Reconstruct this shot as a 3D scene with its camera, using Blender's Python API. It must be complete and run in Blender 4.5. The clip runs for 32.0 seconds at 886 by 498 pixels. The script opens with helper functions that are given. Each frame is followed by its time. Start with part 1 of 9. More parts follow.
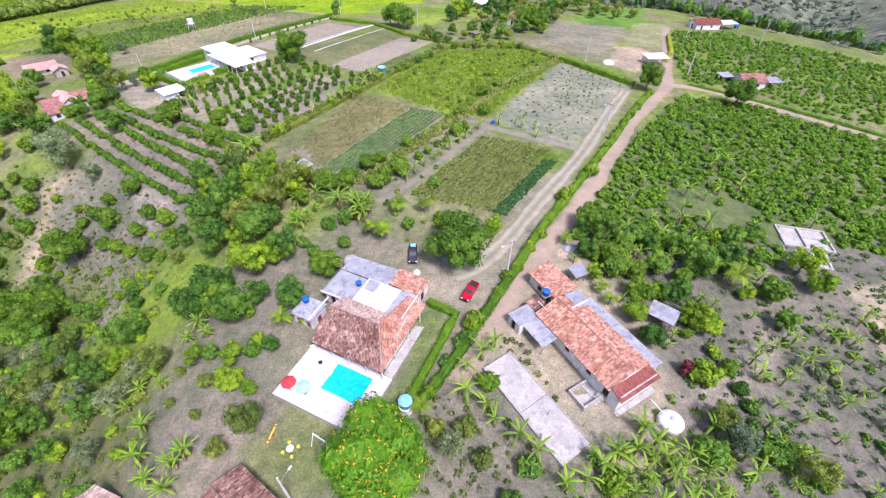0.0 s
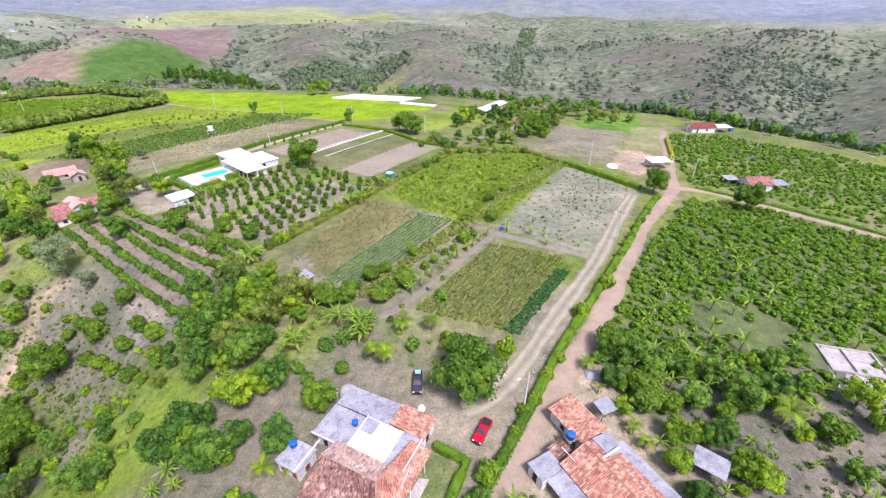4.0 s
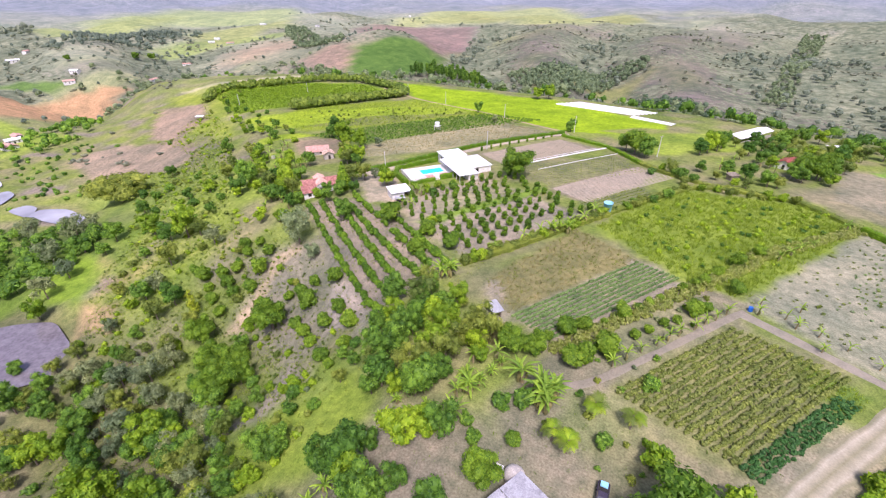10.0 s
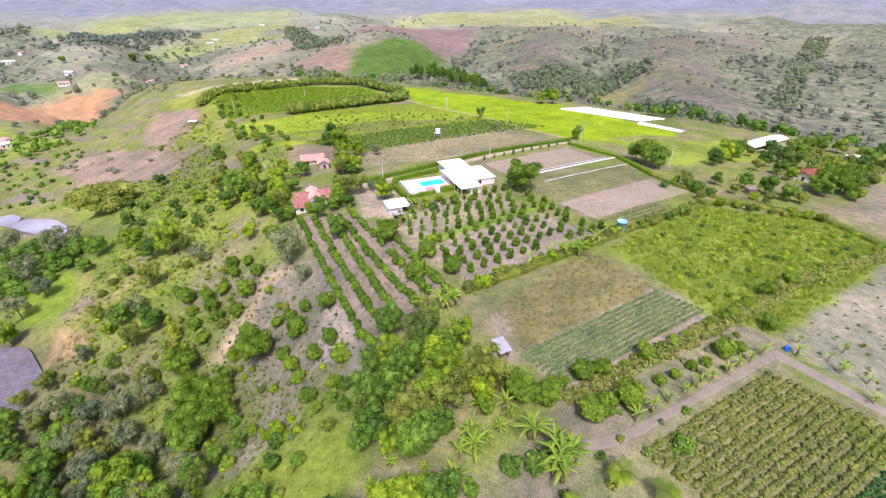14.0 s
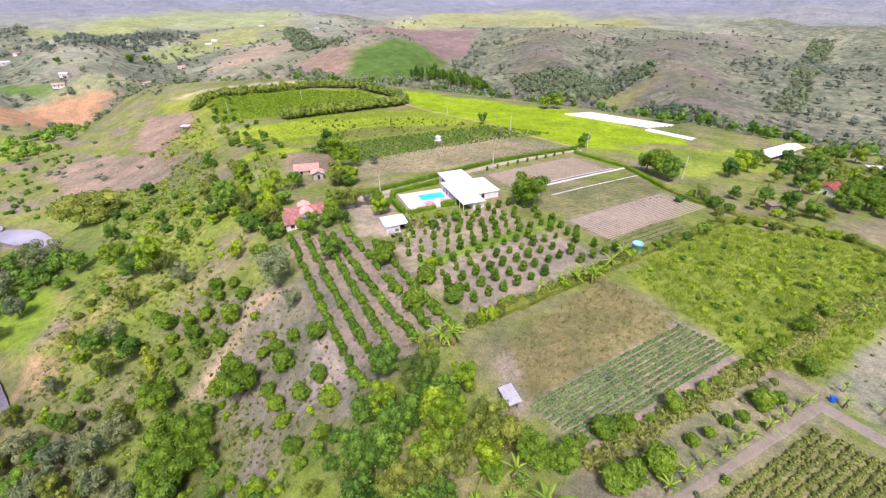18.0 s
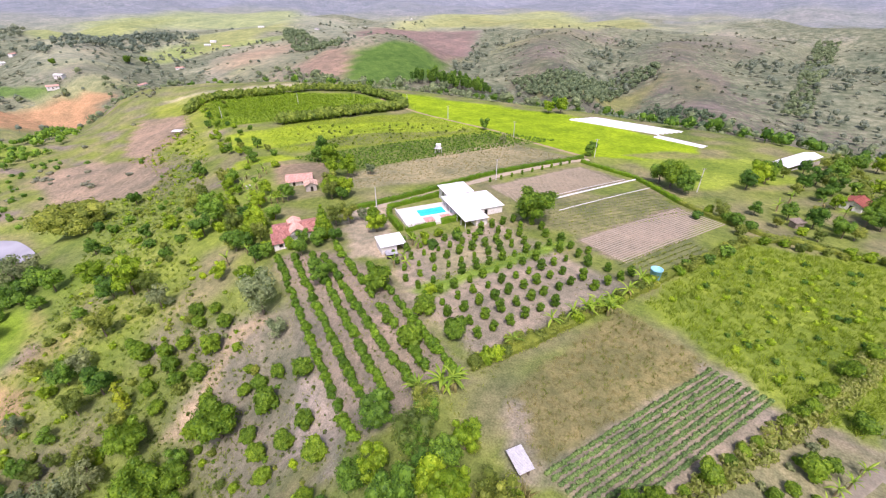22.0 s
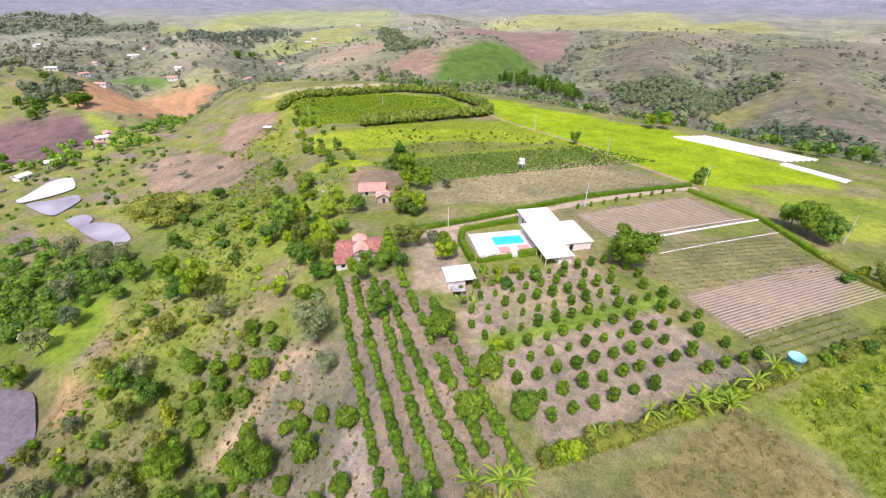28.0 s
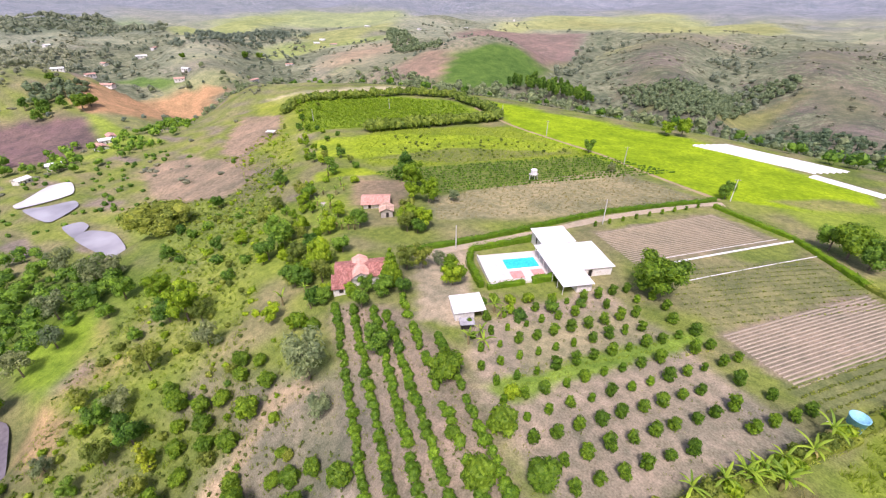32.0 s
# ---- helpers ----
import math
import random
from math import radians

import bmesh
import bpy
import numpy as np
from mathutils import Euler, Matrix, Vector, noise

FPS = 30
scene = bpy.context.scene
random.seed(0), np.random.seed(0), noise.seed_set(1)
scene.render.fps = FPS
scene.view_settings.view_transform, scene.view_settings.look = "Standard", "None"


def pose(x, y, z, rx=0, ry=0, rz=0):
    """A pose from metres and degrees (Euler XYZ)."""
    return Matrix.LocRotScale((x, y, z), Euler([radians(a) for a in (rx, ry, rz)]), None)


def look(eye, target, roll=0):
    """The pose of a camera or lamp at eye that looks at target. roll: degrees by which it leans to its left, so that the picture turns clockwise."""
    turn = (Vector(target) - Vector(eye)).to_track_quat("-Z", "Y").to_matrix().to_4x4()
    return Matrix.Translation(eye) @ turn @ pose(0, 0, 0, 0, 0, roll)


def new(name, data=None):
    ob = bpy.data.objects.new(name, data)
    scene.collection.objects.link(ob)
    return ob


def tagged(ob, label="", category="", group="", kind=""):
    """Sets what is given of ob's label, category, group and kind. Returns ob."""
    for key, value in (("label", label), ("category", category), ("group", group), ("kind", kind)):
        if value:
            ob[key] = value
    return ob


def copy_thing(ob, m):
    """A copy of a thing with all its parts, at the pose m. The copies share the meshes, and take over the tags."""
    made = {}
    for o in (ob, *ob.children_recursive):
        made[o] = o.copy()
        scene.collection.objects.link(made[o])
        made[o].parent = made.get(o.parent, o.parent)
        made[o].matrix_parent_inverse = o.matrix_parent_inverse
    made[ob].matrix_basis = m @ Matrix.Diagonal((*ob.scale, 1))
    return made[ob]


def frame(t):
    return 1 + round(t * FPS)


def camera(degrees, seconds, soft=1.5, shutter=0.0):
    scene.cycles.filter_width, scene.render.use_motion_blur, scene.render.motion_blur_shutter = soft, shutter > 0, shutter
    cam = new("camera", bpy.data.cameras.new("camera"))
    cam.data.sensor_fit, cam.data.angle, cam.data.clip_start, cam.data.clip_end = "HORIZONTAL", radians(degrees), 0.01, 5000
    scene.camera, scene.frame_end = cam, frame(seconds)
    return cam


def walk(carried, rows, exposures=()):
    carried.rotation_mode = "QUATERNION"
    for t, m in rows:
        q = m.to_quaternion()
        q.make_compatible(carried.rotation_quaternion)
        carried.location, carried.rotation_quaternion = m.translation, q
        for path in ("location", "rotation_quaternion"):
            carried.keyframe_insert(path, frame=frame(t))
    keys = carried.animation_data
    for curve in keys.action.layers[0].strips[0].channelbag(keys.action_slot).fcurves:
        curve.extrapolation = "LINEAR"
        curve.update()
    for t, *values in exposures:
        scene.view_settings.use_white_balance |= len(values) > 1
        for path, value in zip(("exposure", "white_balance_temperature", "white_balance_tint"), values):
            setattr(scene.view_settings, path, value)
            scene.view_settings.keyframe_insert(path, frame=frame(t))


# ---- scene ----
cam = camera(91.6, 32.0, 1.2)
METRES, EYE, TILT, LEAN, TURN = 85.0, 56.0, -42.0, -1.0, 0.0
ROWS = [
    (0.0, 0.0, 0.0, 0.0, 0.0, 0.0, -0.0),
    (0.5, -0.0012, 0.0021, 0.0064, 0.01, 1.25, 0.01),
    (1.0, -0.0006, 0.0057, 0.0129, 0.12, 3.25, 0.02),
    (1.5, 0.0001, 0.0106, 0.0195, 0.21, 5.33, 0.02),
    (2.0, -0.0, 0.0197, 0.0294, 0.3, 7.42, 0.05),
    (2.5, -0.0003, 0.0319, 0.0461, 0.36, 9.44, 0.11),
    (4.5, -0.0072, 0.0748, 0.0937, 1.26, 11.16, -0.43),
    (5.0, -0.0108, 0.0844, 0.1036, 3.35, 11.14, -2.23),
    (5.5, -0.0165, 0.0931, 0.1128, 6.53, 10.94, -4.92),
    (6.0, -0.0237, 0.1019, 0.1214, 10.02, 10.58, -7.85),
    (6.5, -0.0319, 0.1091, 0.1307, 13.55, 9.96, -10.77),
    (7.0, -0.0415, 0.1169, 0.1403, 17.03, 9.18, -13.52),
    (7.5, -0.0522, 0.126, 0.1486, 19.85, 8.48, -15.73),
    (8.0, -0.0623, 0.1341, 0.1576, 21.07, 8.13, -16.71),
    (8.5, -0.0716, 0.1439, 0.1667, 21.65, 7.96, -17.15),
    (9.0, -0.08, 0.1534, 0.1758, 21.94, 7.89, -17.36),
    (9.5, -0.0881, 0.1628, 0.185, 22.08, 7.85, -17.48),
    (10.0, -0.0963, 0.1727, 0.1941, 22.13, 7.84, -17.52),
    (10.5, -0.1045, 0.1824, 0.2032, 22.15, 7.85, -17.55),
    (11.0, -0.1121, 0.1926, 0.213, 22.17, 7.85, -17.57),
    (11.5, -0.1198, 0.2027, 0.2227, 22.17, 7.87, -17.58),
    (12.0, -0.1273, 0.2128, 0.2321, 22.17, 7.88, -17.59),
    (12.5, -0.1352, 0.2228, 0.2415, 22.16, 7.89, -17.6),
    (13.0, -0.1427, 0.233, 0.2512, 22.15, 7.91, -17.6),
    (13.5, -0.1497, 0.2432, 0.2614, 22.14, 7.92, -17.61),
    (14.0, -0.1572, 0.253, 0.271, 22.14, 7.94, -17.62),
    (14.5, -0.165, 0.2629, 0.2807, 22.15, 7.94, -17.63),
    (16.5, -0.1952, 0.3014, 0.3202, 22.12, 7.98, -17.72),
    (17.0, -0.203, 0.3123, 0.3299, 22.14, 7.99, -17.74),
    (17.5, -0.2108, 0.3224, 0.3398, 22.13, 8.01, -17.75),
    (18.0, -0.2187, 0.3328, 0.3499, 22.13, 8.02, -17.76),
    (18.5, -0.2265, 0.3432, 0.3599, 22.13, 8.03, -17.77),
    (19.0, -0.2343, 0.3539, 0.37, 22.13, 8.05, -17.79),
    (19.5, -0.2421, 0.3642, 0.38, 22.12, 8.06, -17.8),
    (20.0, -0.2497, 0.3745, 0.39, 22.12, 8.08, -17.82),
    (20.5, -0.2573, 0.3848, 0.4, 22.14, 8.08, -17.83),
    (21.0, -0.2653, 0.3954, 0.4097, 22.15, 8.08, -17.86),
    (21.5, -0.2727, 0.4061, 0.4194, 22.15, 8.09, -17.87),
    (22.0, -0.2798, 0.4168, 0.4294, 22.16, 8.09, -17.89),
    (22.5, -0.2869, 0.4274, 0.4393, 22.16, 8.09, -17.9),
    (23.0, -0.294, 0.4378, 0.4493, 22.16, 8.09, -17.91),
    (23.5, -0.3011, 0.4481, 0.4594, 22.17, 8.1, -17.93),
    (24.0, -0.3085, 0.4583, 0.4695, 22.18, 8.1, -17.94),
    (24.5, -0.316, 0.4686, 0.4798, 22.19, 8.09, -17.96),
    (26.5, -0.3516, 0.5038, 0.5187, 26.13, 6.74, -20.88),
    (27.0, -0.3647, 0.5107, 0.5263, 29.54, 5.45, -23.24),
    (27.5, -0.3759, 0.5187, 0.5345, 31.05, 4.84, -24.2),
    (28.0, -0.3872, 0.5276, 0.5426, 31.48, 4.67, -24.5),
    (28.5, -0.3979, 0.5366, 0.5507, 31.87, 4.51, -24.76),
    (29.0, -0.4086, 0.5456, 0.5594, 32.16, 4.39, -24.95),
    (29.5, -0.4192, 0.5545, 0.5684, 32.32, 4.33, -25.07),
    (30.0, -0.4298, 0.5635, 0.5773, 32.36, 4.33, -25.09),
    (30.5, -0.4403, 0.5726, 0.5863, 32.38, 4.32, -25.12),
    (31.0, -0.4509, 0.5817, 0.5951, 32.4, 4.33, -25.14),
    (31.5, -0.4614, 0.5909, 0.6041, 32.39, 4.34, -25.15),
    (32.0, -0.4722, 0.6002, 0.6132, 32.38, 4.36, -25.15),
]
walk(cam, [(t, pose(0, 0, EYE, TILT, LEAN, TURN) @ pose(METRES * x, METRES * y, METRES * z, 90 + pitch, roll, yaw)) for t, x, y, z, yaw, pitch, roll in ROWS], ((0.0, 0.61, 5750, 29), (5.0, 0.61, 6000, 30), (14.0, 0.58, 6250, 34), (32.0, 0.47, 6600, 30)))

# ---- world and sun: a bright, thinly overcast sky ----
SUN_HEIGHT, SUN_TURN = 58.0, 150.0
sky_world = bpy.data.worlds.new("sky")
scene.world = sky_world
sky_world.use_nodes = True
sky_nodes = sky_world.node_tree.nodes
sky_tex = sky_nodes.new("ShaderNodeTexSky")
sky_tex.sky_type = "NISHITA"
sky_tex.sun_disc = False
sky_tex.sun_elevation, sky_tex.sun_rotation = radians(SUN_HEIGHT), radians(SUN_TURN)
sky_tex.dust_density, sky_tex.air_density = 3.0, 1.0
sky_nodes["Background"].inputs["Strength"].default_value = 0.12
sky_world.node_tree.links.new(sky_tex.outputs[0], sky_nodes["Background"].inputs["Color"])
sun = new("sun", bpy.data.lights.new("sun", "SUN"))
sun.data.energy, sun.data.angle, sun.data.color = 2.6, radians(12), (1.0, 0.98, 0.95)
sun_way = Vector((math.sin(radians(SUN_TURN)) * math.cos(radians(SUN_HEIGHT)), math.cos(radians(SUN_TURN)) * math.cos(radians(SUN_HEIGHT)), math.sin(radians(SUN_HEIGHT))))
sun.matrix_world = look(sun_way * 200, (0, 0, 0))

# ---- the lie of the land ----
WEST_EDGE = [(-8, -400), (-14, -60), (-30, 20), (-38, 65), (-50, 100), (-78, 116), (-116, 122), (-160, 158), (-225, 205), (-300, 250), (-420, 320)]
NORTH_EDGE = [(-420, 320), (-330, 348), (-245, 362), (-90, 352), (-10, 335), (60, 310), (135, 285), (210, 210), (420, 80), (900, -150)]


def side_of(points, x, y):
    """Distance to a line of points, plus on its left hand, for arrays x, y."""
    best = np.full(np.shape(x), 1e9)
    sign = np.ones(np.shape(x))
    for (ax, ay), (bx, by) in zip(points, points[1:]):
        dx, dy = bx - ax, by - ay
        k = np.clip(((x - ax) * dx + (y - ay) * dy) / (dx * dx + dy * dy), 0, 1)
        d = np.hypot(x - ax - k * dx, y - ay - k * dy)
        s = np.where(dx * (y - ay) - dy * (x - ax) > 0, 1.0, -1.0)
        nearer = d < best
        sign = np.where(nearer, s, sign)
        best = np.where(nearer, d, best)
    return best * sign


def ease(a, b, v):
    k = np.clip((np.asarray(v, float) - a) / (b - a), 0, 1)
    return k * k * (3 - 2 * k)


def waves(x, y, size, seed):
    """Smooth uneven ground, about -1 to 1."""
    rng = np.random.RandomState(seed)
    out = np.zeros(np.shape(x))
    for i in range(7):
        a = rng.uniform(0, 6.28)
        f = rng.uniform(0.6, 1.9) / size * 6.28
        out = out + np.sin(f * (x * math.cos(a) + y * math.sin(a)) + rng.uniform(0, 6.28))
    return out / 4.0


PONDS = [(-160, 43.5, 12, -31.5), (-270, 104, 15, -39.5), (-301, 100, 8, -41.5), (-341, 100, 12, -43.5), (-372, 102, 15, -44.0)]


def spurs(x, y):
    """Ridges (plus) and gullies (minus) that run down the hills round about."""
    a = np.arctan2(x + 30, y - 90)
    r = np.hypot(x + 30, y - 90)
    return np.sin(a * 15 + 1.6 * np.sin(a * 6 + 1) + 0.9 * np.sin(r / 110.0))


def height(x, y):
    x, y = np.asarray(x, float), np.asarray(y, float)
    r2 = (x - 5) ** 2 + (y - 120) ** 2
    z = 1.8 - 14.0 * (1 - np.exp(-r2 / 30000.0))
    west = side_of(WEST_EDGE, x, y)
    width = 52.0 + 38.0 * ease(-95, -165, x)
    drop_west = 38.0 * (1 - np.exp(-(np.clip(west, 0, None) / width) ** 1.4))
    north = side_of(NORTH_EDGE, x, y)
    z = z - np.maximum(drop_west, 46.0 * ease(0, 170, north))
    r = np.hypot(x + 30, y - 90)
    z = z + ease(420, 1300, r) * 34.0 + ease(300, 700, r) * waves(x, y, 520, 3) * 13.0
    z = z + ease(900, 1600, r) * waves(x, y, 1500, 5) * 12.0
    z = z + ease(1700, 3600, r) * (52.0 + 26.0 * waves(x, y, 1700, 8))
    z = z + ease(2000, 3000, r) * (46.0 * np.abs(waves(x, y, 1500, 14)) + 22.0 * waves(x, y, 620, 15))
    z = z + ease(600, 1100, r) * (1 - ease(1900, 2600, r)) * waves(x, y, 240, 16) * 7.0
    z = z + 13.0 * spurs(x, y) * ease(400, 560, r) * (1 - ease(950, 1400, r))
    z = z + 40.0 * np.exp(-((x + 478) ** 2 + (y - 712) ** 2) / 85.0 ** 2 / 2)
    z = z + ease(8, 60, west) * waves(x, y, 42, 4) * 1.3
    for px, py, pr, level in PONDS:
        d = np.hypot(x - px, y - py)
        z = z + (level - 0.8 - z) * (1 - ease(pr, pr * 1.5 + 4, d))
    return z


def ground_z(x, y):
    return float(height(x, y))


# ---- materials ----
def shader(name, rough=0.9, metal=0.0):
    m = bpy.data.materials.new(name)
    m.use_nodes = True
    b = m.node_tree.nodes["Principled BSDF"]
    b.inputs["Roughness"].default_value = rough
    b.inputs["Metallic"].default_value = metal
    b.inputs["Specular IOR Level"].default_value = 0.25
    return m, m.node_tree.nodes, m.node_tree.links, b


def noise_node(nodes, links, scale, detail=4.0, coord=None):
    n = nodes.new("ShaderNodeTexNoise")
    n.inputs["Scale"].default_value = scale
    n.inputs["Detail"].default_value = detail
    if coord is not None:
        links.new(coord, n.inputs["Vector"])
    return n


def mix_node(nodes, links, fac, a, b, blend="MIX"):
    n = nodes.new("ShaderNodeMix")
    n.data_type, n.blend_type = "RGBA", blend
    for socket, value in ((n.inputs[0], fac), (n.inputs[6], a), (n.inputs[7], b)):
        if hasattr(value, "is_linked"):
            links.new(value, socket)
        else:
            socket.default_value = value if isinstance(value, float) else (*value, 1.0)
    return n.outputs[2]


def ramp_node(nodes, links, fac, lo, hi):
    n = nodes.new("ShaderNodeMapRange")
    n.inputs[1].default_value, n.inputs[2].default_value = lo, hi
    links.new(fac, n.inputs[0])
    return n.outputs[0]


def surface(name, a, b, coarse=0.6, fine=9.0, rough=0.85, metal=0.0, bump=0.15, stain=None, vary=0.0, island=0.0):
    """Two tones at a coarse scale, grain at a fine one, an optional stain, and a change from piece to piece."""
    m, nodes, links, bsdf = shader(name, rough, metal)
    where = nodes.new("ShaderNodeNewGeometry").outputs["Position"]
    big = noise_node(nodes, links, coarse, 5.0, where)
    small = noise_node(nodes, links, fine, 3.0, where)
    col = mix_node(nodes, links, ramp_node(nodes, links, big.outputs[0], 0.35, 0.65), a, b)
    col = mix_node(nodes, links, ramp_node(nodes, links, small.outputs[0], 0.3, 0.7), mix_node(nodes, links, 1.0, col, (0.78, 0.78, 0.78), "MULTIPLY"), mix_node(nodes, links, 1.0, col, (1.18, 1.18, 1.18), "MULTIPLY"))
    if stain:
        spot = noise_node(nodes, links, coarse * 2.3, 6.0, where)
        col = mix_node(nodes, links, ramp_node(nodes, links, spot.outputs[0], 0.52, 0.7), col, stain)
    for amount, source in ((vary, ("ShaderNodeObjectInfo", "Random")), (island, ("ShaderNodeNewGeometry", "Random Per Island"))):
        if amount:
            rnd = nodes.new(source[0]).outputs[source[1]]
            low, high = 1 - amount, 1 + amount
            col = mix_node(nodes, links, 1.0, col, mix_node(nodes, links, rnd, (low, low, low), (high, high, high)), "MULTIPLY")
    links.new(col, bsdf.inputs["Base Color"])
    if bump:
        bp = nodes.new("ShaderNodeBump")
        bp.inputs["Strength"].default_value, bp.inputs["Distance"].default_value = bump, 0.05
        links.new(small.outputs[0], bp.inputs["Height"])
        links.new(bp.outputs[0], bsdf.inputs["Normal"])
    return m


def leafage(name, a, b, glow=0.3, vary=0.25, rough=0.55):
    """Leaves: two greens mixed leaf by leaf and plant by plant, with light coming through them."""
    m, nodes, links, bsdf = shader(name, rough)
    geo = nodes.new("ShaderNodeNewGeometry")
    rnd = nodes.new("ShaderNodeObjectInfo").outputs["Random"]
    big = noise_node(nodes, links, 0.35, 3.0, geo.outputs["Position"])
    col = mix_node(nodes, links, geo.outputs["Random Per Island"], a, b)
    lo, hi = 1 - vary, 1 + vary
    col = mix_node(nodes, links, 1.0, col, mix_node(nodes, links, rnd, (lo * (1 - 0.8 * vary), lo, lo), (hi * 1.01, hi, hi * (1 - 0.6 * vary))), "MULTIPLY")
    col = mix_node(nodes, links, 1.0, col, mix_node(nodes, links, ramp_node(nodes, links, big.outputs[0], 0.3, 0.7), (0.72, 0.76, 0.78), (1.22, 1.17, 1.02)), "MULTIPLY")
    links.new(col, bsdf.inputs["Base Color"])
    thin = nodes.new("ShaderNodeBsdfTranslucent")
    links.new(col, thin.inputs["Color"])
    both = nodes.new("ShaderNodeMixShader")
    both.inputs[0].default_value = glow
    links.new(bsdf.outputs[0], both.inputs[1])
    links.new(thin.outputs[0], both.inputs[2])
    links.new(both.outputs[0], nodes["Material Output"].inputs["Surface"])
    return m


def painted_ground(name, grain=1.0):
    """Earth and grass: the tone comes from the sheet's own colour layer, broken up by clods, tufts and litter."""
    m, nodes, links, bsdf = shader(name, 0.95)
    bsdf.inputs["Specular IOR Level"].default_value = 0.1
    def soft(*tone):
        return tuple(1 + (c - 1) * grain for c in tone)
    where = nodes.new("ShaderNodeNewGeometry").outputs["Position"]
    base = nodes.new("ShaderNodeVertexColor")
    base.layer_name = "soil"
    patch = noise_node(nodes, links, 0.09, 6.0, where)
    tuft = noise_node(nodes, links, 0.55, 6.0, where)
    clod = noise_node(nodes, links, 3.2, 4.0, where)
    cover = nodes.new("ShaderNodeMath")
    cover.operation = "ADD"
    thicket = noise_node(nodes, links, 0.16, 7.0, where)
    links.new(thicket.outputs[0], cover.inputs[0])
    links.new(base.outputs[1], cover.inputs[1])
    leafy_tone = mix_node(nodes, links, ramp_node(nodes, links, patch.outputs[0], 0.35, 0.65), (0.165, 0.185, 0.12), (0.24, 0.26, 0.185))
    col = mix_node(nodes, links, ramp_node(nodes, links, cover.outputs[0], 0.98, 1.1), base.outputs[0], leafy_tone)
    col = mix_node(nodes, links, 1.0, col, mix_node(nodes, links, ramp_node(nodes, links, patch.outputs[0], 0.3, 0.7), soft(0.72, 0.78, 0.76), soft(1.2, 1.15, 1.12)), "MULTIPLY")
    col = mix_node(nodes, links, 1.0, col, mix_node(nodes, links, ramp_node(nodes, links, tuft.outputs[0], 0.32, 0.68), soft(0.72, 0.78, 0.72), soft(1.2, 1.17, 1.15)), "MULTIPLY")
    col = mix_node(nodes, links, 1.0, col, mix_node(nodes, links, ramp_node(nodes, links, clod.outputs[0], 0.3, 0.7), soft(0.7, 0.71, 0.68), soft(1.24, 1.24, 1.24)), "MULTIPLY")
    broad = noise_node(nodes, links, 0.016, 10.0, where)
    broad.inputs["Roughness"].default_value = 0.68
    col = mix_node(nodes, links, 1.0, col, mix_node(nodes, links, ramp_node(nodes, links, broad.outputs[0], 0.36, 0.64), soft(0.74, 0.8, 0.78), soft(1.14, 1.1, 1.06)), "MULTIPLY")
    links.new(col, bsdf.inputs["Base Color"])
    bp = nodes.new("ShaderNodeBump")
    bp.inputs["Strength"].default_value, bp.inputs["Distance"].default_value = 0.6 * grain, 0.25
    links.new(tuft.outputs[0], bp.inputs["Height"])
    links.new(bp.outputs[0], bsdf.inputs["Normal"])
    return m


GROUND = painted_ground("earth_and_grass")
ROADBED = painted_ground("packed_earth", 0.45)
LEAF_CITRUS = leafage("citrus_leaves", (0.05, 0.125, 0.01), (0.2, 0.34, 0.022))
LEAF_ORANGE = leafage("orange_tree_leaves", (0.075, 0.17, 0.012), (0.25, 0.38, 0.03), 0.3, 0.2)
LEAF_COFFEE = leafage("coffee_leaves", (0.075, 0.18, 0.014), (0.23, 0.39, 0.03), 0.3, 0.2)
LEAF_BEAN = leafage("bean_leaves", (0.19, 0.25, 0.05), (0.33, 0.38, 0.1), 0.38, 0.03)
LEAF_ROWS = leafage("vegetable_leaves", (0.13, 0.25, 0.07), (0.27, 0.4, 0.14), 0.32, 0.03)
LEAF_CANE = leafage("cane_leaves", (0.34, 0.43, 0.07), (0.56, 0.57, 0.2), 0.5, 0.03)
LEAF_CASSAVA = leafage("cassava_leaves", (0.09, 0.22, 0.012), (0.25, 0.44, 0.03), 0.36, 0.05)
LEAF_MANGO = leafage("mango_leaves", (0.07, 0.165, 0.014), (0.24, 0.38, 0.03), 0.34, 0.2)
LEAF_FIELD = leafage("bright_field_bushes", (0.16, 0.29, 0.015), (0.33, 0.49, 0.03), 0.36, 0.05)
LEAF_BREAK = leafage("windbreak_leaves", (0.12, 0.2, 0.03), (0.28, 0.37, 0.06), 0.34, 0.1)
LEAF_PALE = leafage("pale_silvery_leaves", (0.25, 0.31, 0.16), (0.42, 0.47, 0.26), 0.42)
LEAF_WOOD = leafage("woodland_leaves", (0.055, 0.14, 0.022), (0.22, 0.38, 0.045), 0.32, 0.3)
LEAF_BRIGHT = leafage("light_green_leaves", (0.14, 0.265, 0.012), (0.37, 0.5, 0.03), 0.34)
LEAF_GREY = leafage("grey_green_leaves", (0.19, 0.235, 0.115), (0.33, 0.375, 0.2), 0.4)
LEAF_OLIVE = leafage("olive_leaves", (0.13, 0.185, 0.03), (0.32, 0.37, 0.07), 0.36)
LEAF_HEDGE = leafage("hedge_leaves", (0.07, 0.17, 0.008), (0.22, 0.38, 0.018))
LEAF_BANANA = leafage("banana_leaves", (0.19, 0.35, 0.03), (0.4, 0.54, 0.08), 0.42)
LEAF_YELLOW = leafage("yellow_green_leaves", (0.30, 0.38, 0.02), (0.5, 0.52, 0.05))
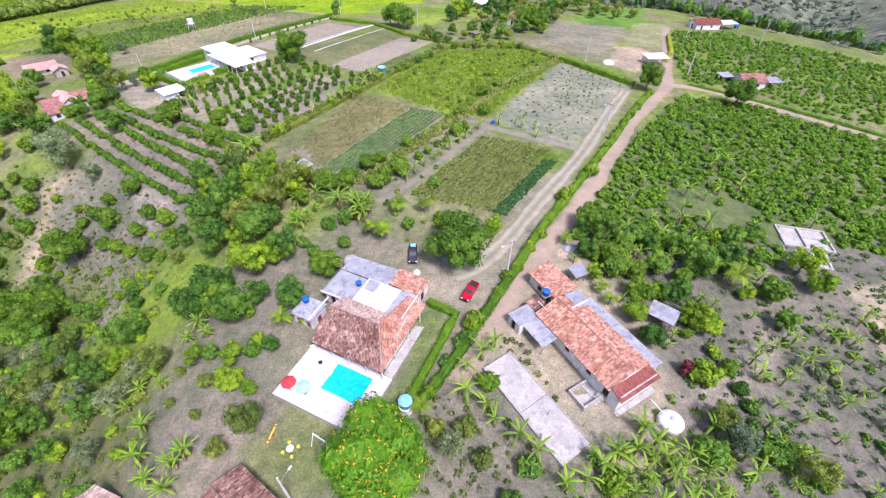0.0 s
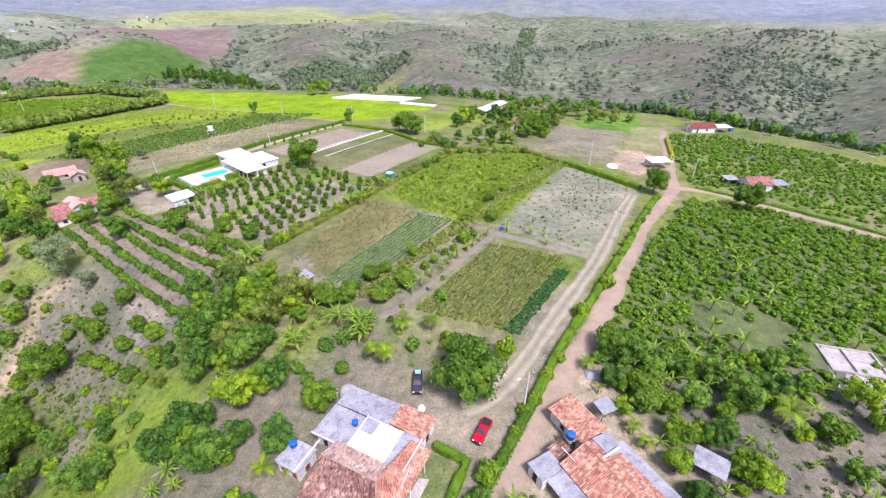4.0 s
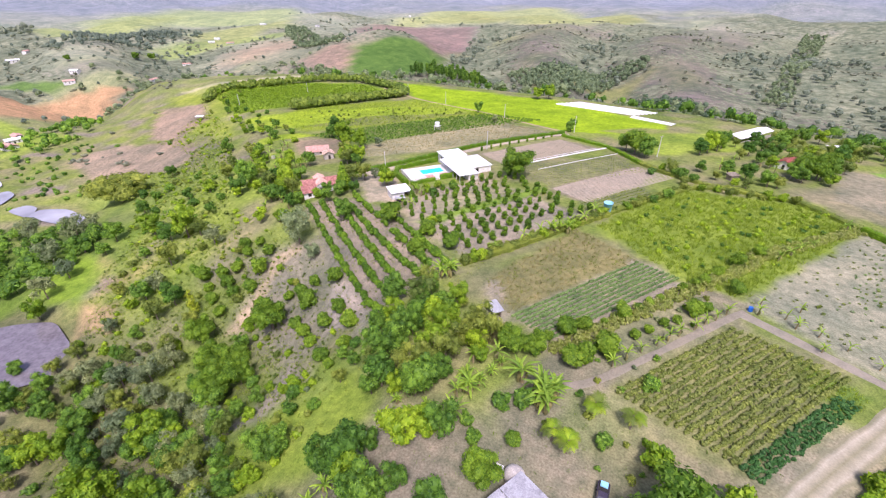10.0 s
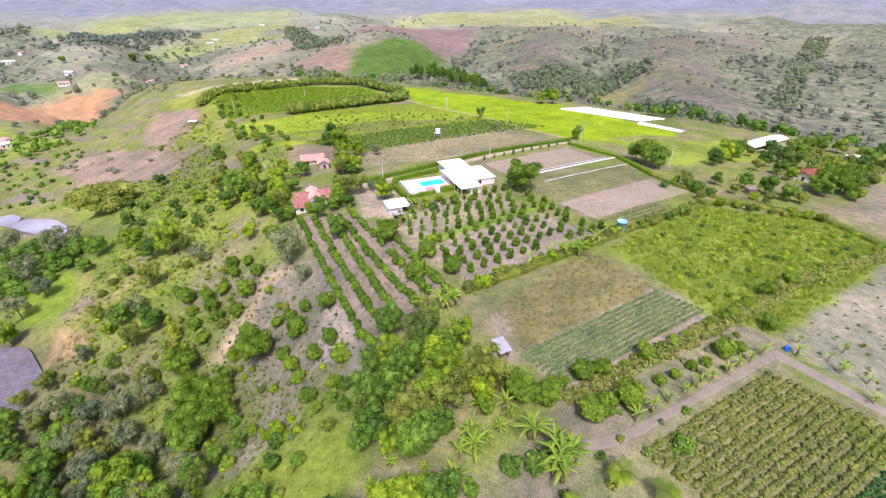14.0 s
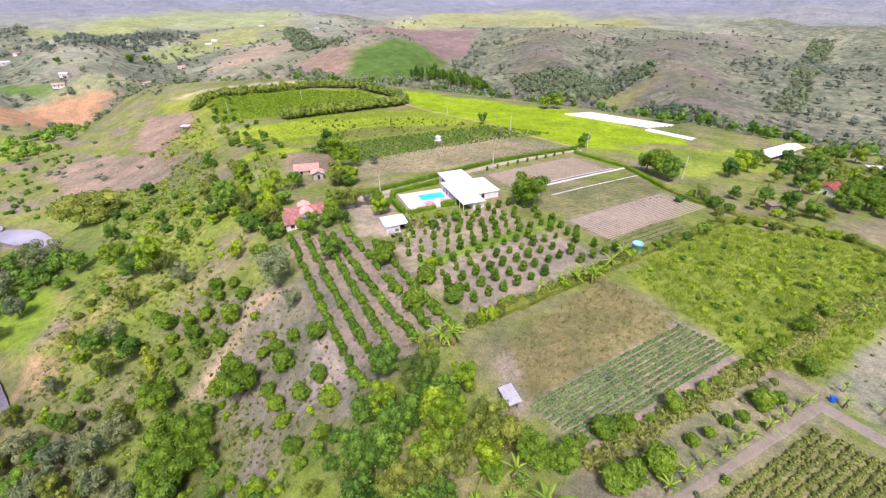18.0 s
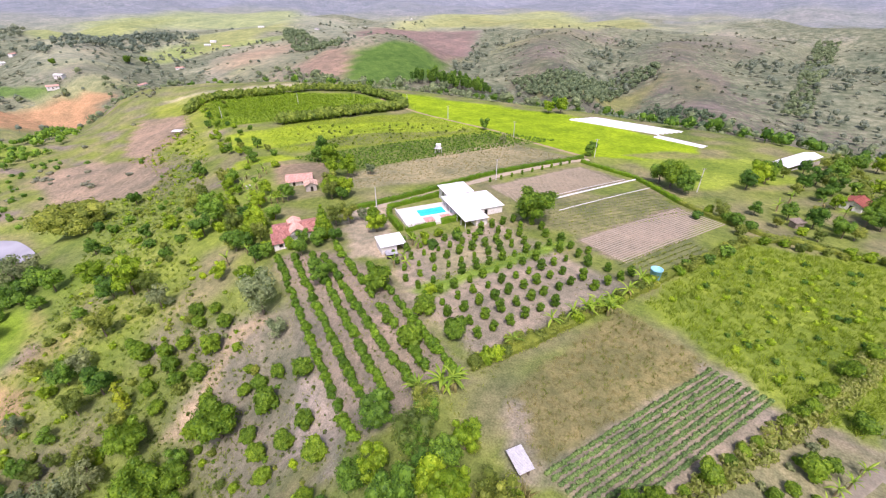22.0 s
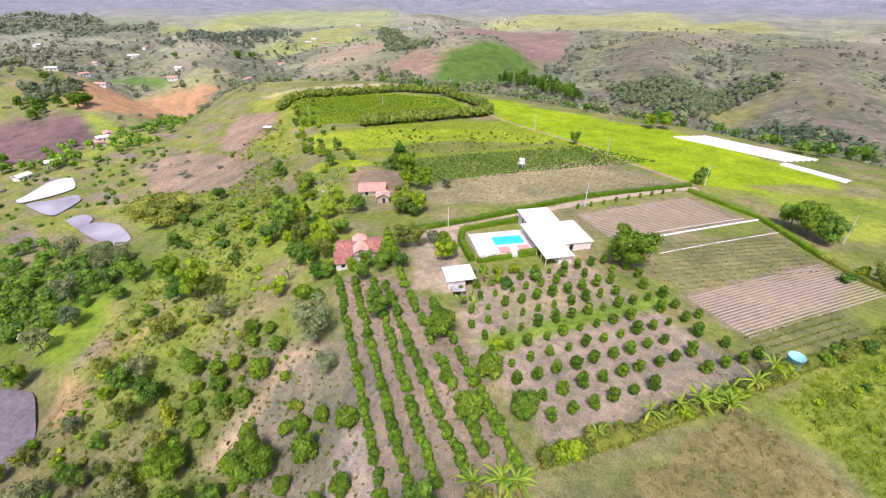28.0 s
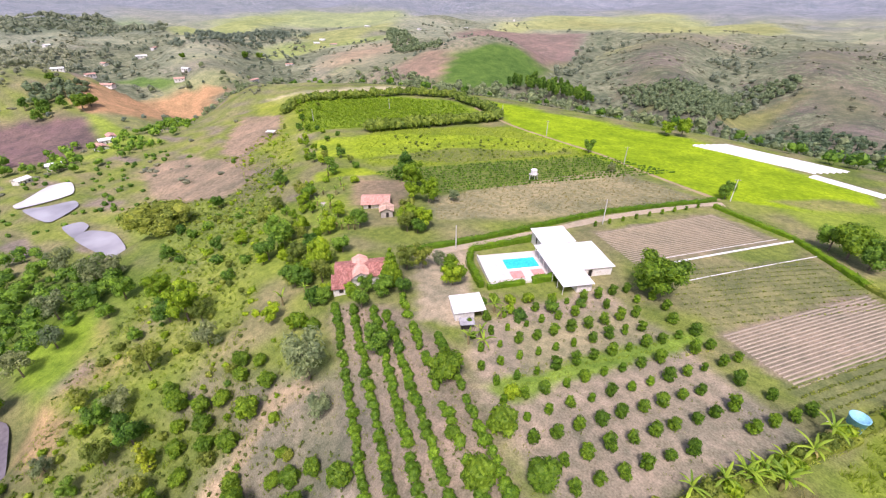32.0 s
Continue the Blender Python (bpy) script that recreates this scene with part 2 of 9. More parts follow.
# Ravine and far-tree greens paled and greyed: distance haze put into the colour.
LEAF_RAVINE_HAZE = leafage("ravine_leaves", (0.14, 0.2, 0.11), (0.28, 0.345, 0.2), 0.38, 0.2)
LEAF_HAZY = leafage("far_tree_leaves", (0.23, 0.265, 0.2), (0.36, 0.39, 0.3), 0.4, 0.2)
LEAF_RED = leafage("dark_red_leaves", (0.11, 0.02, 0.025), (0.2, 0.05, 0.05))
LEAF_DRY = leafage("dry_stalks", (0.3, 0.25, 0.1), (0.42, 0.36, 0.16))
# Scrub green lightened the same way, with haze in its base colour.
LEAF_SCRUB_HAZE = leafage("far_scrub_leaves", (0.2, 0.215, 0.165), (0.31, 0.32, 0.25), 0.4)
GRASS_LIVE = leafage("grass_blades", (0.2, 0.29, 0.025), (0.38, 0.48, 0.06), 0.4)
BARK = surface("bark", (0.16, 0.12, 0.09), (0.26, 0.21, 0.16), 2.0, 20.0)
BANANA_STEM = surface("banana_stem", (0.2, 0.2, 0.09), (0.3, 0.22, 0.12), 3.0, 18.0)
# Murky pond tone, lightened with sky reflection put into the base colour.
WATER = surface("pond_water", (0.17, 0.15, 0.165), (0.21, 0.19, 0.205), 0.2, 1.0, 0.06, 0.0, 0.0)
# Far ponds: pale sky glint and white glare painted as base colour.
WATER_SKY_PALE = surface("silty_pond_water", (0.33, 0.33, 0.36), (0.39, 0.39, 0.42), 0.05, 0.05, 0.08, 0.0, 0.0)
WATER_SKY_WHITE = surface("chalky_pond_water", (0.66, 0.66, 0.68), (0.72, 0.72, 0.74), 0.05, 0.05, 0.1, 0.0, 0.0)
WATER.node_tree.nodes["Principled BSDF"].inputs["Specular IOR Level"].default_value = 0.5


# ---- small building kit ----
def part(name, bm, material, parent=None, label=""):
    me = bpy.data.meshes.new(name)
    if isinstance(bm, tuple):
        me.from_pydata(*bm)
    else:
        bm.to_mesh(me)
        bm.free()
    for mm in material if isinstance(material, (list, tuple)) else [material]:
        me.materials.append(mm)
    ob = new(name, me)
    if parent is not None:
        ob.parent = parent
    if label:
        ob["label"] = label
    return ob


def thing(name, m, label, category, group="", kind=""):
    ob = new(name)
    ob.empty_display_size = 0.3
    ob.matrix_basis = m
    return tagged(ob, label, category, group, kind)


def box_data(x0, y0, z0, x1, y1, z1):
    v = [(x, y, z) for z in (z0, z1) for x, y in ((x0, y0), (x1, y0), (x1, y1), (x0, y1))]
    return v, [], [(3, 2, 1, 0), (4, 5, 6, 7), (0, 1, 5, 4), (1, 2, 6, 5), (2, 3, 7, 6), (3, 0, 4, 7)]


def boxes(*all_boxes, bevel=0.0):
    bm = bmesh.new()
    for bx in all_boxes:
        v, _, f = box_data(*bx)
        vs = [bm.verts.new(p) for p in v]
        for q in f:
            bm.faces.new([vs[i] for i in q])
    if bevel:
        bmesh.ops.bevel(bm, geom=bm.edges[:], offset=bevel, segments=1, affect="EDGES")
    return bm


def tube(points, radii, sides=8, cap=True):
    """A bmesh tube along points, with a radius at each."""
    bm = bmesh.new()
    rings = []
    for i, (p, r) in enumerate(zip(points, radii)):
        a, b = Vector(points[max(i - 1, 0)]), Vector(points[min(i + 1, len(points) - 1)])
        q = (b - a).to_track_quat("Z", "Y")
        rings.append([bm.verts.new(Vector(p) + q @ Vector((r * math.cos(6.2832 * k / sides), r * math.sin(6.2832 * k / sides), 0))) for k in range(sides)])
    for one, two in zip(rings, rings[1:]):
        for k in range(sides):
            bm.faces.new((one[k], one[(k + 1) % sides], two[(k + 1) % sides], two[k]))
    if cap:
        bm.faces.new(rings[0][::-1])
        bm.faces.new(rings[-1])
    return bm


def smooth(ob):
    ob.data.polygons.foreach_set("use_smooth", [True] * len(ob.data.polygons))
    return ob


# ---- plants ----
def ball(centre, radius, rng, squash=1.0, rough=0.15, rings=4, sides=7):
    """A lumpy closed ball as vertices and faces."""
    v = [(centre[0], centre[1], centre[2] + radius * squash)]
    for i in range(1, rings):
        a = math.pi * i / rings
        for k in range(sides):
            b = 6.2832 * (k + 0.5 * (i % 2)) / sides
            r = radius * (1 + rng.uniform(-rough, rough))
            v.append((centre[0] + r * math.sin(a) * math.cos(b), centre[1] + r * math.sin(a) * math.sin(b), centre[2] + r * squash * math.cos(a)))
    v.append((centre[0], centre[1], centre[2] - radius * squash))
    f = [(0, 1 + k, 1 + (k + 1) % sides) for k in range(sides)]
    for i in range(rings - 2):
        o = 1 + i * sides
        f += [(o + k, o + sides + k, o + sides + (k + 1) % sides, o + (k + 1) % sides) for k in range(sides)]
    o = 1 + (rings - 2) * sides
    f += [(o + (k + 1) % sides, o + k, len(v) - 1) for k in range(sides)]
    return v, f


def foliage(seed, lobes, leaves, leaf, core=0.8, squash=0.85, long=1.5, droop=0.0, fine=True):
    """Leaf clumps over lobes (x, y, z, radius): a lumpy heart for each lobe and many small bent leaves round it."""
    rng = random.Random(seed)
    verts, faces = [], []

    def add(v, f):
        o = len(verts)
        verts.extend(v)
        faces.extend(tuple(i + o for i in q) for q in f)
    if core:
        for x, y, z, r in lobes:
            add(*ball((x, y, z), r * core, rng, squash, 0.2, 4 if fine else 3, 6 if fine else 5))
    total = sum(l[3] ** 2 for l in lobes)
    for x, y, z, r in lobes:
        for _ in range(int(leaves * r * r / total)):
            d = Vector((rng.gauss(0, 1), rng.gauss(0, 1), rng.gauss(0.25, 1)))
            if d.length < 1e-3:
                continue
            d.normalize()
            p = Vector((x, y, z)) + Vector((d.x, d.y, d.z * squash)) * r * rng.uniform(0.74, 1.08)
            n = (d + Vector((rng.uniform(-0.7, 0.7), rng.uniform(-0.7, 0.7), rng.uniform(-0.2, 0.8)))).normalized()
            a = n.orthogonal().normalized()
            a = (a * math.cos(0) + n.cross(a) * rng.uniform(-2, 2)).normalized()
            b = n.cross(a)
            s = leaf * rng.uniform(0.6, 1.35)
            tip = Vector((0, 0, -droop * s))
            add([tuple(p - a * s * long * 0.5), tuple(p + a * s * long * 0.4 - b * s * 0.45), tuple(p + a * s * long * 0.5 + b * s * 0.45 + tip)], [(0, 1, 2)])
    return verts, [], faces


def lobes_round(seed, radius, height_, count, base, heart=0.84):
    """Lobes for a rounded crown of that radius and height whose underside is at base."""
    rng = random.Random(seed)
    stack = max(1, round(height_ / (1.35 * radius)))
    out = [(rng.uniform(-0.1, 0.1) * radius, rng.uniform(-0.1, 0.1) * radius, base + height_ * (k + 0.5) / stack, radius * (heart - 0.18 * k / stack)) for k in range(stack)]
    for i in range(count):
        a = 6.2832 * (i + rng.uniform(-0.3, 0.3)) / count
        d = radius * rng.uniform(0.42, 0.66 if heart > 0.8 else 0.82)
        out.append((d * math.cos(a), d * math.sin(a), base + height_ * rng.uniform(0.2, 0.8 if heart > 0.8 else 0.95), radius * rng.uniform(0.36 if heart > 0.8 else 0.26, 0.5)))
    return out


# ---- the ground: one sheet out to the horizon ----
def spaced(lo, hi, step, far_lo, far_hi, grow):
    out = list(np.arange(lo, hi + step, step))
    s = step
    while out[-1] < far_hi:
        s *= grow
        out.append(out[-1] + s)
    s = step
    while out[0] > far_lo:
        s *= grow
        out.insert(0, out[0] - s)
    return np.array(out)


def inside(poly, x, y):
    """Signed distance to a closed outline: plus inside."""
    best = np.full(np.shape(x), 1e9)
    odd = np.zeros(np.shape(x), bool)
    for (ax, ay), (bx, by) in zip(poly, poly[1:] + poly[:1]):
        dx, dy = bx - ax, by - ay
        k = np.clip(((x - ax) * dx + (y - ay) * dy) / (dx * dx + dy * dy + 1e-9), 0, 1)
        best = np.minimum(best, np.hypot(x - ax - k * dx, y - ay - k * dy))
        crosses = ((ay > y) != (by > y)) & (x < (bx - ax) * (y - ay) / (by - ay + 1e-12) + ax)
        odd ^= crosses
    return np.where(odd, best, -best)


SOIL, PALE, RED, GRASS, LUSH, DRY, BRIGHT = (0.27, 0.225, 0.195), (0.36, 0.305, 0.255), (0.42, 0.26, 0.17), (0.215, 0.265, 0.065), (0.15, 0.25, 0.04), (0.26, 0.245, 0.13), (0.29, 0.43, 0.012)
WEEDY, BROWN, SCRUB, PINK, ORANGE, BURNT = (0.33, 0.315, 0.235), (0.31, 0.26, 0.19), (0.225, 0.22, 0.155), (0.33, 0.235, 0.185), (0.48, 0.29, 0.17), (0.2, 0.125, 0.145)
FIELDS = [
    # outline, tone, softness of its edge, strength
    ([(-60, -60), (60, -60), (60, 70), (20, 76), (-40, 60)], SOIL, 8, 0.75),
    ([(6, 46), (16, 58), (25, 66), (34, 50), (36, 38), (31, 25), (21, 20), (8, 35)], (0.42, 0.345, 0.255), 4, 0.95),
    ([(34, 31), (46, 38), (60, 48), (62, 45), (48, 34), (36, 28)], (0.33, 0.28, 0.23), 2, 0.9),
    ([(28, 60), (48, 100), (80, 142), (140, 112), (150, 20), (60, 20)], (0.15, 0.185, 0.075), 5, 0.85),
    ([(-113, 82), (-93, 80), (-52, 46), (-42, 20), (-70, 24), (-100, 54)], (0.16, 0.2, 0.06), 8, 0.7),
    ([(36, 28), (36, 62), (60, 66), (110, 70), (150, 40), (140, -20), (30, -20)], (0.205, 0.18, 0.155), 6, 0.85),
    ([(34, 31), (46, 38), (60, 48), (62, 45), (48, 34), (36, 28)], (0.33, 0.28, 0.23), 2, 0.9),
    ([(-24, 23), (-6, 33), (-3, 48), (3, 46), (-4, 29), (-14, 20)], (0.2, 0.25, 0.07), 2, 0.8),
    ([(-26, 25), (-20, 31), (-12, 27), (-10, 21), (-20, 17)], (0.24, 0.25, 0.1), 2, 0.8),
    ([(-24, 66), (-8, 57), (13, 62), (20, 75), (13, 110), (16, 116), (3, 118), (-18, 88)], (0.27, 0.235, 0.175), 4, 0.9),
    ([(-13, 66), (0, 64), (3, 73), (-6, 79), (-14, 75)], (0.24, 0.265, 0.11), 4, 0.75),
    ([(-3, 48), (6, 48), (17, 64), (30, 84), (25, 88), (12, 68), (-4, 58)], (0.38, 0.325, 0.245), 4, 0.8),
    ([(-16, 86), (-4, 84), (14, 112), (2, 114)], (0.25, 0.255, 0.13), 3, 0.6),
    ([(-8, 58), (13, 62), (19, 72), (2, 76), (-6, 68)], (0.29, 0.26, 0.15), 4, 0.7),
    ([(-7.5, 79), (11.5, 106.5), (29.5, 97.5), (13.5, 72), (4, 73)], (0.235, 0.24, 0.105), 1.5, 0.95),
    ([(22, 102), (31, 96), (27, 90), (20, 97)], LUSH, 2, 0.8),
    ([(14, 115), (46, 170), (66, 144), (36, 101)], WEEDY, 3, 0.95),
    ([(-38, 99), (-25, 133), (-8, 123), (-29, 89)], (0.24, 0.215, 0.1), 2, 0.95),
    ([(-29, 89), (-8, 123), (1, 114), (-18, 86)], (0.31, 0.265, 0.21), 1.5, 0.95),
    ([(-7, 121), (-3, 124), (4, 114), (1, 112)], PALE, 1, 0.9),
    ([(-38, 99), (-35, 99), (-27, 87), (-31, 85)], PALE, 1.2, 0.8),
    ([(-21, 136), (-4, 179), (40, 186), (46, 170), (14, 116), (2, 118)], (0.225, 0.3, 0.045), 3, 0.95),
    ([(-82, 131), (-66, 162), (-23, 141), (-46, 105), (-68, 116)], (0.36, 0.3, 0.245), 3, 0.95),
    ([(-74, 136), (-58, 158), (-44, 152), (-62, 122)], (0.3, 0.29, 0.17), 4, 0.7),
    ([(-112, 118), (-97, 127), (-70, 118), (-45, 100), (-58, 82), (-72, 92)], (0.32, 0.255, 0.21), 4, 0.92),
    ([(-80, 192), (-55, 233), (-33, 223), (-62, 178)], BROWN, 1.5, 0.95),
    ([(-61, 177), (-27, 215), (-17, 201), (-40, 161)], (0.24, 0.24, 0.12), 1.5, 0.95),
    ([(-40, 161), (-17, 201), (-10, 190), (-14, 176), (-29, 152)], (0.32, 0.255, 0.2), 1.5, 0.95),
    ([(-29, 152), (-14, 176), (-8, 170), (-22, 148)], (0.2, 0.22, 0.1), 1.5, 0.9),
    ([(-113, 148), (-102, 160), (-90, 142), (-80, 130), (-92, 126), (-104, 138)], (0.5, 0.4, 0.31), 2, 0.95),
    ([(-124, 169), (-140, 182), (-101, 261), (-58, 246), (-84, 206)], (0.32, 0.29, 0.18), 3, 0.95),
    ([(-182, 190), (-172, 214), (-118, 284), (-101, 261), (-138, 188)], (0.15, 0.2, 0.05), 3, 0.9),
    ([(-178, 180), (-160, 195), (-140, 170), (-160, 160)], PINK, 3, 0.8),
    ([(-188, 196), (-168, 212), (-112, 280), (-178, 306), (-240, 250), (-230, 218)], (0.27, 0.35, 0.03), 8, 0.85),
    ([(-200, 205), (-160, 225), (-125, 275), (-150, 285), (-205, 235)], (0.2, 0.22, 0.08), 6, 0.8),
    ([(-240, 362), (-180, 305), (-58, 252), (-8, 262), (-12, 300), (-90, 348)], BRIGHT, 3, 0.97),
    ([(-42, 262), (-8, 262), (6, 285), (-22, 284)], (0.3, 0.27, 0.13), 4, 0.8),
    ([(-10, 225), (30, 260), (10, 290), (-40, 255)], (0.27, 0.36, 0.05), 6, 0.9),
    ([(34, 194), (64, 247), (95, 233), (62, 174)], (0.33, 0.28, 0.18), 4, 0.9),
    ([(66, 248), (110, 262), (118, 236), (86, 236)], (0.14, 0.3, 0.03), 3, 0.95),
    ([(76, 176), (86, 196), (96, 186), (86, 160)], RED, 3, 0.7),
    ([(-363, 266), (-268, 217), (-199, 318), (-257, 345), (-320, 322)], (0.2, 0.31, 0.025), 3, 0.95),
    ([(-412, 274), (-376, 300), (-358, 336), (-333, 369), (-312, 352), (-340, 321), (-360, 290), (-378, 267)], (0.5, 0.45, 0.3), 4, 0.95),
    ([(-251, 210), (-225, 244), (-179, 277), (-135, 289), (-133, 272), (-178, 245), (-201, 201), (-224, 191)], (0.33, 0.44, 0.03), 4, 0.85),
    ([(-205, 178), (-190, 193), (-175, 193), (-195, 170)], (0.33, 0.43, 0.03), 3, 0.85),
    ([(-330, 172), (-290, 190), (-240, 166), (-250, 148), (-300, 140)], PINK, 6, 0.7),
    ([(-300, 128), (-262, 112), (-190, 100), (-165, 122), (-190, 150), (-240, 150)], (0.24, 0.31, 0.07), 12, 0.75),
    ([(-410, 262), (-380, 290), (-330, 262), (-262, 206), (-240, 190), (-300, 196), (-350, 222)], (0.31, 0.37, 0.05), 10, 0.7),
    ([(-376, 224), (-343, 246), (-296, 214), (-298, 188), (-330, 190)], PINK, 4, 0.9),
    ([(-160, 60), (-148, 66), (-138, 92), (-150, 96), (-165, 76)], (0.42, 0.3, 0.17), 6, 0.6),
    ([(-260, 60), (-200, 40), (-165, 66), (-190, 110), (-240, 96)], (0.12, 0.2, 0.03), 10, 0.8),
    ([(-190, 60), (-140, 64), (-40, 30), (-50, -40), (-200, -60)], (0.17, 0.16, 0.09), 14, 0.7),
    ([(-72, 66), (-62, 88), (-92, 110), (-118, 96), (-92, 74)], (0.255, 0.225, 0.185), 8, 0.85),
    ([(-50, 58), (-44, 80), (-56, 78), (-80, 56), (-72, 44)], (0.19, 0.26, 0.06), 6, 0.8),
    ([(-360, 158), (-350, 178), (-284, 182), (-246, 166), (-255, 151), (-268, 140), (-318, 140)], (0.3, 0.23, 0.18), 10, 0.85),
    ([(-366, 150), (-368, 168), (-341, 180), (-288, 179), (-244, 164), (-243, 149), (-269, 142), (-306, 138)], (0.34, 0.265, 0.2), 6, 0.9),
    ([(-300, 188), (-316, 214), (-306, 222), (-344, 245), (-392, 242), (-366, 216), (-319, 184)], (0.4, 0.29, 0.22), 4, 0.92),
    ([(-71, 54), (-54, 62), (-59, 67), (-75, 69), (-73, 60), (-82, 48)], (0.31, 0.26, 0.235), 4, 0.85),
    ([(-60.6, 83), (-74, 92), (-80, 92), (-71, 79)], (0.36, 0.31, 0.28), 3, 0.8),
    ([(-709, 527), (-785, 588), (-812, 724), (-741, 754), (-638, 652), (-631, 568)], (0.42, 0.34, 0.25), 20, 0.7),
    ([(-895, 525), (-1015, 620), (-996, 742), (-878, 851), (-784, 780), (-900, 672)], (0.3, 0.37, 0.13), 25, 0.85),
    ([(-1216, 504), (-1843, 993), (-1858, 1367), (-1601, 1672), (-1009, 1019), (-1307, 850), (-1203, 686)], (0.36, 0.42, 0.2), 60, 0.8),
    ([(-697, 946), (-1003, 1795), (-645, 2249), (-218, 1861), (-170, 1467), (-258, 1178), (-486, 1314), (-676, 1248)], (0.4, 0.43, 0.2), 60, 0.85),
    ([(-1501, 256), (-1497, 410), (-1195, 473), (-1291, 536), (-2061, 610), (-1914, 323)], (0.13, 0.17, 0.12), 60, 0.85),
    ([(-50, 67), (-64, 72), (-65, 61), (-70, 48), (-62, 36), (-41, 50), (-42, 62)], (0.25, 0.34, 0.045), 6, 0.85),
    ([(-160, 66), (-156, 86), (-178, 112), (-176, 144), (-180, 156), (-142, 108), (-133, 84), (-128, 65)], (0.26, 0.33, 0.06), 12, 0.75),
    ([(-162, 64), (-147, 68), (-137, 60), (-152, 56)], (0.45, 0.31, 0.18), 4, 0.8),
    ([(-192, 86), (-175, 82), (-167, 74), (-178, 72)], (0.42, 0.33, 0.17), 5, 0.7),
    ([(-210, 66), (-176, 60), (-164, 66), (-176, 80), (-200, 84)], (0.2, 0.32, 0.03), 8, 0.8),
    ([(-103, 104), (-99, 103), (-102.5, 97), (-101.8, 89), (-100, 81), (-100.5, 75), (-105, 74), (-104.5, 81), (-105.5, 89), (-108, 97.5)], (0.43, 0.335, 0.235), 1.8, 0.95),
    ([(-57, 78), (-60, 77), (-69, 86), (-79, 93), (-76, 94), (-65, 88)], (0.38, 0.32, 0.275), 2.5, 0.85),
    ([(45, 198), (58, 246), (94, 240), (67, 185)], (0.31, 0.275, 0.2), 3, 0.9),
    ([(68, 243), (88, 290), (128, 298), (99, 244)], (0.17, 0.31, 0.05), 3, 0.9),
    ([(81, 204), (104, 252), (124, 256), (97, 201)], (0.33, 0.32, 0.17), 3, 0.9),
    ([(76, 198), (86, 198), (92, 190), (81, 165), (70, 163), (64, 172)], (0.47, 0.355, 0.27), 3, 0.92),
    ([(-190, 150), (-168, 168), (-150, 156), (-136, 140), (-122, 132), (-118, 122), (-150, 118), (-172, 132)], (0.25, 0.33, 0.055), 10, 0.7),
    ([(-69, 119), (-44, 159), (-41, 157), (-64.5, 117.5)], (0.2, 0.32, 0.05), 1.5, 0.95),
    ([(76.8, 55.1), (86, 57), (76, 40), (73, 40), (74.3, 47.2)], (0.45, 0.36, 0.26), 2, 0.9),
    ([(-700, 205), (-690, 300), (-636, 345), (-600, 300), (-560, 200), (-562, 176), (-620, 172)], ORANGE, 8, 0.95),
    ([(-800, 250), (-800, 290), (-728, 322), (-705, 300)], (0.13, 0.24, 0.05), 8, 0.9),
    ([(-620, 100), (-560, 170), (-480, 160), (-452, 122), (-468, 88)], BURNT, 12, 0.9),
    ([(-560, 172), (-540, 180), (-430, 190), (-440, 130), (-475, 160)], (0.3, 0.4, 0.06), 10, 0.8),
    ([(-413, 503), (-462, 592), (-450, 672), (-418, 726), (-366, 712), (-336, 580), (-364, 515)], (0.1, 0.19, 0.04), 10, 0.97),
    ([(-516, 525), (-520, 614), (-464, 594), (-414, 504)], (0.36, 0.25, 0.2), 8, 0.95),
    ([(-418, 723), (-714, 903), (-740, 1109), (-540, 1240), (-395, 818), (-376, 705)], (0.27, 0.18, 0.175), 30, 0.85),
    ([(-720, 1200), (-840, 1713), (-280, 2089), (-130, 1594), (-321, 1196), (-560, 1300)], (0.36, 0.38, 0.17), 50, 0.8),
    ([(-1300, 520), (-1570, 850), (-1808, 1167), (-1500, 1050), (-1190, 690), (-1160, 521)], (0.34, 0.38, 0.16), 40, 0.85),
    ([(-798, 1623), (-173, 1805), (-180, 1620), (-549, 1283)], (0.32, 0.33, 0.15), 50, 0.8),
    ([(-1132, 771), (-1040, 1026), (-946, 955), (-900, 660)], (0.33, 0.36, 0.14), 40, 0.85),
    ([(-674, 543), (-662, 655), (-736, 734), (-760, 629)], (0.4, 0.3, 0.22), 30, 0.8),
    ([(-1894, 320), (-1939, 694), (-1750, 664), (-1700, 302)], (0.22, 0.3, 0.16), 50, 0.8),
    ([(-209, 597), (-174, 676), (-58, 801), (-90, 660)], (0.27, 0.28, 0.1), 40, 0.8),
]
xs = spaced(-215, 112, 1.45, -5200, 5200, 1.05)
ys = spaced(-20, 262, 1.45, -5200, 5200, 1.05)
gx, gy = np.meshgrid(xs, ys)
gx, gy = gx.ravel(), gy.ravel()
gz = height(gx, gy)


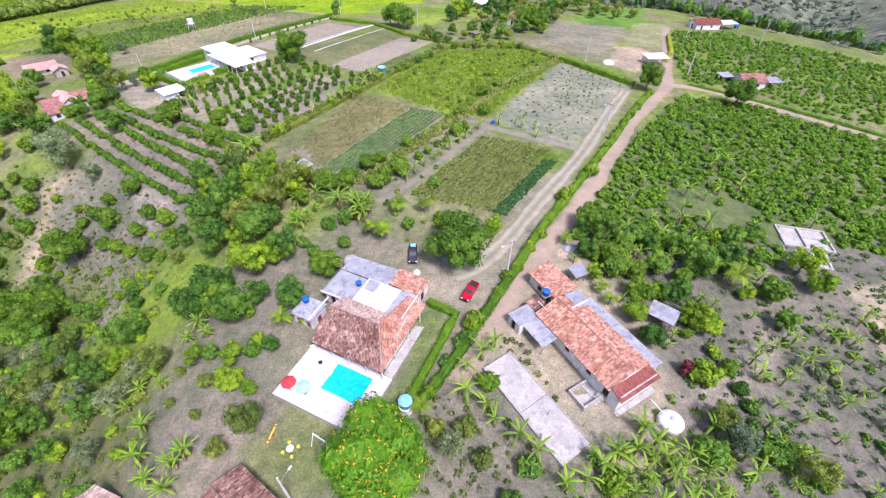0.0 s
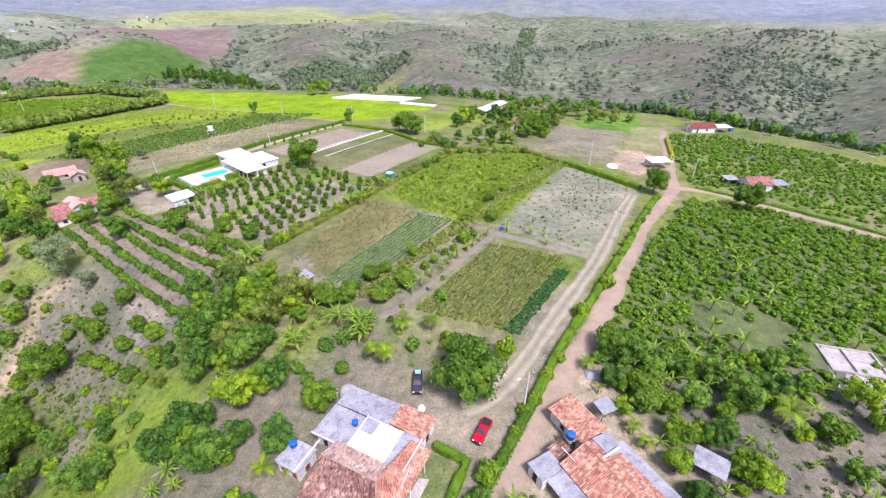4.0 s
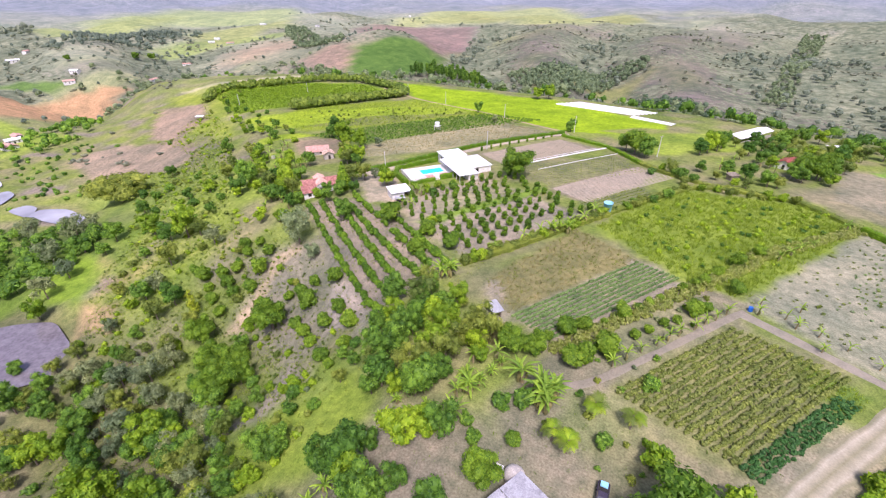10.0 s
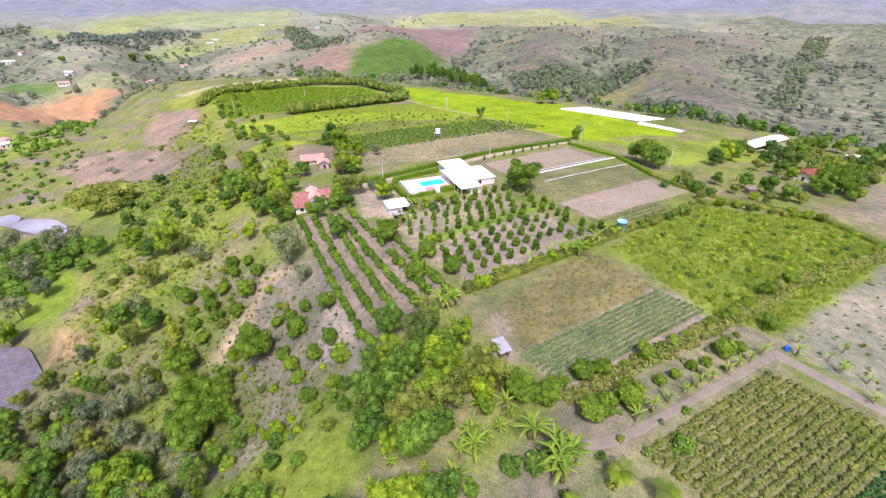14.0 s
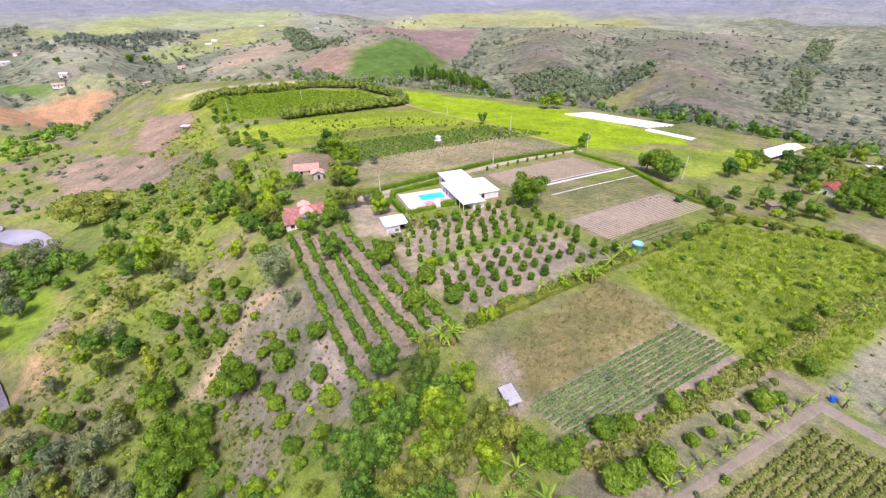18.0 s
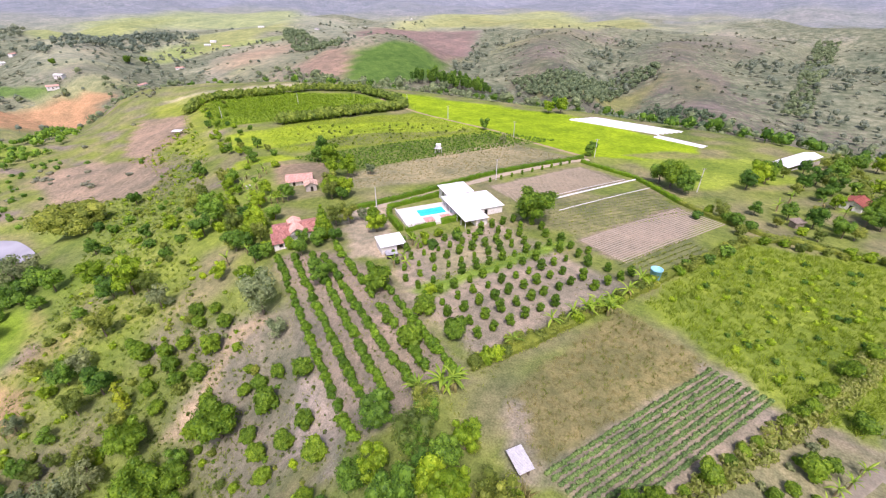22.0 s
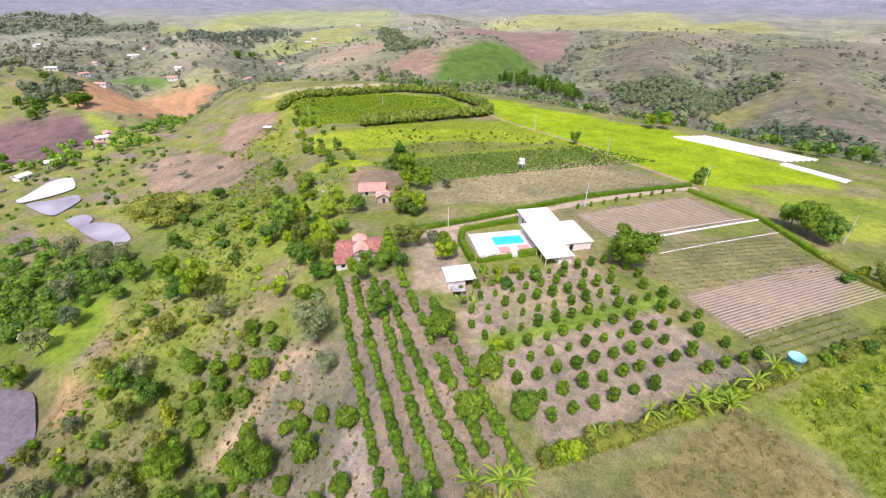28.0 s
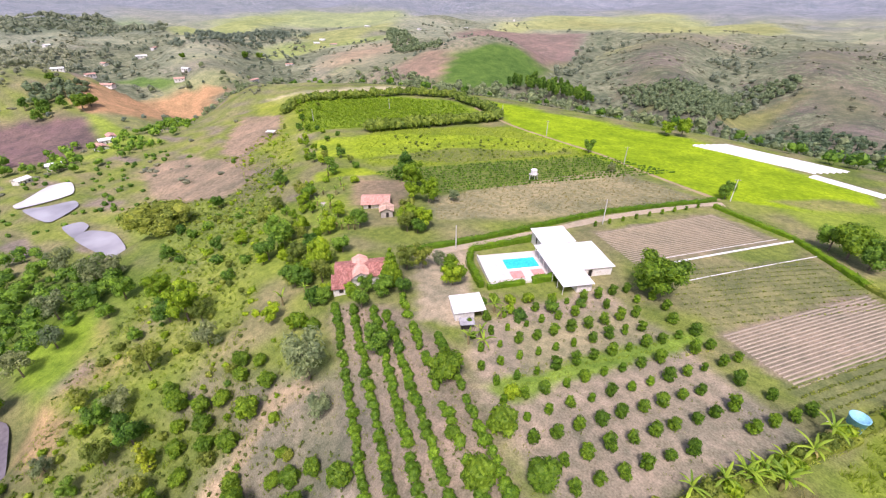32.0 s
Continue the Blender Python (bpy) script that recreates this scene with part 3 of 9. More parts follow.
def ground_tone(x, y):
    wob_x, wob_y = x + waves(x, y, 9, 11) * 0.9, y + waves(x, y, 9, 12) * 0.9
    west = side_of(WEST_EDGE, x, y)
    north = side_of(NORTH_EDGE, x, y)
    r = np.hypot(x + 30, y - 90)
    k = ease(-0.5, 0.7, waves(x, y, 26, 21))[:, None]
    tone = np.array(GRASS) * (1 - k) + np.array(DRY) * k
    k = (ease(0.3, 0.95, waves(x, y, 34, 22)) * ease(0, 15, west))[:, None]
    tone = tone * (1 - k) + np.array(SOIL) * k
    k = (ease(60, 170, north) * 0.9)[:, None]
    tone = tone * (1 - k) + np.array(SCRUB) * k
    k = (ease(330, 700, r) * ease(-0.2, 0.6, waves(x, y, 210, 23)))[:, None]
    tone = tone * (1 - k) + np.array((0.33, 0.34, 0.17)) * k
    k = (ease(420, 800, r) * ease(0.1, 0.7, waves(x, y, 260, 24)) * 0.85)[:, None]
    tone = tone * (1 - k) + np.array((0.33, 0.26, 0.235)) * k
    # brown scrub slopes; the mauve-blue cast is distance haze put into the tone
    k = (ease(330, 420, y) * ease(-420, -250, x) * (1 - ease(1000, 1400, r)) * ease(60, 150, north) * 0.75)[:, None]
    tone = tone * (1 - k) + (np.array((0.152, 0.142, 0.126)) + np.array((0.03, 0.012, 0.03)) * waves(x, y, 130, 37)[:, None]) * k
    # aerial haze painted into the tone: paler first, then bluer further out
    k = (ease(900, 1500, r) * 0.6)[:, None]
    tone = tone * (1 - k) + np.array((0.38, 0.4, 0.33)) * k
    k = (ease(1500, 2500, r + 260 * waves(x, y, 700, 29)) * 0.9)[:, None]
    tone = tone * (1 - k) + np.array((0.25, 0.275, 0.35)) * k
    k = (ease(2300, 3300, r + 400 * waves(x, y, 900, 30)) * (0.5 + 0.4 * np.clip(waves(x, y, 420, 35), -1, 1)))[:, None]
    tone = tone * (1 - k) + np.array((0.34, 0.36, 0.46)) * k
    # western hills paled in colour too, standing in for haze
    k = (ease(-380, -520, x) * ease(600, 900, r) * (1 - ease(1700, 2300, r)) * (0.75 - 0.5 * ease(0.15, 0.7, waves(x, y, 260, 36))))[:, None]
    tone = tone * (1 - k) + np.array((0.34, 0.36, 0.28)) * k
    cover = 0.22 * ease(-4, 24, west) + 0.1 * (1 - ease(-4, 24, west))
    cover = np.where(north > 20, 0.42 + 0.1 * waves(x, y, 90, 27), cover)
    cover = cover + ease(420, 700, r) * (0.2 - 0.16 * spurs(x, y) - 0.22 * ease(0.1, 0.8, waves(x, y, 210, 23)))
    cover = cover * (1 - ease(1500, 2600, r) * 0.8)
    for poly, colour, soft, strength in FIELDS:
        px, py = np.array(poly).T
        near = (x > px.min() - soft) & (x < px.max() + soft) & (y > py.min() - soft) & (y < py.max() + soft)
        if near.any():
            k = (ease(-soft * 0.5, soft * 0.5, inside(poly, wob_x[near], wob_y[near])) * strength)[:, None]
            tone[near] = tone[near] * (1 - k) + np.array(colour) * k
            cover[near] = cover[near] * (1 - k[:, 0])
    return np.concatenate([tone, np.clip(cover, 0, 1)[:, None]], 1)


def lay_sheet(name, x, y, z, cols, material, tone=None):
    """A grid of points, given row by row with cols points to a row, as one mesh with its colour layer."""
    n = len(x) // cols
    i = (np.arange(n - 1)[:, None] * cols + np.arange(cols - 1)[None, :]).ravel()
    quads = np.stack([i, i + 1, i + cols + 1, i + cols], 1)
    me = bpy.data.meshes.new(name)
    me.from_pydata(np.stack([x, y, z], 1).tolist(), [], quads.tolist())
    me.materials.append(material)
    me.polygons.foreach_set("use_smooth", np.ones(len(quads), bool))
    if tone is not None:
        layer = me.color_attributes.new("soil", "FLOAT_COLOR", "POINT")
        if tone.shape[1] == 3:
            tone = np.concatenate([tone, np.zeros((len(tone), 1))], 1)
        layer.data.foreach_set("color", tone.astype(np.float32).ravel())
    return new(name, me)


tagged(lay_sheet("ground", gx, gy, gz, len(xs), GROUND, ground_tone(gx, gy)), "farmland with grass, bare soil and ploughed plots, hills beyond with haze in their colour", "ground", kind="structure")


def strip(name, points, width, tone_of, label, category, lift=0.06, across=9):
    """A road laid on the ground along points; tone_of(k) gives its tone from edge (-1) to edge (1)."""
    pts = [Vector((*p, 0)) for p in points]
    line = []
    for i in range(len(pts) - 1):
        p0, p1, p2, p3 = pts[max(i - 1, 0)], pts[i], pts[i + 1], pts[min(i + 2, len(pts) - 1)]
        steps = max(2, int((p2 - p1).length / 1.5))
        for s in range(steps):
            t = s / steps
            line.append(0.5 * (2 * p1 + (p2 - p0) * t + (2 * p0 - 5 * p1 + 4 * p2 - p3) * t * t + (3 * p1 - p0 - 3 * p2 + p3) * t ** 3))
    line.append(pts[-1])
    x, y, tone = [], [], []
    for i, p in enumerate(line):
        d = (line[min(i + 1, len(line) - 1)] - line[max(i - 1, 0)]).normalized()
        side = Vector((-d.y, d.x, 0))
        w = width * (1 + 0.1 * math.sin(i * 0.37) + 0.07 * math.sin(i * 1.3)) / 2
        for k in range(across):
            u = -1 + 2 * k / (across - 1)
            q = p + side * u * w
            x.append(q.x), y.append(q.y), tone.append(tone_of(u))
    x, y = np.array(x), np.array(y)
    z = height(x, y) + lift
    edge = np.tile(np.abs(np.linspace(-1, 1, across)) > 0.95, len(line))
    z = np.where(edge, z - lift - 0.05, z)
    return tagged(lay_sheet(name, x, y, z, across, ROADBED, np.array(tone)), label, category, kind="structure")


def ruts(u):
    d = min(abs(u - 0.42), abs(u + 0.42))
    k = max(0.0, 1 - d / 0.3)
    return tuple(a * (1 - k) + b * k for a, b in zip((0.28, 0.26, 0.165), (0.52, 0.45, 0.36)))


def packed(u):
    k = abs(u) ** 3
    return tuple(a * (1 - k) + b * k for a, b in zip((0.43, 0.325, 0.24), (0.31, 0.265, 0.175)))


strip("farm_track", [(3, 55), (8, 58), (14, 65), (22, 77), (37, 99), (50, 122), (62, 142)], 4.6, ruts, "pale two-rut dirt track beside the fields", "track")
strip("road", [(3, 34), (9, 44), (17, 57), (27, 71), (38, 88), (56, 118), (78, 148), (88, 172), (96, 190), (108, 222), (118, 245)], 4.5, packed, "reddish packed-earth farm road", "road", 0.09)
strip("road", [(78, 150), (90, 149), (112, 134), (134, 118), (170, 92), (240, 60)], 4.0, packed, "reddish packed-earth farm road", "road", 0.12)
strip("farm_track", [(-112, 149), (-104, 161), (-94, 178), (-80, 207), (-60, 240), (-54, 246)], 3.8, lambda u: (0.48, 0.4, 0.31), "pale earth drive beside a hedge", "track")
strip("farm_track", [(-56, 250), (-90, 268), (-118, 284), (-182, 308), (-230, 335)], 2.6, lambda u: (0.42, 0.33, 0.2), "narrow earth track along the bright field", "track")
strip("footpath", [(-13.5, 76.5), (-9, 80.3), (0, 92.4), (11, 108), (14, 112)], 1.7, lambda u: (0.28, 0.245, 0.19), "bare earth strip beside the bean field", "path", 0.07)
strip("footpath", [(13, 111), (36, 100)], 2.6, lambda u: (0.3, 0.265, 0.21), "bare earth strip between two fields", "path", 0.07)
BANKS = [None, [(-284, 96), (-289, 103), (-277, 110), (-258, 109), (-250, 104), (-262, 99)], [(-308, 96), (-308, 104), (-299, 105), (-290, 97)], [(-354, 88), (-350, 99), (-348, 110), (-337, 109), (-325, 95), (-332, 91)], [(-367, 86), (-372, 92), (-387, 106), (-385, 117), (-363, 113), (-359, 100), (-360, 87)]]
for (px, py, pr, level), bank in zip(PONDS, BANKS):
    bend = (px * 0.37) % 6
    if bank:
        ring = []
        for i, p1 in enumerate(bank):
            p0, p2, p3 = bank[i - 1], bank[(i + 1) % len(bank)], bank[(i + 2) % len(bank)]
            for t in (0, 0.2, 0.4, 0.6, 0.8):
                ring.append(tuple(0.5 * (2 * b + (c - a) * t * 0.7 + (2.0 * (c - b) * 3 - (0.7 * (c - a) * 2 + 0.7 * (d - b))) * t * t + (0.7 * (c - a) + 0.7 * (d - b) - 4 * (c - b)) * t ** 3) - o for a, b, c, d, o in zip(p0, p1, p2, p3, (px, py))) + (0,))
        ring.reverse()
    else:
        ring = [(pr * 1.45 * (1 + 0.12 * math.sin(2 * a + bend) + 0.07 * math.sin(5 * a)) * math.cos(a), pr * 1.15 * (1 + 0.12 * math.sin(3 * a + bend)) * math.sin(a), 0) for a in (k * 0.15708 for k in range(40))]
    pond = tagged(part("water", (ring, [], [tuple(range(len(ring)))]), WATER if px > -200 else (WATER_SKY_WHITE if px < -360 else WATER_SKY_PALE)), "still pond water between grassy banks", "pond", kind="structure")
    pond.location = (px, py, level)

# ---- building materials ----
TILE_OLD = surface("old_clay_tiles", (0.2, 0.095, 0.068), (0.34, 0.195, 0.145), 0.5, 6.0, 0.9, 0.0, 0.2, (0.46, 0.33, 0.26), 0.0, 0.5)
TILE_PALE = surface("faded_clay_tiles", (0.5, 0.33, 0.25), (0.62, 0.46, 0.37), 0.5, 6.0, 0.9, 0.0, 0.2, (0.34, 0.24, 0.2), 0.0, 0.35)
TILE_RED = surface("red_clay_tiles", (0.44, 0.19, 0.12), (0.57, 0.3, 0.2), 0.6, 6.0, 0.9, 0.0, 0.2, (0.6, 0.42, 0.32), 0.0, 0.4)
TILE_MAROON = surface("dark_red_tiles", (0.26, 0.08, 0.06), (0.34, 0.12, 0.09), 0.6, 6.0, 0.9, 0.0, 0.2, None, 0.0, 0.25)
FIBRE = surface("weathered_fibre_cement", (0.34, 0.34, 0.36), (0.46, 0.46, 0.48), 0.5, 5.0, 0.9, 0.0, 0.1, (0.24, 0.24, 0.25), 0.06)
WHITE_WALL = surface("white_limewash", (0.74, 0.72, 0.68), (0.82, 0.81, 0.78), 0.7, 7.0, 0.9, 0.0, 0.08, (0.6, 0.55, 0.48))
WHITE_ROOF = surface("white_painted_sheet", (0.82, 0.83, 0.84), (0.88, 0.88, 0.88), 0.3, 4.0, 0.6, 0.0, 0.05)
CONCRETE = surface("old_concrete", (0.44, 0.4, 0.355), (0.56, 0.52, 0.46), 0.45, 5.0, 0.95, 0.0, 0.2, (0.36, 0.33, 0.31))
PAVING = surface("pale_pool_paving", (0.7, 0.62, 0.57), (0.78, 0.7, 0.65), 0.8, 6.0, 0.8, 0.0, 0.05)
STONE = surface("grey_stone_wall", (0.4, 0.37, 0.33), (0.52, 0.48, 0.43), 1.5, 9.0, 0.95, 0.0, 0.3)
POOL_TILE = surface("turquoise_pool_tiles", (0.02, 0.5, 0.62), (0.03, 0.58, 0.7), 0.8, 8.0, 0.3, 0.0, 0.0)
DARK = surface("dark_opening", (0.03, 0.028, 0.025), (0.05, 0.045, 0.04), 2.0, 10.0, 0.9)
WOOD = surface("grey_weathered_wood", (0.22, 0.18, 0.14), (0.32, 0.27, 0.21), 2.0, 16.0)
RED_PAINT = surface("dark_red_door_paint", (0.3, 0.04, 0.04), (0.36, 0.06, 0.05), 2.0, 12.0, 0.6)
BLUE_PLASTIC = surface("blue_tank_plastic", (0.02, 0.13, 0.5), (0.03, 0.17, 0.58), 1.2, 9.0, 0.5, 0.0, 0.02)
AQUA_PLASTIC = surface("pale_blue_tank_plastic", (0.22, 0.55, 0.74), (0.3, 0.62, 0.8), 0.8, 6.0, 0.5, 0.0, 0.02)
WHITE_PLASTIC = surface("white_plastic", (0.78, 0.78, 0.78), (0.84, 0.84, 0.84), 1.5, 9.0, 0.5, 0.0, 0.0)
METAL = surface("galvanised_metal", (0.5, 0.5, 0.5), (0.6, 0.6, 0.6), 2.0, 15.0, 0.45, 0.6, 0.02)
POLE_GREY = surface("concrete_pole", (0.58, 0.57, 0.55), (0.68, 0.67, 0.65), 1.0, 10.0, 0.9)
CLOTH_RED = surface("red_cloth", (0.66, 0.05, 0.06), (0.74, 0.08, 0.08), 2.0, 14.0)
CLOTH_AQUA = surface("pale_aqua_cloth", (0.35, 0.72, 0.66), (0.45, 0.78, 0.72), 2.0, 14.0)
YELLOW_PAINT = surface("yellow_paint", (0.72, 0.55, 0.06), (0.78, 0.62, 0.1), 2.0, 14.0, 0.6)
PINK_TILE = surface("pink_floor_tiles", (0.62, 0.3, 0.27), (0.7, 0.38, 0.34), 1.0, 8.0, 0.7)
water_m = surface("pool_water", (0.008, 0.58, 0.8), (0.02, 0.66, 0.86), 0.5, 2.2, 0.05, 0.0, 0.06)
glass_m, glass_nodes, glass_links, glass_bsdf = shader("car_glass", 0.05)
glass_bsdf.inputs["Base Color"].default_value = (0.05, 0.06, 0.07, 1)
glass_bsdf.inputs["Specular IOR Level"].default_value = 0.8


def paint(name, colour):
    return surface(name, colour, tuple(min(1, c * 1.12) for c in colour), 1.0, 20.0, 0.25, 0.0, 0.0)


def tiles(name, a, b, c, d, material, parent, label="", wide=0.26, tall=0.46, seed=1):
    """Clay tiles over the slope a, b (eave, left to right), c, d (ridge, right to left): each tile a bowed piece overlapping the next."""
    rng = random.Random(seed)
    a, b, c, d = (Vector(p) for p in (a, b, c, d))
    span, rise = max((b - a).length, (c - d).length), max((d - a).length, (c - b).length)
    cols, rows = max(2, int(span / wide)), max(2, int(rise / tall))
    n = (b - a).cross(d - a)
    if n.length < 1e-6:
        n = (b - a).cross(c - a)
    n.normalize()
    if n.z < 0:
        n = -n
    verts, faces = [], []
    at = lambda u, v: (a * (1 - u) + b * u) * (1 - v) + (d * (1 - u) + c * u) * v
    for j in range(rows):
        for i in range(cols):
            u0, u1, v0, v1 = i / cols, (i + 1.06) / cols, j / rows, (j + 1.15) / rows
            if (at(u1, v0) - at(u0, v0)).length < wide * 0.25:
                continue
            low = 0.02 + rng.uniform(0, 0.035)
            k = len(verts)
            um = (u0 + u1) / 2
            for u, h in ((u0, 0.0), (um, 0.085), (u1, 0.0)):
                verts += [tuple(at(u, v0) + n * (h + low + 0.03)), tuple(at(u, min(v1, 1.02)) + n * (h + low))]
            faces += [(k, k + 2, k + 3, k + 1), (k + 2, k + 4, k + 5, k + 3)]
    # the boarding under the tiles
    k = len(verts)
    verts += [tuple(p) for p in (a, b, c, d)] + [tuple(p - n * 0.08) for p in (a, b, c, d)]
    faces += [(k, k + 1, k + 2, k + 3), (k + 7, k + 6, k + 5, k + 4), (k, k + 4, k + 5, k + 1), (k + 1, k + 5, k + 6, k + 2), (k + 2, k + 6, k + 7, k + 3), (k + 3, k + 7, k + 4, k)]
    return part(name, (verts, [], faces), material, parent, label)


def ridge_cap(points, parent, material, r=0.14):
    return part("ridge_cap", tube(points, [r] * len(points), 6), material, parent)


def sheet_roof(name, a, b, c, d, material, parent, label="", pitch=0.18, thick=0.05, wave=0.03):
    """A corrugated sheet over the slope a, b, c, d (eave left to right, then ridge right to left), in overlapping lengths."""
    a, b, c, d = (Vector(p) for p in (a, b, c, d))
    n = (b - a).cross(d - a).normalized()
    if n.z < 0:
        n = -n
    cols = max(4, int((b - a).length / pitch) * 2)
    cuts = max(1, round((d - a).length / 2.2))
    verts, faces = [], []
    for s in range(cuts):
        k = len(verts)
        for v, lift in ((s / cuts, 0.03), (min(1, (s + 1.08) / cuts), 0.0)):
            for i in range(cols + 1):
                u = i / cols
                p = (a * (1 - u) + b * u) * (1 - v) + (d * (1 - u) + c * u) * v + n * (lift + (wave if i % 2 else 0))
                verts.append(tuple(p))
        w = cols + 1
        faces += [(k + i, k + i + 1, k + w + i + 1, k + w + i) for i in range(cols)]
    k = len(verts)
    verts += [tuple(p - n * 0.01) for p in (a, b, c, d)] + [tuple(p - n * (thick + 0.01)) for p in (a, b, c, d)]
    faces += [(k, k + 1, k + 2, k + 3), (k + 7, k + 6, k + 5, k + 4), (k, k + 4, k + 5, k + 1), (k + 1, k + 5, k + 6, k + 2), (k + 2, k + 6, k + 7, k + 3), (k + 3, k + 7, k + 4, k)]
    return part(name, (verts, [], faces), material, parent, label)


def wall_run(p, q, z0, z1, openings, parent, material, thick=0.18, fittings=None, label=""):
    """A wall from p to q with openings (start, end, bottom, top) through it, and a shutter or door leaf set back in each."""
    p, q = Vector((*p, 0)), Vector((*q, 0))
    length = (q - p).length
    ang = math.degrees(math.atan2(q.y - p.y, q.x - p.x))
    bars, s = [], 0.0
    for o0, o1, b0, b1 in sorted(openings):
        bars.append((s, 0, z0, o0, thick, z1))
        if b0 > z0:
            bars.append((o0, 0, z0, o1, thick, b0))
        if b1 < z1:
            bars.append((o0, 0, b1, o1, thick, z1))
        s = o1
    bars.append((s, 0, z0, length, thick, z1))
    ob = part("wall", boxes(*bars), material, parent, label)
    ob.matrix_basis = pose(p.x, p.y, 0, 0, 0, ang)
    for o0, o1, b0, b1 in openings:
        door = b0 <= z0 + 0.05
        leaf = part("door" if door else "window", boxes((o0, thick * 0.45, b0, o1, thick * 0.7, b1), (o0 + 0.06, thick * 0.42, (b0 + b1) / 2 - 0.03, o1 - 0.06, thick * 0.74, (b0 + b1) / 2 + 0.03)), fittings or DARK, ob)
        if not door:
            part("window_frame", boxes((o0 - 0.05, -0.02, b0 - 0.05, o0, 0.04, b1 + 0.05), (o1, -0.02, b0 - 0.05, o1 + 0.05, 0.04, b1 + 0.05), (o0 - 0.05, -0.03, b0 - 0.1, o1 + 0.05, 0.05, b0 - 0.05)), WOOD, leaf)
    return ob


def room(parent, x0, y0, x1, y1, z0, z1, south=(), east=(), north=(), west=(), material=None, fittings=None, thick=0.18):
    mt = material or WHITE_WALL
    wall_run((x0, y0), (x1, y0), z0, z1, south, parent, mt, thick, fittings)
    wall_run((x1, y0 + thick), (x1, y1 - thick), z0, z1, east, parent, mt, thick, fittings)
    wall_run((x1, y1), (x0, y1), z0, z1, north, parent, mt, thick, fittings)
    wall_run((x0, y1 - thick), (x0, y0 + thick), z0, z1, west, parent, mt, thick, fittings)


def gable(parent, x0, x1, y, z0, z1, material, along_x=True, thick=0.18):
    """A triangular wall end over the span x0 to x1 at y (or over y at x)."""
    xm = (x0 + x1) / 2
    flat = [(x0, z0), (x1, z0), (xm, z1)]
    v = [((h, y + o, z) if along_x else (y + o, h, z)) for o in (-thick / 2, thick / 2) for h, z in flat]
    return part("gable", (v, [], [(0, 1, 2), (5, 4, 3), (0, 3, 4, 1), (1, 4, 5, 2), (2, 5, 3, 0)]), material, parent)


def lathe(profile, sides=20):
    """A turned shape from (radius, height) pairs."""
    bm = bmesh.new()
    rings = [[bm.verts.new((r * math.cos(6.2832 * k / sides), r * math.sin(6.2832 * k / sides), z)) for k in range(sides)] for r, z in profile]
    for one, two in zip(rings, rings[1:]):
        for k in range(sides):
            bm.faces.new((one[k], one[(k + 1) % sides], two[(k + 1) % sides], two[k]))
    bm.faces.new(rings[0][::-1])
    bm.faces.new(rings[-1])
    return bm


def water_tank(m, r, h, label, body, group=""):
    t = thing("water_tank", m, label, "water tank", group)
    smooth(part("tank_body", lathe([(r * 0.82, 0), (r * 0.86, 0.04), (r * 0.97, h * 0.8), (r, h * 0.82), (r, h * 0.88), (r * 0.96, h * 0.9)]), body, t))
    part("tank_lid", lathe([(r * 1.03, h * 0.9), (r * 1.03, h * 0.95), (r * 0.7, h * 1.04), (r * 0.2, h * 1.08), (r * 0.2, h * 1.12)]), body, t)
    return t


# ---- the house with the pool ----
HOUSE = pose(-19.0, 38.6, -0.6, 0, 0, -25)
house = thing("house", HOUSE, "white house with old hipped clay tiles and flat grey additions", "house")
room(house, 0.8, 2.6, 11.4, 9.2, -0.7, 2.9, [(1.2, 2.2, 0, 2.1), (4, 5.2, 0.9, 2), (7.2, 8.2, 0, 2.1)], [(2, 3.2, 0.9, 2.0)], (), [(2.2, 3.2, 0.9, 2.0)])
room(house, 1.6, 9.4, 10.2, 14.8, -0.7, 3.1, (), [(1, 2, 0, 2.1), (3.2, 4.4, 0.9, 2)], (), [(1.5, 2.5, 0.9, 2)])
room(house, 5.2, 14.9, 10.3, 18.9, -0.7, 2.9, (), [(1.2, 2.2, 0, 2.1)], [(1.5, 2.6, 0.9, 2)])
room(house, -4.3, 9.6, 1.4, 14.6, -0.9, 2.6, [(1, 1.8, 0, 2)], (), (), [(1.5, 2.5, 0.9, 1.9)])
room(house, -4.0, 14.7, 5.0, 18.6, -0.9, 2.6, (), (), [(2, 2.9, 0, 2), (5, 6.2, 0.9, 1.9)], [(1, 2, 0.9, 1.9)])
# the hipped roof over the veranda and main rooms
tiles("tiled_roof", (-0.3, 0.2, 2.55), (12.3, 0.2, 2.55), (8.4, 6.2, 4.6), (-0.3, 6.2, 4.6), TILE_OLD, house, "weathered brown clay tiles", seed=1)
tiles("tiled_roof", (12.3, 0.2, 2.55), (12.3, 14.2, 2.75), (9.3, 14.0, 3.5), (8.4, 6.2, 4.6), TILE_RED, house, "orange-brown clay tiles on the side slope", seed=2)
tiles("tiled_roof", (8.4, 9.3, 3.35), (-0.3, 9.3, 3.35), (-0.3, 6.2, 4.6), (8.4, 6.2, 4.6), TILE_PALE, house, "faded pinkish clay tiles on the rear slope", seed=3)
tiles("tiled_roof", (9.3, 14.0, 3.5), (8.6, 9.3, 3.35), (8.4, 6.2, 4.6), (8.42, 6.3, 4.58), TILE_OLD, house, seed=9)
ridge_cap([(-0.3, 6.2, 4.68), (8.4, 6.2, 4.68), (12.3, 0.2, 2.65)], house, TILE_PALE)
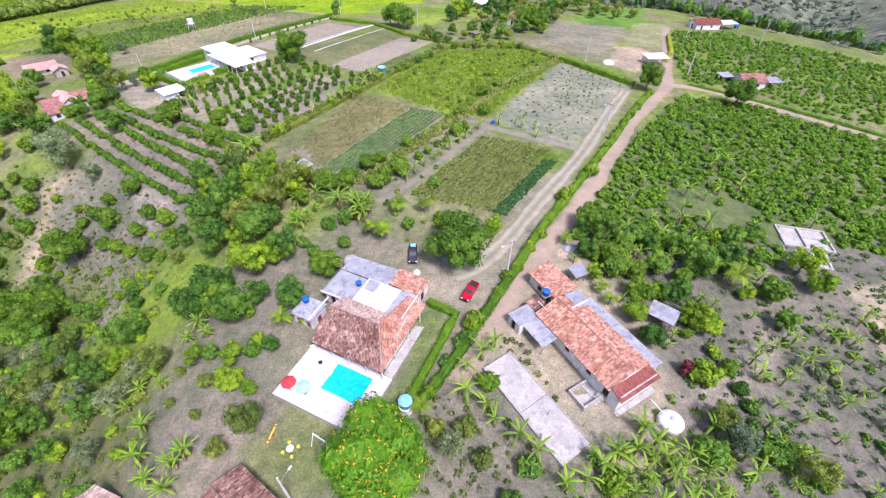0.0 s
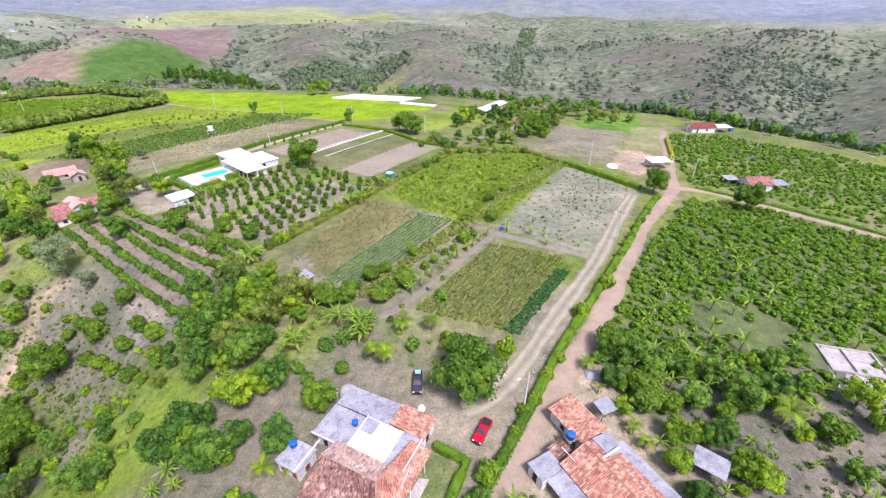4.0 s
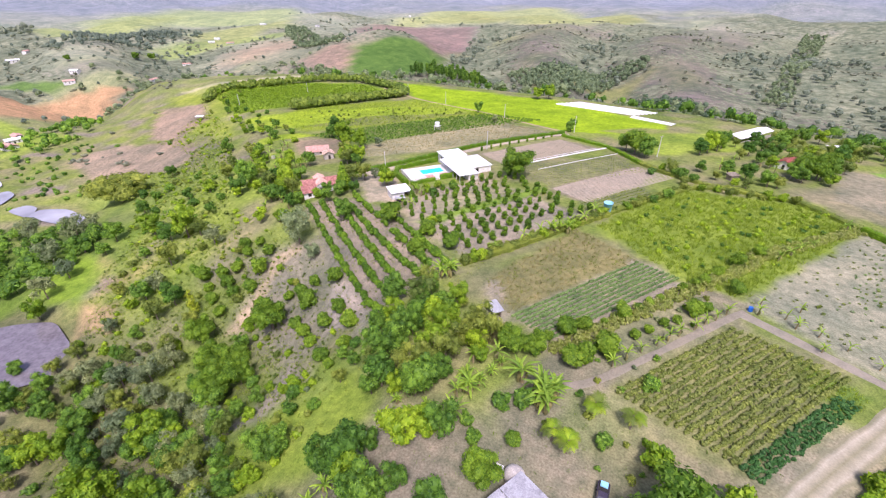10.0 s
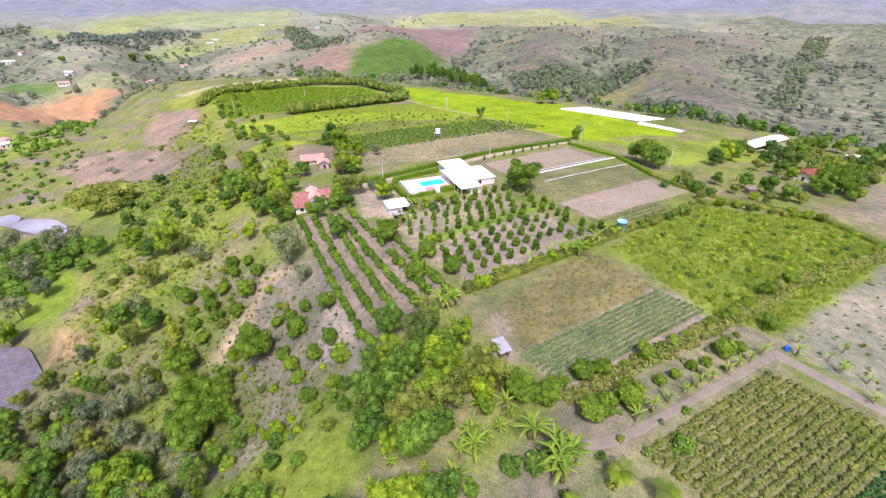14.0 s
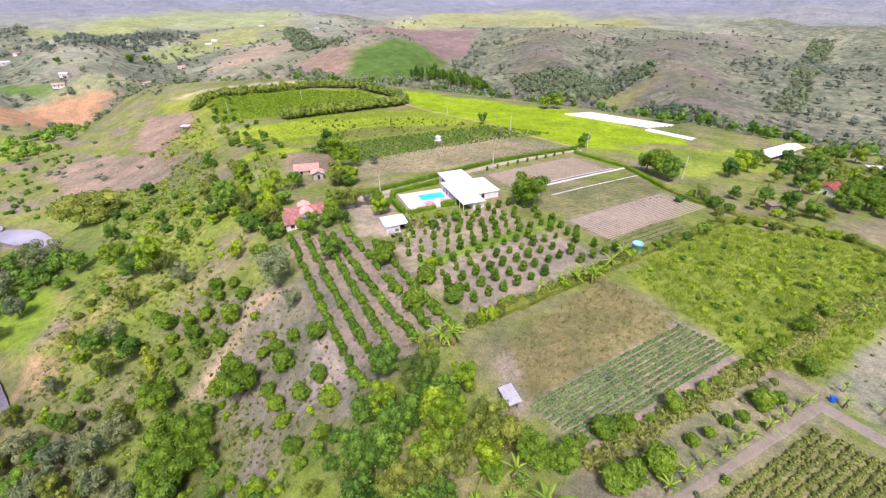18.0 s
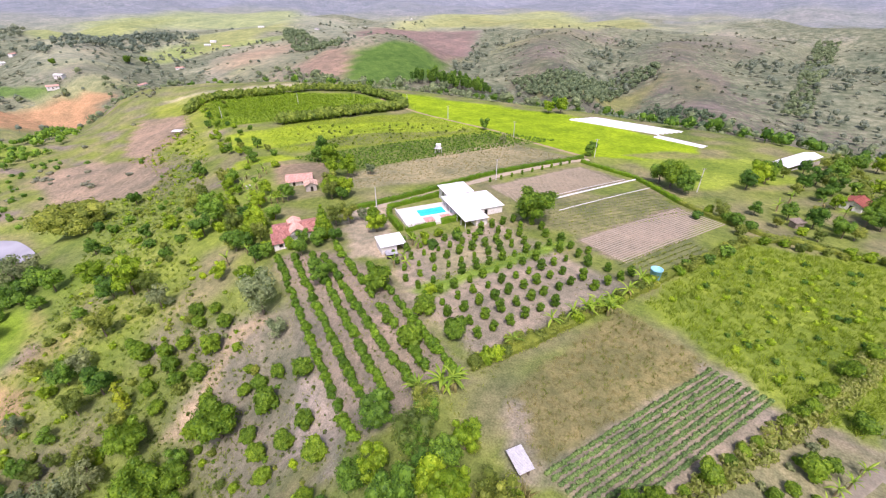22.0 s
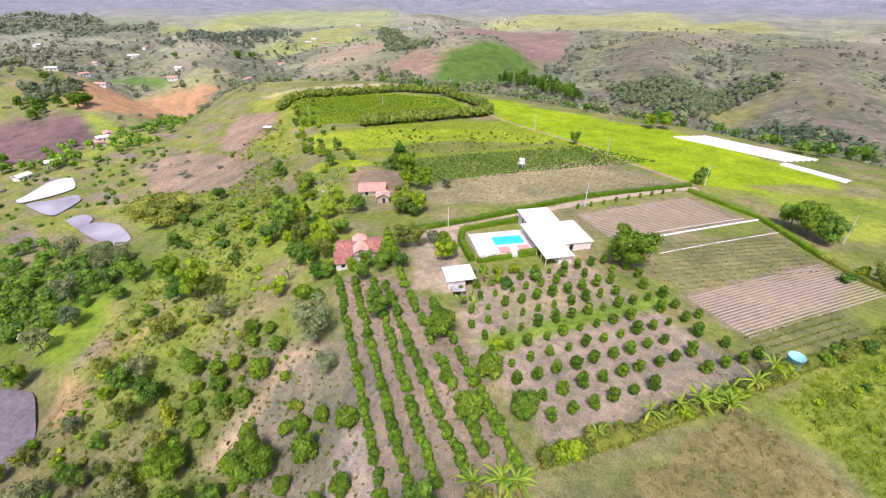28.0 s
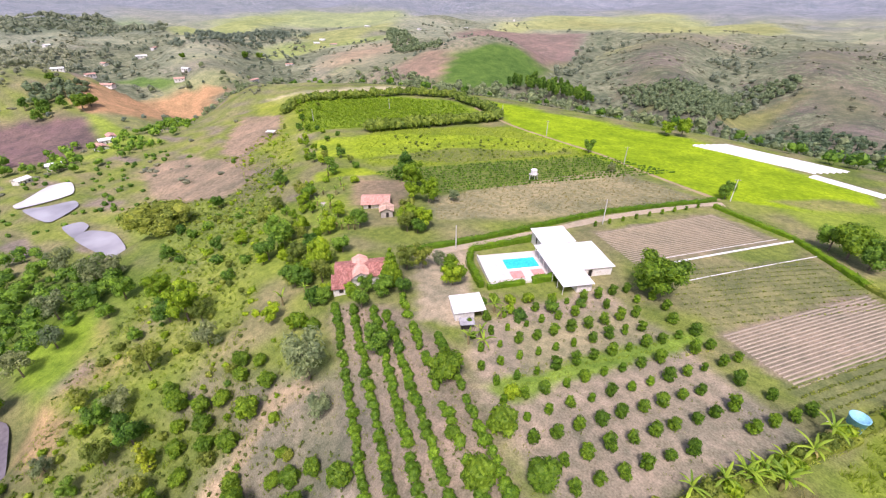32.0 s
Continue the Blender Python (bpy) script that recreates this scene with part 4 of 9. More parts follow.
gable(house, 2.6, 9.0, 0.9, 2.55, 4.5, WHITE_WALL, False)
tiles("tiled_roof", (10.6, 15.0, 2.8), (10.6, 19.1, 2.8), (5.0, 19.1, 3.5), (5.0, 15.0, 3.5), TILE_RED, house, "reddish clay tiles over the rear room", seed=4)
part("flat_roof", boxes((1.5, 9.35, 3.12, 7.4, 14.8, 3.3), bevel=0.03), WHITE_WALL, house, "whitewashed concrete slab")
part("flat_roof", boxes((7.42, 9.35, 3.12, 10.4, 14.85, 3.26), bevel=0.03), FIBRE, house, "grey cement slab")
for px_ in (1.35, 10.41):
    part("parapet", boxes((px_, 9.35, 3.12, px_ + 0.14, 14.8, 3.6), bevel=0.02), WHITE_WALL, house)
part("flat_roof", boxes((1.6, 12.3, 3.3, 3.6, 14.6, 3.44), bevel=0.02), FIBRE, house, "grey patched slab")
sheet_roof("sheet_roof", (-4.7, 19.0, 2.55), (5.0, 19.3, 2.6), (5.0, 14.8, 3.2), (-4.5, 14.7, 3.2), FIBRE, house, "grey fibre-cement sheets")
sheet_roof("sheet_roof", (-4.8, 9.4, 2.6), (1.3, 9.5, 2.6), (1.3, 14.65, 3.05), (-4.6, 14.65, 3.05), FIBRE, house, "grey fibre-cement sheets")
part("beam", boxes((-4.9, 9.1, 2.6, 1.3, 9.3, 2.85)), WHITE_WALL, house)
for px_, py_ in ((0.2, 0.7), (3.2, 0.7), (6.2, 0.7), (9.2, 0.7), (12.0, 0.7), (12.0, 4.5), (12.0, 8.5), (12.0, 12.5)):
    part("veranda_post", tube([(px_, py_, -0.2), (px_, py_, 2.5)], [0.12, 0.11], 10), WHITE_WALL, house)
part("side_walk", boxes((11.62, 1.4, -1.2, 13.1, 15.6, -0.08), (10.5, 15.6, -1.2, 13.0, 17.8, -0.08), bevel=0.03), CONCRETE, house)
part("water_outlet", tube([(11, 10, 3.3), (11.2, 8, 3.2), (11.4, 7.5, 3.0)], [0.05, 0.05, 0.05], 6), WHITE_PLASTIC, house)
# the annexe
annexe = thing("annexe", HOUSE, "small white outbuilding with dark red doors and a grey flat roof", "outbuilding")
room(annexe, -6.6, 3.9, -2.9, 7.4, -1.4, 1.9, [(0.5, 1.3, -0.9, 1.1), (2.4, 3.2, -0.9, 1.1)], [(1.2, 2.0, -0.9, 1.1)], (), [(1.2, 2.0, 0.2, 1.1)], None, RED_PAINT)
part("flat_roof", boxes((-6.9, 3.6, 1.92, -2.7, 7.7, 2.08), bevel=0.03), FIBRE, annexe, "grey cement slab")
part("gutter", boxes((-3.4, 3.5, 2.09, -3.15, 9.0, 2.24)), WHITE_WALL, annexe)
part("yard", boxes((-4.4, -3.6, -1.6, -0.9, 3.85, -0.95), (-2.88, 3.85, -1.6, 0.4, 9.3, -0.8)), CONCRETE, annexe, "grey cement yard floor")
water_tank(HOUSE @ pose(-6.0, 6.6, 2.08), 0.55, 0.9, "blue plastic water tank with a lid on the annexe roof", BLUE_PLASTIC, "blue roof tanks")
water_tank(HOUSE @ pose(0.3, 12.9, 2.95), 0.48, 0.8, "blue plastic water tank standing on grey roof sheets", BLUE_PLASTIC, "blue roof tanks")
# the raised pool terrace
terrace = thing("pool_terrace", HOUSE, "raised paved terrace of pale stone round a swimming pool", "terrace")
part("paving", boxes((-1.0, -8.0, -0.16, 4.6, 1.3, 0), (10.75, -8.0, -0.16, 13.2, 1.3, 0), (4.6, -8.0, -0.16, 10.75, -4.4, 0), (4.6, 0.1, -0.16, 10.75, 2.58, 0)), PAVING, terrace)
part("retaining_wall", boxes((-0.95, -7.95, -2.3, -0.7, 1.3, -0.17), (-0.69, -7.95, -2.3, 12.9, -7.7, -0.17), (12.91, -7.95, -2.3, 13.15, 1.3, -0.17)), STONE, terrace, "rough grey stone retaining wall")
part("pool_floor", boxes((4.4, -4.6, -1.6, 10.95, 0.3, -1.3)), POOL_TILE, terrace)
part("pool_wall", boxes((4.4, -4.6, -1.29, 4.6, 0.3, -0.02), (10.75, -4.6, -1.29, 10.95, 0.3, -0.02), (4.6, -4.6, -1.29, 10.75, -4.4, -0.02), (4.6, 0.1, -1.29, 10.75, 0.3, -0.02)), POOL_TILE, terrace)
part("coping", boxes((4.35, -4.65, 0.004, 4.62, 0.35, 0.06), (10.73, -4.65, 0.004, 11.0, 0.35, 0.06), (4.62, -4.65, 0.004, 10.73, -4.38, 0.06), (4.62, 0.08, 0.004, 10.73, 0.35, 0.06), bevel=0.015), WHITE_WALL, terrace, "white pool coping")
part("pool_water", ([(4.6, -4.4, -0.14), (10.75, -4.4, -0.14), (10.75, 0.1, -0.14), (4.6, 0.1, -0.14)], [], [(0, 1, 2, 3)]), water_m, terrace, "clear turquoise water")


def parasol(m, cloth, label):
    t = thing("parasol", m, label, "parasol", "parasols by the pool")
    part("pole", tube([(0, 0, 0), (0, 0, 2.3)], [0.03, 0.025], 8), METAL, t)
    part("foot", lathe([(0.28, 0), (0.28, 0.06), (0.08, 0.12)]), CONCRETE, t)
    bm = bmesh.new()
    rim = [bm.verts.new((1.05 * math.cos(k * 0.7854), 1.05 * math.sin(k * 0.7854), 1.95)) for k in range(8)]
    fringe = [bm.verts.new((1.07 * math.cos(k * 0.7854), 1.07 * math.sin(k * 0.7854), 1.82)) for k in range(8)]
    top = bm.verts.new((0, 0, 2.42))
    for k in range(8):
        bm.faces.new((rim[k], rim[(k + 1) % 8], top))
        bm.faces.new((fringe[k], fringe[(k + 1) % 8], rim[(k + 1) % 8], rim[k]))
    part("canopy", bm, cloth, t)
    for k in range(8):
        part("rib", tube([(0, 0, 2.38), (1.03 * math.cos(k * 0.7854), 1.03 * math.sin(k * 0.7854), 1.93)], [0.012, 0.01], 4), METAL, t)


parasol(HOUSE @ pose(1.0, -6.3, 0), CLOTH_RED, "red garden parasol standing on the pool terrace")
parasol(HOUSE @ pose(3.3, -6.0, 0), CLOTH_AQUA, "pale aqua garden parasol standing on the pool terrace")


def plastic_chair(m, material=None, label="white moulded plastic chair on the pool terrace", group="white terrace chairs"):
    c = thing("plastic_chair", m, label, "chair", group)
    mt = material or WHITE_PLASTIC
    part("seat", boxes((-0.24, -0.24, 0.41, 0.24, 0.24, 0.45), bevel=0.012), mt, c)
    part("backrest", boxes((-0.24, 0.2, 0.46, 0.24, 0.26, 0.88), bevel=0.015), mt, c)
    for sx in (-0.21, 0.21):
        part("armrest", boxes((sx - 0.03, -0.22, 0.64, sx + 0.03, 0.2, 0.67)), mt, c)
        for sy in (-0.2, 0.2):
            part("leg", tube([(sx * 1.12, sy * 1.12, 0), (sx, sy, 0.41)], [0.022, 0.03], 6), mt, c)
    return c


def plastic_table(m, label, group=""):
    t = thing("plastic_table", m, label, "table", group)
    part("tabletop", boxes((-0.38, -0.38, 0.7, 0.38, 0.38, 0.73), bevel=0.012), WHITE_PLASTIC, t)
    for sx in (-0.32, 0.32):
        for sy in (-0.32, 0.32):
            part("leg", tube([(sx * 1.1, sy * 1.1, 0), (sx, sy, 0.7)], [0.022, 0.03], 6), WHITE_PLASTIC, t)
    return t


first_chair = plastic_chair(HOUSE @ pose(1.7, -7.0, 0, 0, 0, 200))
for cx, cy, ca in ((0.4, -6.9, 140), (2.6, -6.9, 200), (4.0, -6.9, 170), (5.4, -5.7, 10), (6.1, -6.6, 80), (4.9, -6.9, 250), (7.1, -6.1, 30), (7.8, -6.9, 190), (8.9, -6.3, 300), (0.2, -2.2, 90), (0.3, -1.2, 70)):
    copy_thing(first_chair, HOUSE @ pose(cx, cy, 0, 0, 0, ca))
plastic_table(HOUSE @ pose(1.7, -6.2, 0), "white plastic table under the red parasol", "terrace tables")
plastic_table(HOUSE @ pose(5.6, -6.4, 0), "white plastic table between chairs", "terrace tables")
plastic_table(HOUSE @ pose(8.2, -6.2, 0), "white plastic table near the pool's edge", "terrace tables")


def sun_lounger(m):
    t = thing("sun_lounger", m, "white plastic sun lounger with a raised back on the terrace", "lounger", "loungers by the pool")
    part("bed", boxes((-0.32, -0.9, 0.3, 0.32, 0.45, 0.35), bevel=0.012), WHITE_PLASTIC, t)
    back = part("backrest", boxes((-0.32, 0, 0, 0.32, 0.7, 0.05), bevel=0.012), WHITE_PLASTIC, t)
    back.matrix_basis = pose(0, 0.46, 0.32, 35)
    for sx in (-0.26, 0.26):
        for sy in (-0.8, 0.35):
            part("leg", boxes((sx - 0.03, sy - 0.03, 0, sx + 0.03, sy + 0.03, 0.3)), WHITE_PLASTIC, t)
    return t


sun_lounger(HOUSE @ pose(11.9, -1.2, 0, 0, 0, 20))
sun_lounger(HOUSE @ pose(0.2, 0.2, 0, 0, 0, 60))
sun_lounger(HOUSE @ pose(4.0, -2.0, 0, 0, 0, 100))
barbecue = thing("charcoal_grill", HOUSE @ pose(2.4, -1.2, 0), "black round charcoal grill on thin legs", "grill")
part("bowl", lathe([(0.12, 0.5), (0.3, 0.62), (0.32, 0.72), (0.3, 0.73)], 14), DARK, barbecue)
for k in range(3):
    part("leg", tube([(0.26 * math.cos(k * 2.094), 0.26 * math.sin(k * 2.094), 0), (0.1 * math.cos(k * 2.094), 0.1 * math.sin(k * 2.094), 0.55)], [0.015, 0.015], 5), METAL, barbecue)

# ---- the yard below the terrace ----
oven = thing("clay_oven", pose(-16.0, 57.6, ground_z(-16, 57.6)), "whitewashed domed outdoor oven on a round base", "oven")
smooth(part("dome", lathe([(1.5, -0.2), (1.5, 0.7), (1.42, 1.15), (1.1, 1.6), (0.6, 1.88), (0.1, 1.95)]), CONCRETE, oven))
part("mouth", boxes((-0.4, -1.6, 0.4, 0.4, -1.3, 1.0)), DARK, oven)
part("block", boxes((-2.9, -0.6, -0.3, -1.7, 0.5, 0.9), bevel=0.03), WHITE_WALL, oven, "white masonry block beside the dome")
dish_spot = HOUSE @ pose(7.9, 19.6, 2.5)


def dish(m, r, label):
    t = thing("satellite_dish", m, label, "satellite dish", "satellite dishes")
    bowl = smooth(part("bowl", lathe([(0.04, 0.0), (r * 0.4, r * 0.05), (r * 0.75, r * 0.16), (r, r * 0.3), (r * 0.98, r * 0.32), (r * 0.7, r * 0.18), (0.05, 0.03)], 18), WHITE_PLASTIC, t))
    bowl.matrix_basis = pose(0, 0, 0.7, 40, 0, 0)
    part("mast", tube([(0, 0, 0), (0, 0, 0.7)], [0.03, 0.03], 6), METAL, t)
    part("feed_arm", tube([(0, 0, 0.7), (0, -0.35, 1.15)], [0.015, 0.012], 5), METAL, t)
    return t


dish(dish_spot, 0.6, "white satellite dish on a short mast at the roof's edge")
garden_set = pose(-19.0, 24.4, ground_z(-19, 24.4))
garden_table = thing("garden_table", garden_set, "round white garden table on the lawn", "table")
part("tabletop", lathe([(0.5, 0.7), (0.52, 0.72), (0.52, 0.76), (0.5, 0.78)], 16), WHITE_PLASTIC, garden_table)
part("pedestal", tube([(0, 0, 0), (0, 0, 0.7)], [0.16, 0.1], 10), CONCRETE, garden_table)
for k in range(4):
    st = thing("garden_stool", garden_set @ pose(1.0 * math.cos(k * 1.57 + 0.4), 1.0 * math.sin(k * 1.57 + 0.4), 0), "yellow painted garden stool round the white table", "stool", "yellow stools")
    part("seat", lathe([(0.24, 0.4), (0.25, 0.43), (0.24, 0.46)], 12), YELLOW_PAINT, st)
    part("base", tube([(0, 0, 0), (0, 0, 0.4)], [0.17, 0.12], 8), YELLOW_PAINT, st)
swing = thing("swing_frame", pose(-14.6, 24.8, ground_z(-14.6, 24.8), 0, 0, -30), "white tubular swing frame standing on the lawn", "swing")
part("top_bar", tube([(-1.7, 0, 2.3), (1.7, 0, 2.3)], [0.09, 0.09], 8), WHITE_PLASTIC, swing)
for sx in (-1.6, 1.6):
    for sy in (-0.8, 0.8):
        part("leg", tube([(sx * 1.05, sy, -0.1), (sx, 0, 2.3)], [0.06, 0.06], 6), WHITE_PLASTIC, swing)
for sx in (-0.5, 0.5):
    part("chain", tube([(sx, 0, 2.3), (sx, 0, 0.6)], [0.012, 0.012], 4), METAL, swing)
part("swing_seat", boxes((-0.55, -0.16, 0.55, 0.55, 0.16, 0.6)), WOOD, swing)
ride = thing("seesaw", pose(-22.0, 26.4, ground_z(-22, 26.4), 0, 0, 80), "small red and yellow children's seesaw on the lawn", "seesaw")
part("plank", boxes((-1.3, -0.12, 0.45, 1.3, 0.12, 0.52)), YELLOW_PAINT, ride)
part("stand", boxes((-0.15, -0.2, -0.1, 0.15, 0.2, 0.45)), CLOTH_RED, ride)
part("grip", boxes((0.95, -0.2, 0.52, 1.0, 0.2, 0.85), (-1.0, -0.2, 0.52, -0.95, 0.2, 0.85)), CLOTH_RED, ride)
stand = thing("tank_stand", pose(-4.2, 29.9, ground_z(-4.2, 29.9)), "round whitewashed brick stand under a water tank", "stand")
part("drum", lathe([(0.95, -0.4), (0.95, 1.3), (1.0, 1.32), (1.0, 1.45)], 18), WHITE_WALL, stand)
water_tank(pose(-4.2, 29.9, ground_z(-4.2, 29.9) + 1.45), 0.95, 1.3, "pale blue water tank with a lid on a white stand", AQUA_PLASTIC)


# ---- the cottage and hut at the slope's foot ----
def cottage(m, w, d, h, rise, tile, label, group="", wall=None, over=0.5, openings=True, ridge_along_x=True, fittings=None):
    """A gabled house w wide along x and d deep, walls h high."""
    t = thing("house", m, label, "house", group)
    wl = wall or WHITE_WALL
    room(t, -w / 2, -d / 2, w / 2, d / 2, -0.8, h, [(w * 0.2, w * 0.2 + 0.9, 0, 2.0), (w * 0.6, w * 0.6 + 1.0, 0.9, 1.9)] if openings else (), [(d * 0.4, d * 0.4 + 0.9, 0.9, 1.9)] if openings else (), [(w * 0.3, w * 0.3 + 1, 0.9, 1.9)] if openings else (), [(d * 0.4, d * 0.4 + 0.9, 0, 2.0)] if openings else (), wl, fittings)
    x, y = w / 2 + over, d / 2 + over
    z0, z1 = h - 0.15, h + rise
    tiles("tiled_roof", (-x, -y, z0), (x, -y, z0), (x, 0, z1), (-x, 0, z1), tile, t, seed=int(w * 10))
    tiles("tiled_roof", (x, y, z0), (-x, y, z0), (-x, 0, z1), (x, 0, z1), tile, t, seed=int(w * 10) + 1)
    ridge_cap([(-x, 0, z1 + 0.08), (x, 0, z1 + 0.08)], t, tile)
    for sx in (-1, 1):
        gable(t, -d / 2, d / 2, sx * (w / 2 - 0.09), h, z1 - 0.2, wl, False)
    return t


cottage(pose(-22.5, 16.2, ground_z(-22.5, 16.2) + 0.3, 0, 0, -35), 8.0, 6.4, 2.7, 1.4, TILE_OLD, "cottage with a weathered brownish-red tiled roof below the lawn")
cottage(pose(-43.5, 18.8, ground_z(-43.5, 18.8) + 0.4, 0, 0, -20), 3.6, 3.0, 2.1, 0.7, TILE_PALE, "small hut with a faded tiled roof among banana plants")

# ---- the long house across the road ----
LONG = pose(15.5, 44.0, -0.7, 0, 0, -59.5)
barn = thing("long_house", LONG, "long white farmhouse with an orange clay tile roof and grey lean-tos", "house")
room(barn, 0.3, 1.3, 17.0, 8.8, -1.4, 2.7, [(2.2, 3.0, 0, 2.0), (6.0, 6.8, 0.9, 1.8), (10.6, 11.4, 0.9, 1.8), (14.0, 14.9, 0, 2.0)], [(2.5, 3.4, 0.9, 1.9)], (), ())
room(barn, -7.8, 5.8, -0.2, 9.4, -1.2, 3.0, [(2.2, 3.0, 0.9, 1.9), (4.6, 5.5, 0, 2.0)], (), (), [(1.2, 2.2, 0, 2.0)])
tiles("tiled_roof", (-0.6, 0.7, 2.55), (15.4, 0.7, 2.55), (15.4, 5.0, 4.1), (-0.6, 5.0, 4.1), TILE_RED, barn, "orange clay tiles, patched", seed=5)
tiles("tiled_roof", (15.4, 9.2, 2.75), (-0.6, 9.2, 2.75), (-0.6, 5.0, 4.1), (15.4, 5.0, 4.1), TILE_RED, barn, "orange clay tiles, patched", seed=6)
tiles("tiled_roof", (17.5, 0.9, 2.4), (17.5, 8.9, 2.4), (15.3, 8.6, 3.1), (15.3, 1.1, 3.1), TILE_MAROON, barn, "dark red tiles over the end room", seed=7)
tiles("tiled_roof", (-8.2, 5.3, 2.95), (-1.0, 5.3, 2.95), (-0.8, 9.9, 3.7), (-8.2, 9.9, 3.7), TILE_RED, barn, "reddish tiles over the end block", seed=8)
tiles("tiled_roof", (-3.4, 1.0, 2.3), (-1.2, 1.0, 2.3), (-1.2, 3.4, 2.8), (-3.4, 3.4, 2.8), TILE_OLD, barn, seed=14)
ridge_cap([(-0.6, 5.0, 4.18), (15.4, 5.0, 4.18)], barn, TILE_RED)
gable(barn, 1.3, 8.8, 0.4, 2.6, 4.0, WHITE_WALL, False)
gable(barn, 1.3, 8.8, 15.3, 2.4, 4.0, WHITE_WALL, False)
sheet_roof("sheet_roof", (15.9, 11.6, 2.0), (1.0, 11.7, 2.0), (1.0, 9.0, 2.65), (15.9, 9.0, 2.65), FIBRE, barn, "grey fibre-cement lean-to")
room(barn, 1.4, 9.05, 15.6, 11.2, -1.4, 1.95, (), [(0.6, 1.4, -0.6, 1.3)], [(3, 3.8, 0.4, 1.3), (8, 8.9, -0.6, 1.3)])
sheet_roof("sheet_roof", (-0.7, 9.95, 3.1), (2.6, 9.95, 3.1), (2.6, 6.8, 3.75), (-0.7, 6.8, 3.75), FIBRE, barn, "grey fibre-cement patch")
sheet_roof("sheet_roof", (0.2, -2.1, 1.85), (4.9, -2.1, 1.85), (4.9, 0.8, 2.4), (0.2, 0.8, 2.4), FIBRE, barn, "grey sheet canopy over the door")
for sx in (0.4, 4.7):
    part("canopy_post", tube([(sx, -1.9, -0.9), (sx, -1.9, 1.85)], [0.07, 0.07], 6), WOOD, barn)
room(barn, -2.7, -2.8, 0.1, 0.9, -1.2, 2.2, [(0.9, 1.7, 0, 1.9)])
part("flat_roof", boxes((-2.9, -3.0, 2.22, 0.15, 1.0, 2.36), bevel=0.02), FIBRE, barn, "grey cement slab")
part("gutter", boxes((2.2, 5.6, 3.95, 2.5, 8.9, 4.12)), POLE_GREY, barn)
part("gutter", tube([(-2.0, 2.4, 3.2), (0.6, 2.4, 3.25)], [0.07, 0.07], 6), WHITE_PLASTIC, barn)
part("wash_place", boxes((11.6, -2.6, -1.2, 11.85, 0.9, 0.2), (14.6, -2.6, -1.2, 14.85, 0.9, 0.2), (11.86, -2.6, -1.2, 14.6, -2.35, 0.1), (11.86, -2.3, -1.2, 14.6, 0.9, -0.75)), CONCRETE, barn, "open cement wash place with low walls")
part("steps", boxes((14.0, -0.5, -1.2, 15.2, 0.0, -0.6), (14.0, 0.0, -1.2, 15.2, 0.5, -0.35), (14.0, 0.5, -1.2, 15.2, 1.25, -0.1)), CONCRETE, barn)
part("front_path", boxes((5.0, 0.0, -1.3, 13.9, 1.28, -0.62), (17.1, 1.0, -1.3, 17.9, 9.0, -0.75)), CONCRETE, barn)
dish(LONG @ pose(8.4, 1.1, 1.6), 0.5, "white satellite dish fixed under the long house's eave")
tank_legs = thing("tank_stand", LONG @ pose(-2.6, 4.6, 0), "timber trestle carrying a blue tank beside the roof", "stand")
for sx in (-0.5, 0.5):
    for sy in (-0.5, 0.5):
        part("leg", tube([(sx * 1.2, sy * 1.2, -0.8), (sx, sy, 2.9)], [0.07, 0.06], 6), WOOD, tank_legs)
part("platform", boxes((-0.7, -0.7, 2.9, 0.7, 0.7, 3.0)), WOOD, tank_legs)
water_tank(LONG @ pose(-2.6, 4.6, 3.0), 0.62, 1.0, "blue plastic water tank with a lid on a timber trestle", BLUE_PLASTIC, "blue roof tanks")
slab_z = -1.1
slab = thing("drying_floor", pose(13.9, 30.8, slab_z, 2.2, 4.0, -55.5), "cracked pale concrete floor for drying crops", "concrete floor")
part("bay", boxes((-8.3, -2.5, -0.6, -0.03, 2.5, 0.1), bevel=0.03), CONCRETE, slab)
part("bay", boxes((0.03, -2.5, -0.6, 8.3, 2.5, 0.1), bevel=0.03), CONCRETE, slab)
part("kerb", boxes((-8.4, 2.52, -0.6, 8.4, 2.66, 0.16), (-8.4, -2.66, -0.6, 8.4, -2.52, 0.16)), STONE, slab)
post_on_slab = thing("short_post", pose(15.6, 29.2, slab_z - 0.1), "short grey post standing on the drying floor", "post")
part("shaft", tube([(0, 0, 0), (0.05, 0, 1.3)], [0.06, 0.05], 6), WOOD, post_on_slab)
cistern = thing("cistern", pose(32.6, 28.4, ground_z(32.6, 28.4)), "round whitewashed rainwater cistern with a low domed top", "cistern")
smooth(part("drum", lathe([(1.75, -0.4), (1.75, 0.9), (1.7, 1.0), (1.2, 1.25), (0.45, 1.42), (0.1, 1.45)], 24), WHITE_WALL, cistern))
part("hatch", lathe([(0.3, 1.45), (0.3, 1.62), (0.1, 1.66)], 10), CONCRETE, cistern)
part("feed_pipe", tube([(-2.6, 2.2, 2.6), (-1.2, 1.0, 1.6), (-0.6, 0.5, 1.45)], [0.06, 0.06, 0.06], 6), WHITE_PLASTIC, cistern)


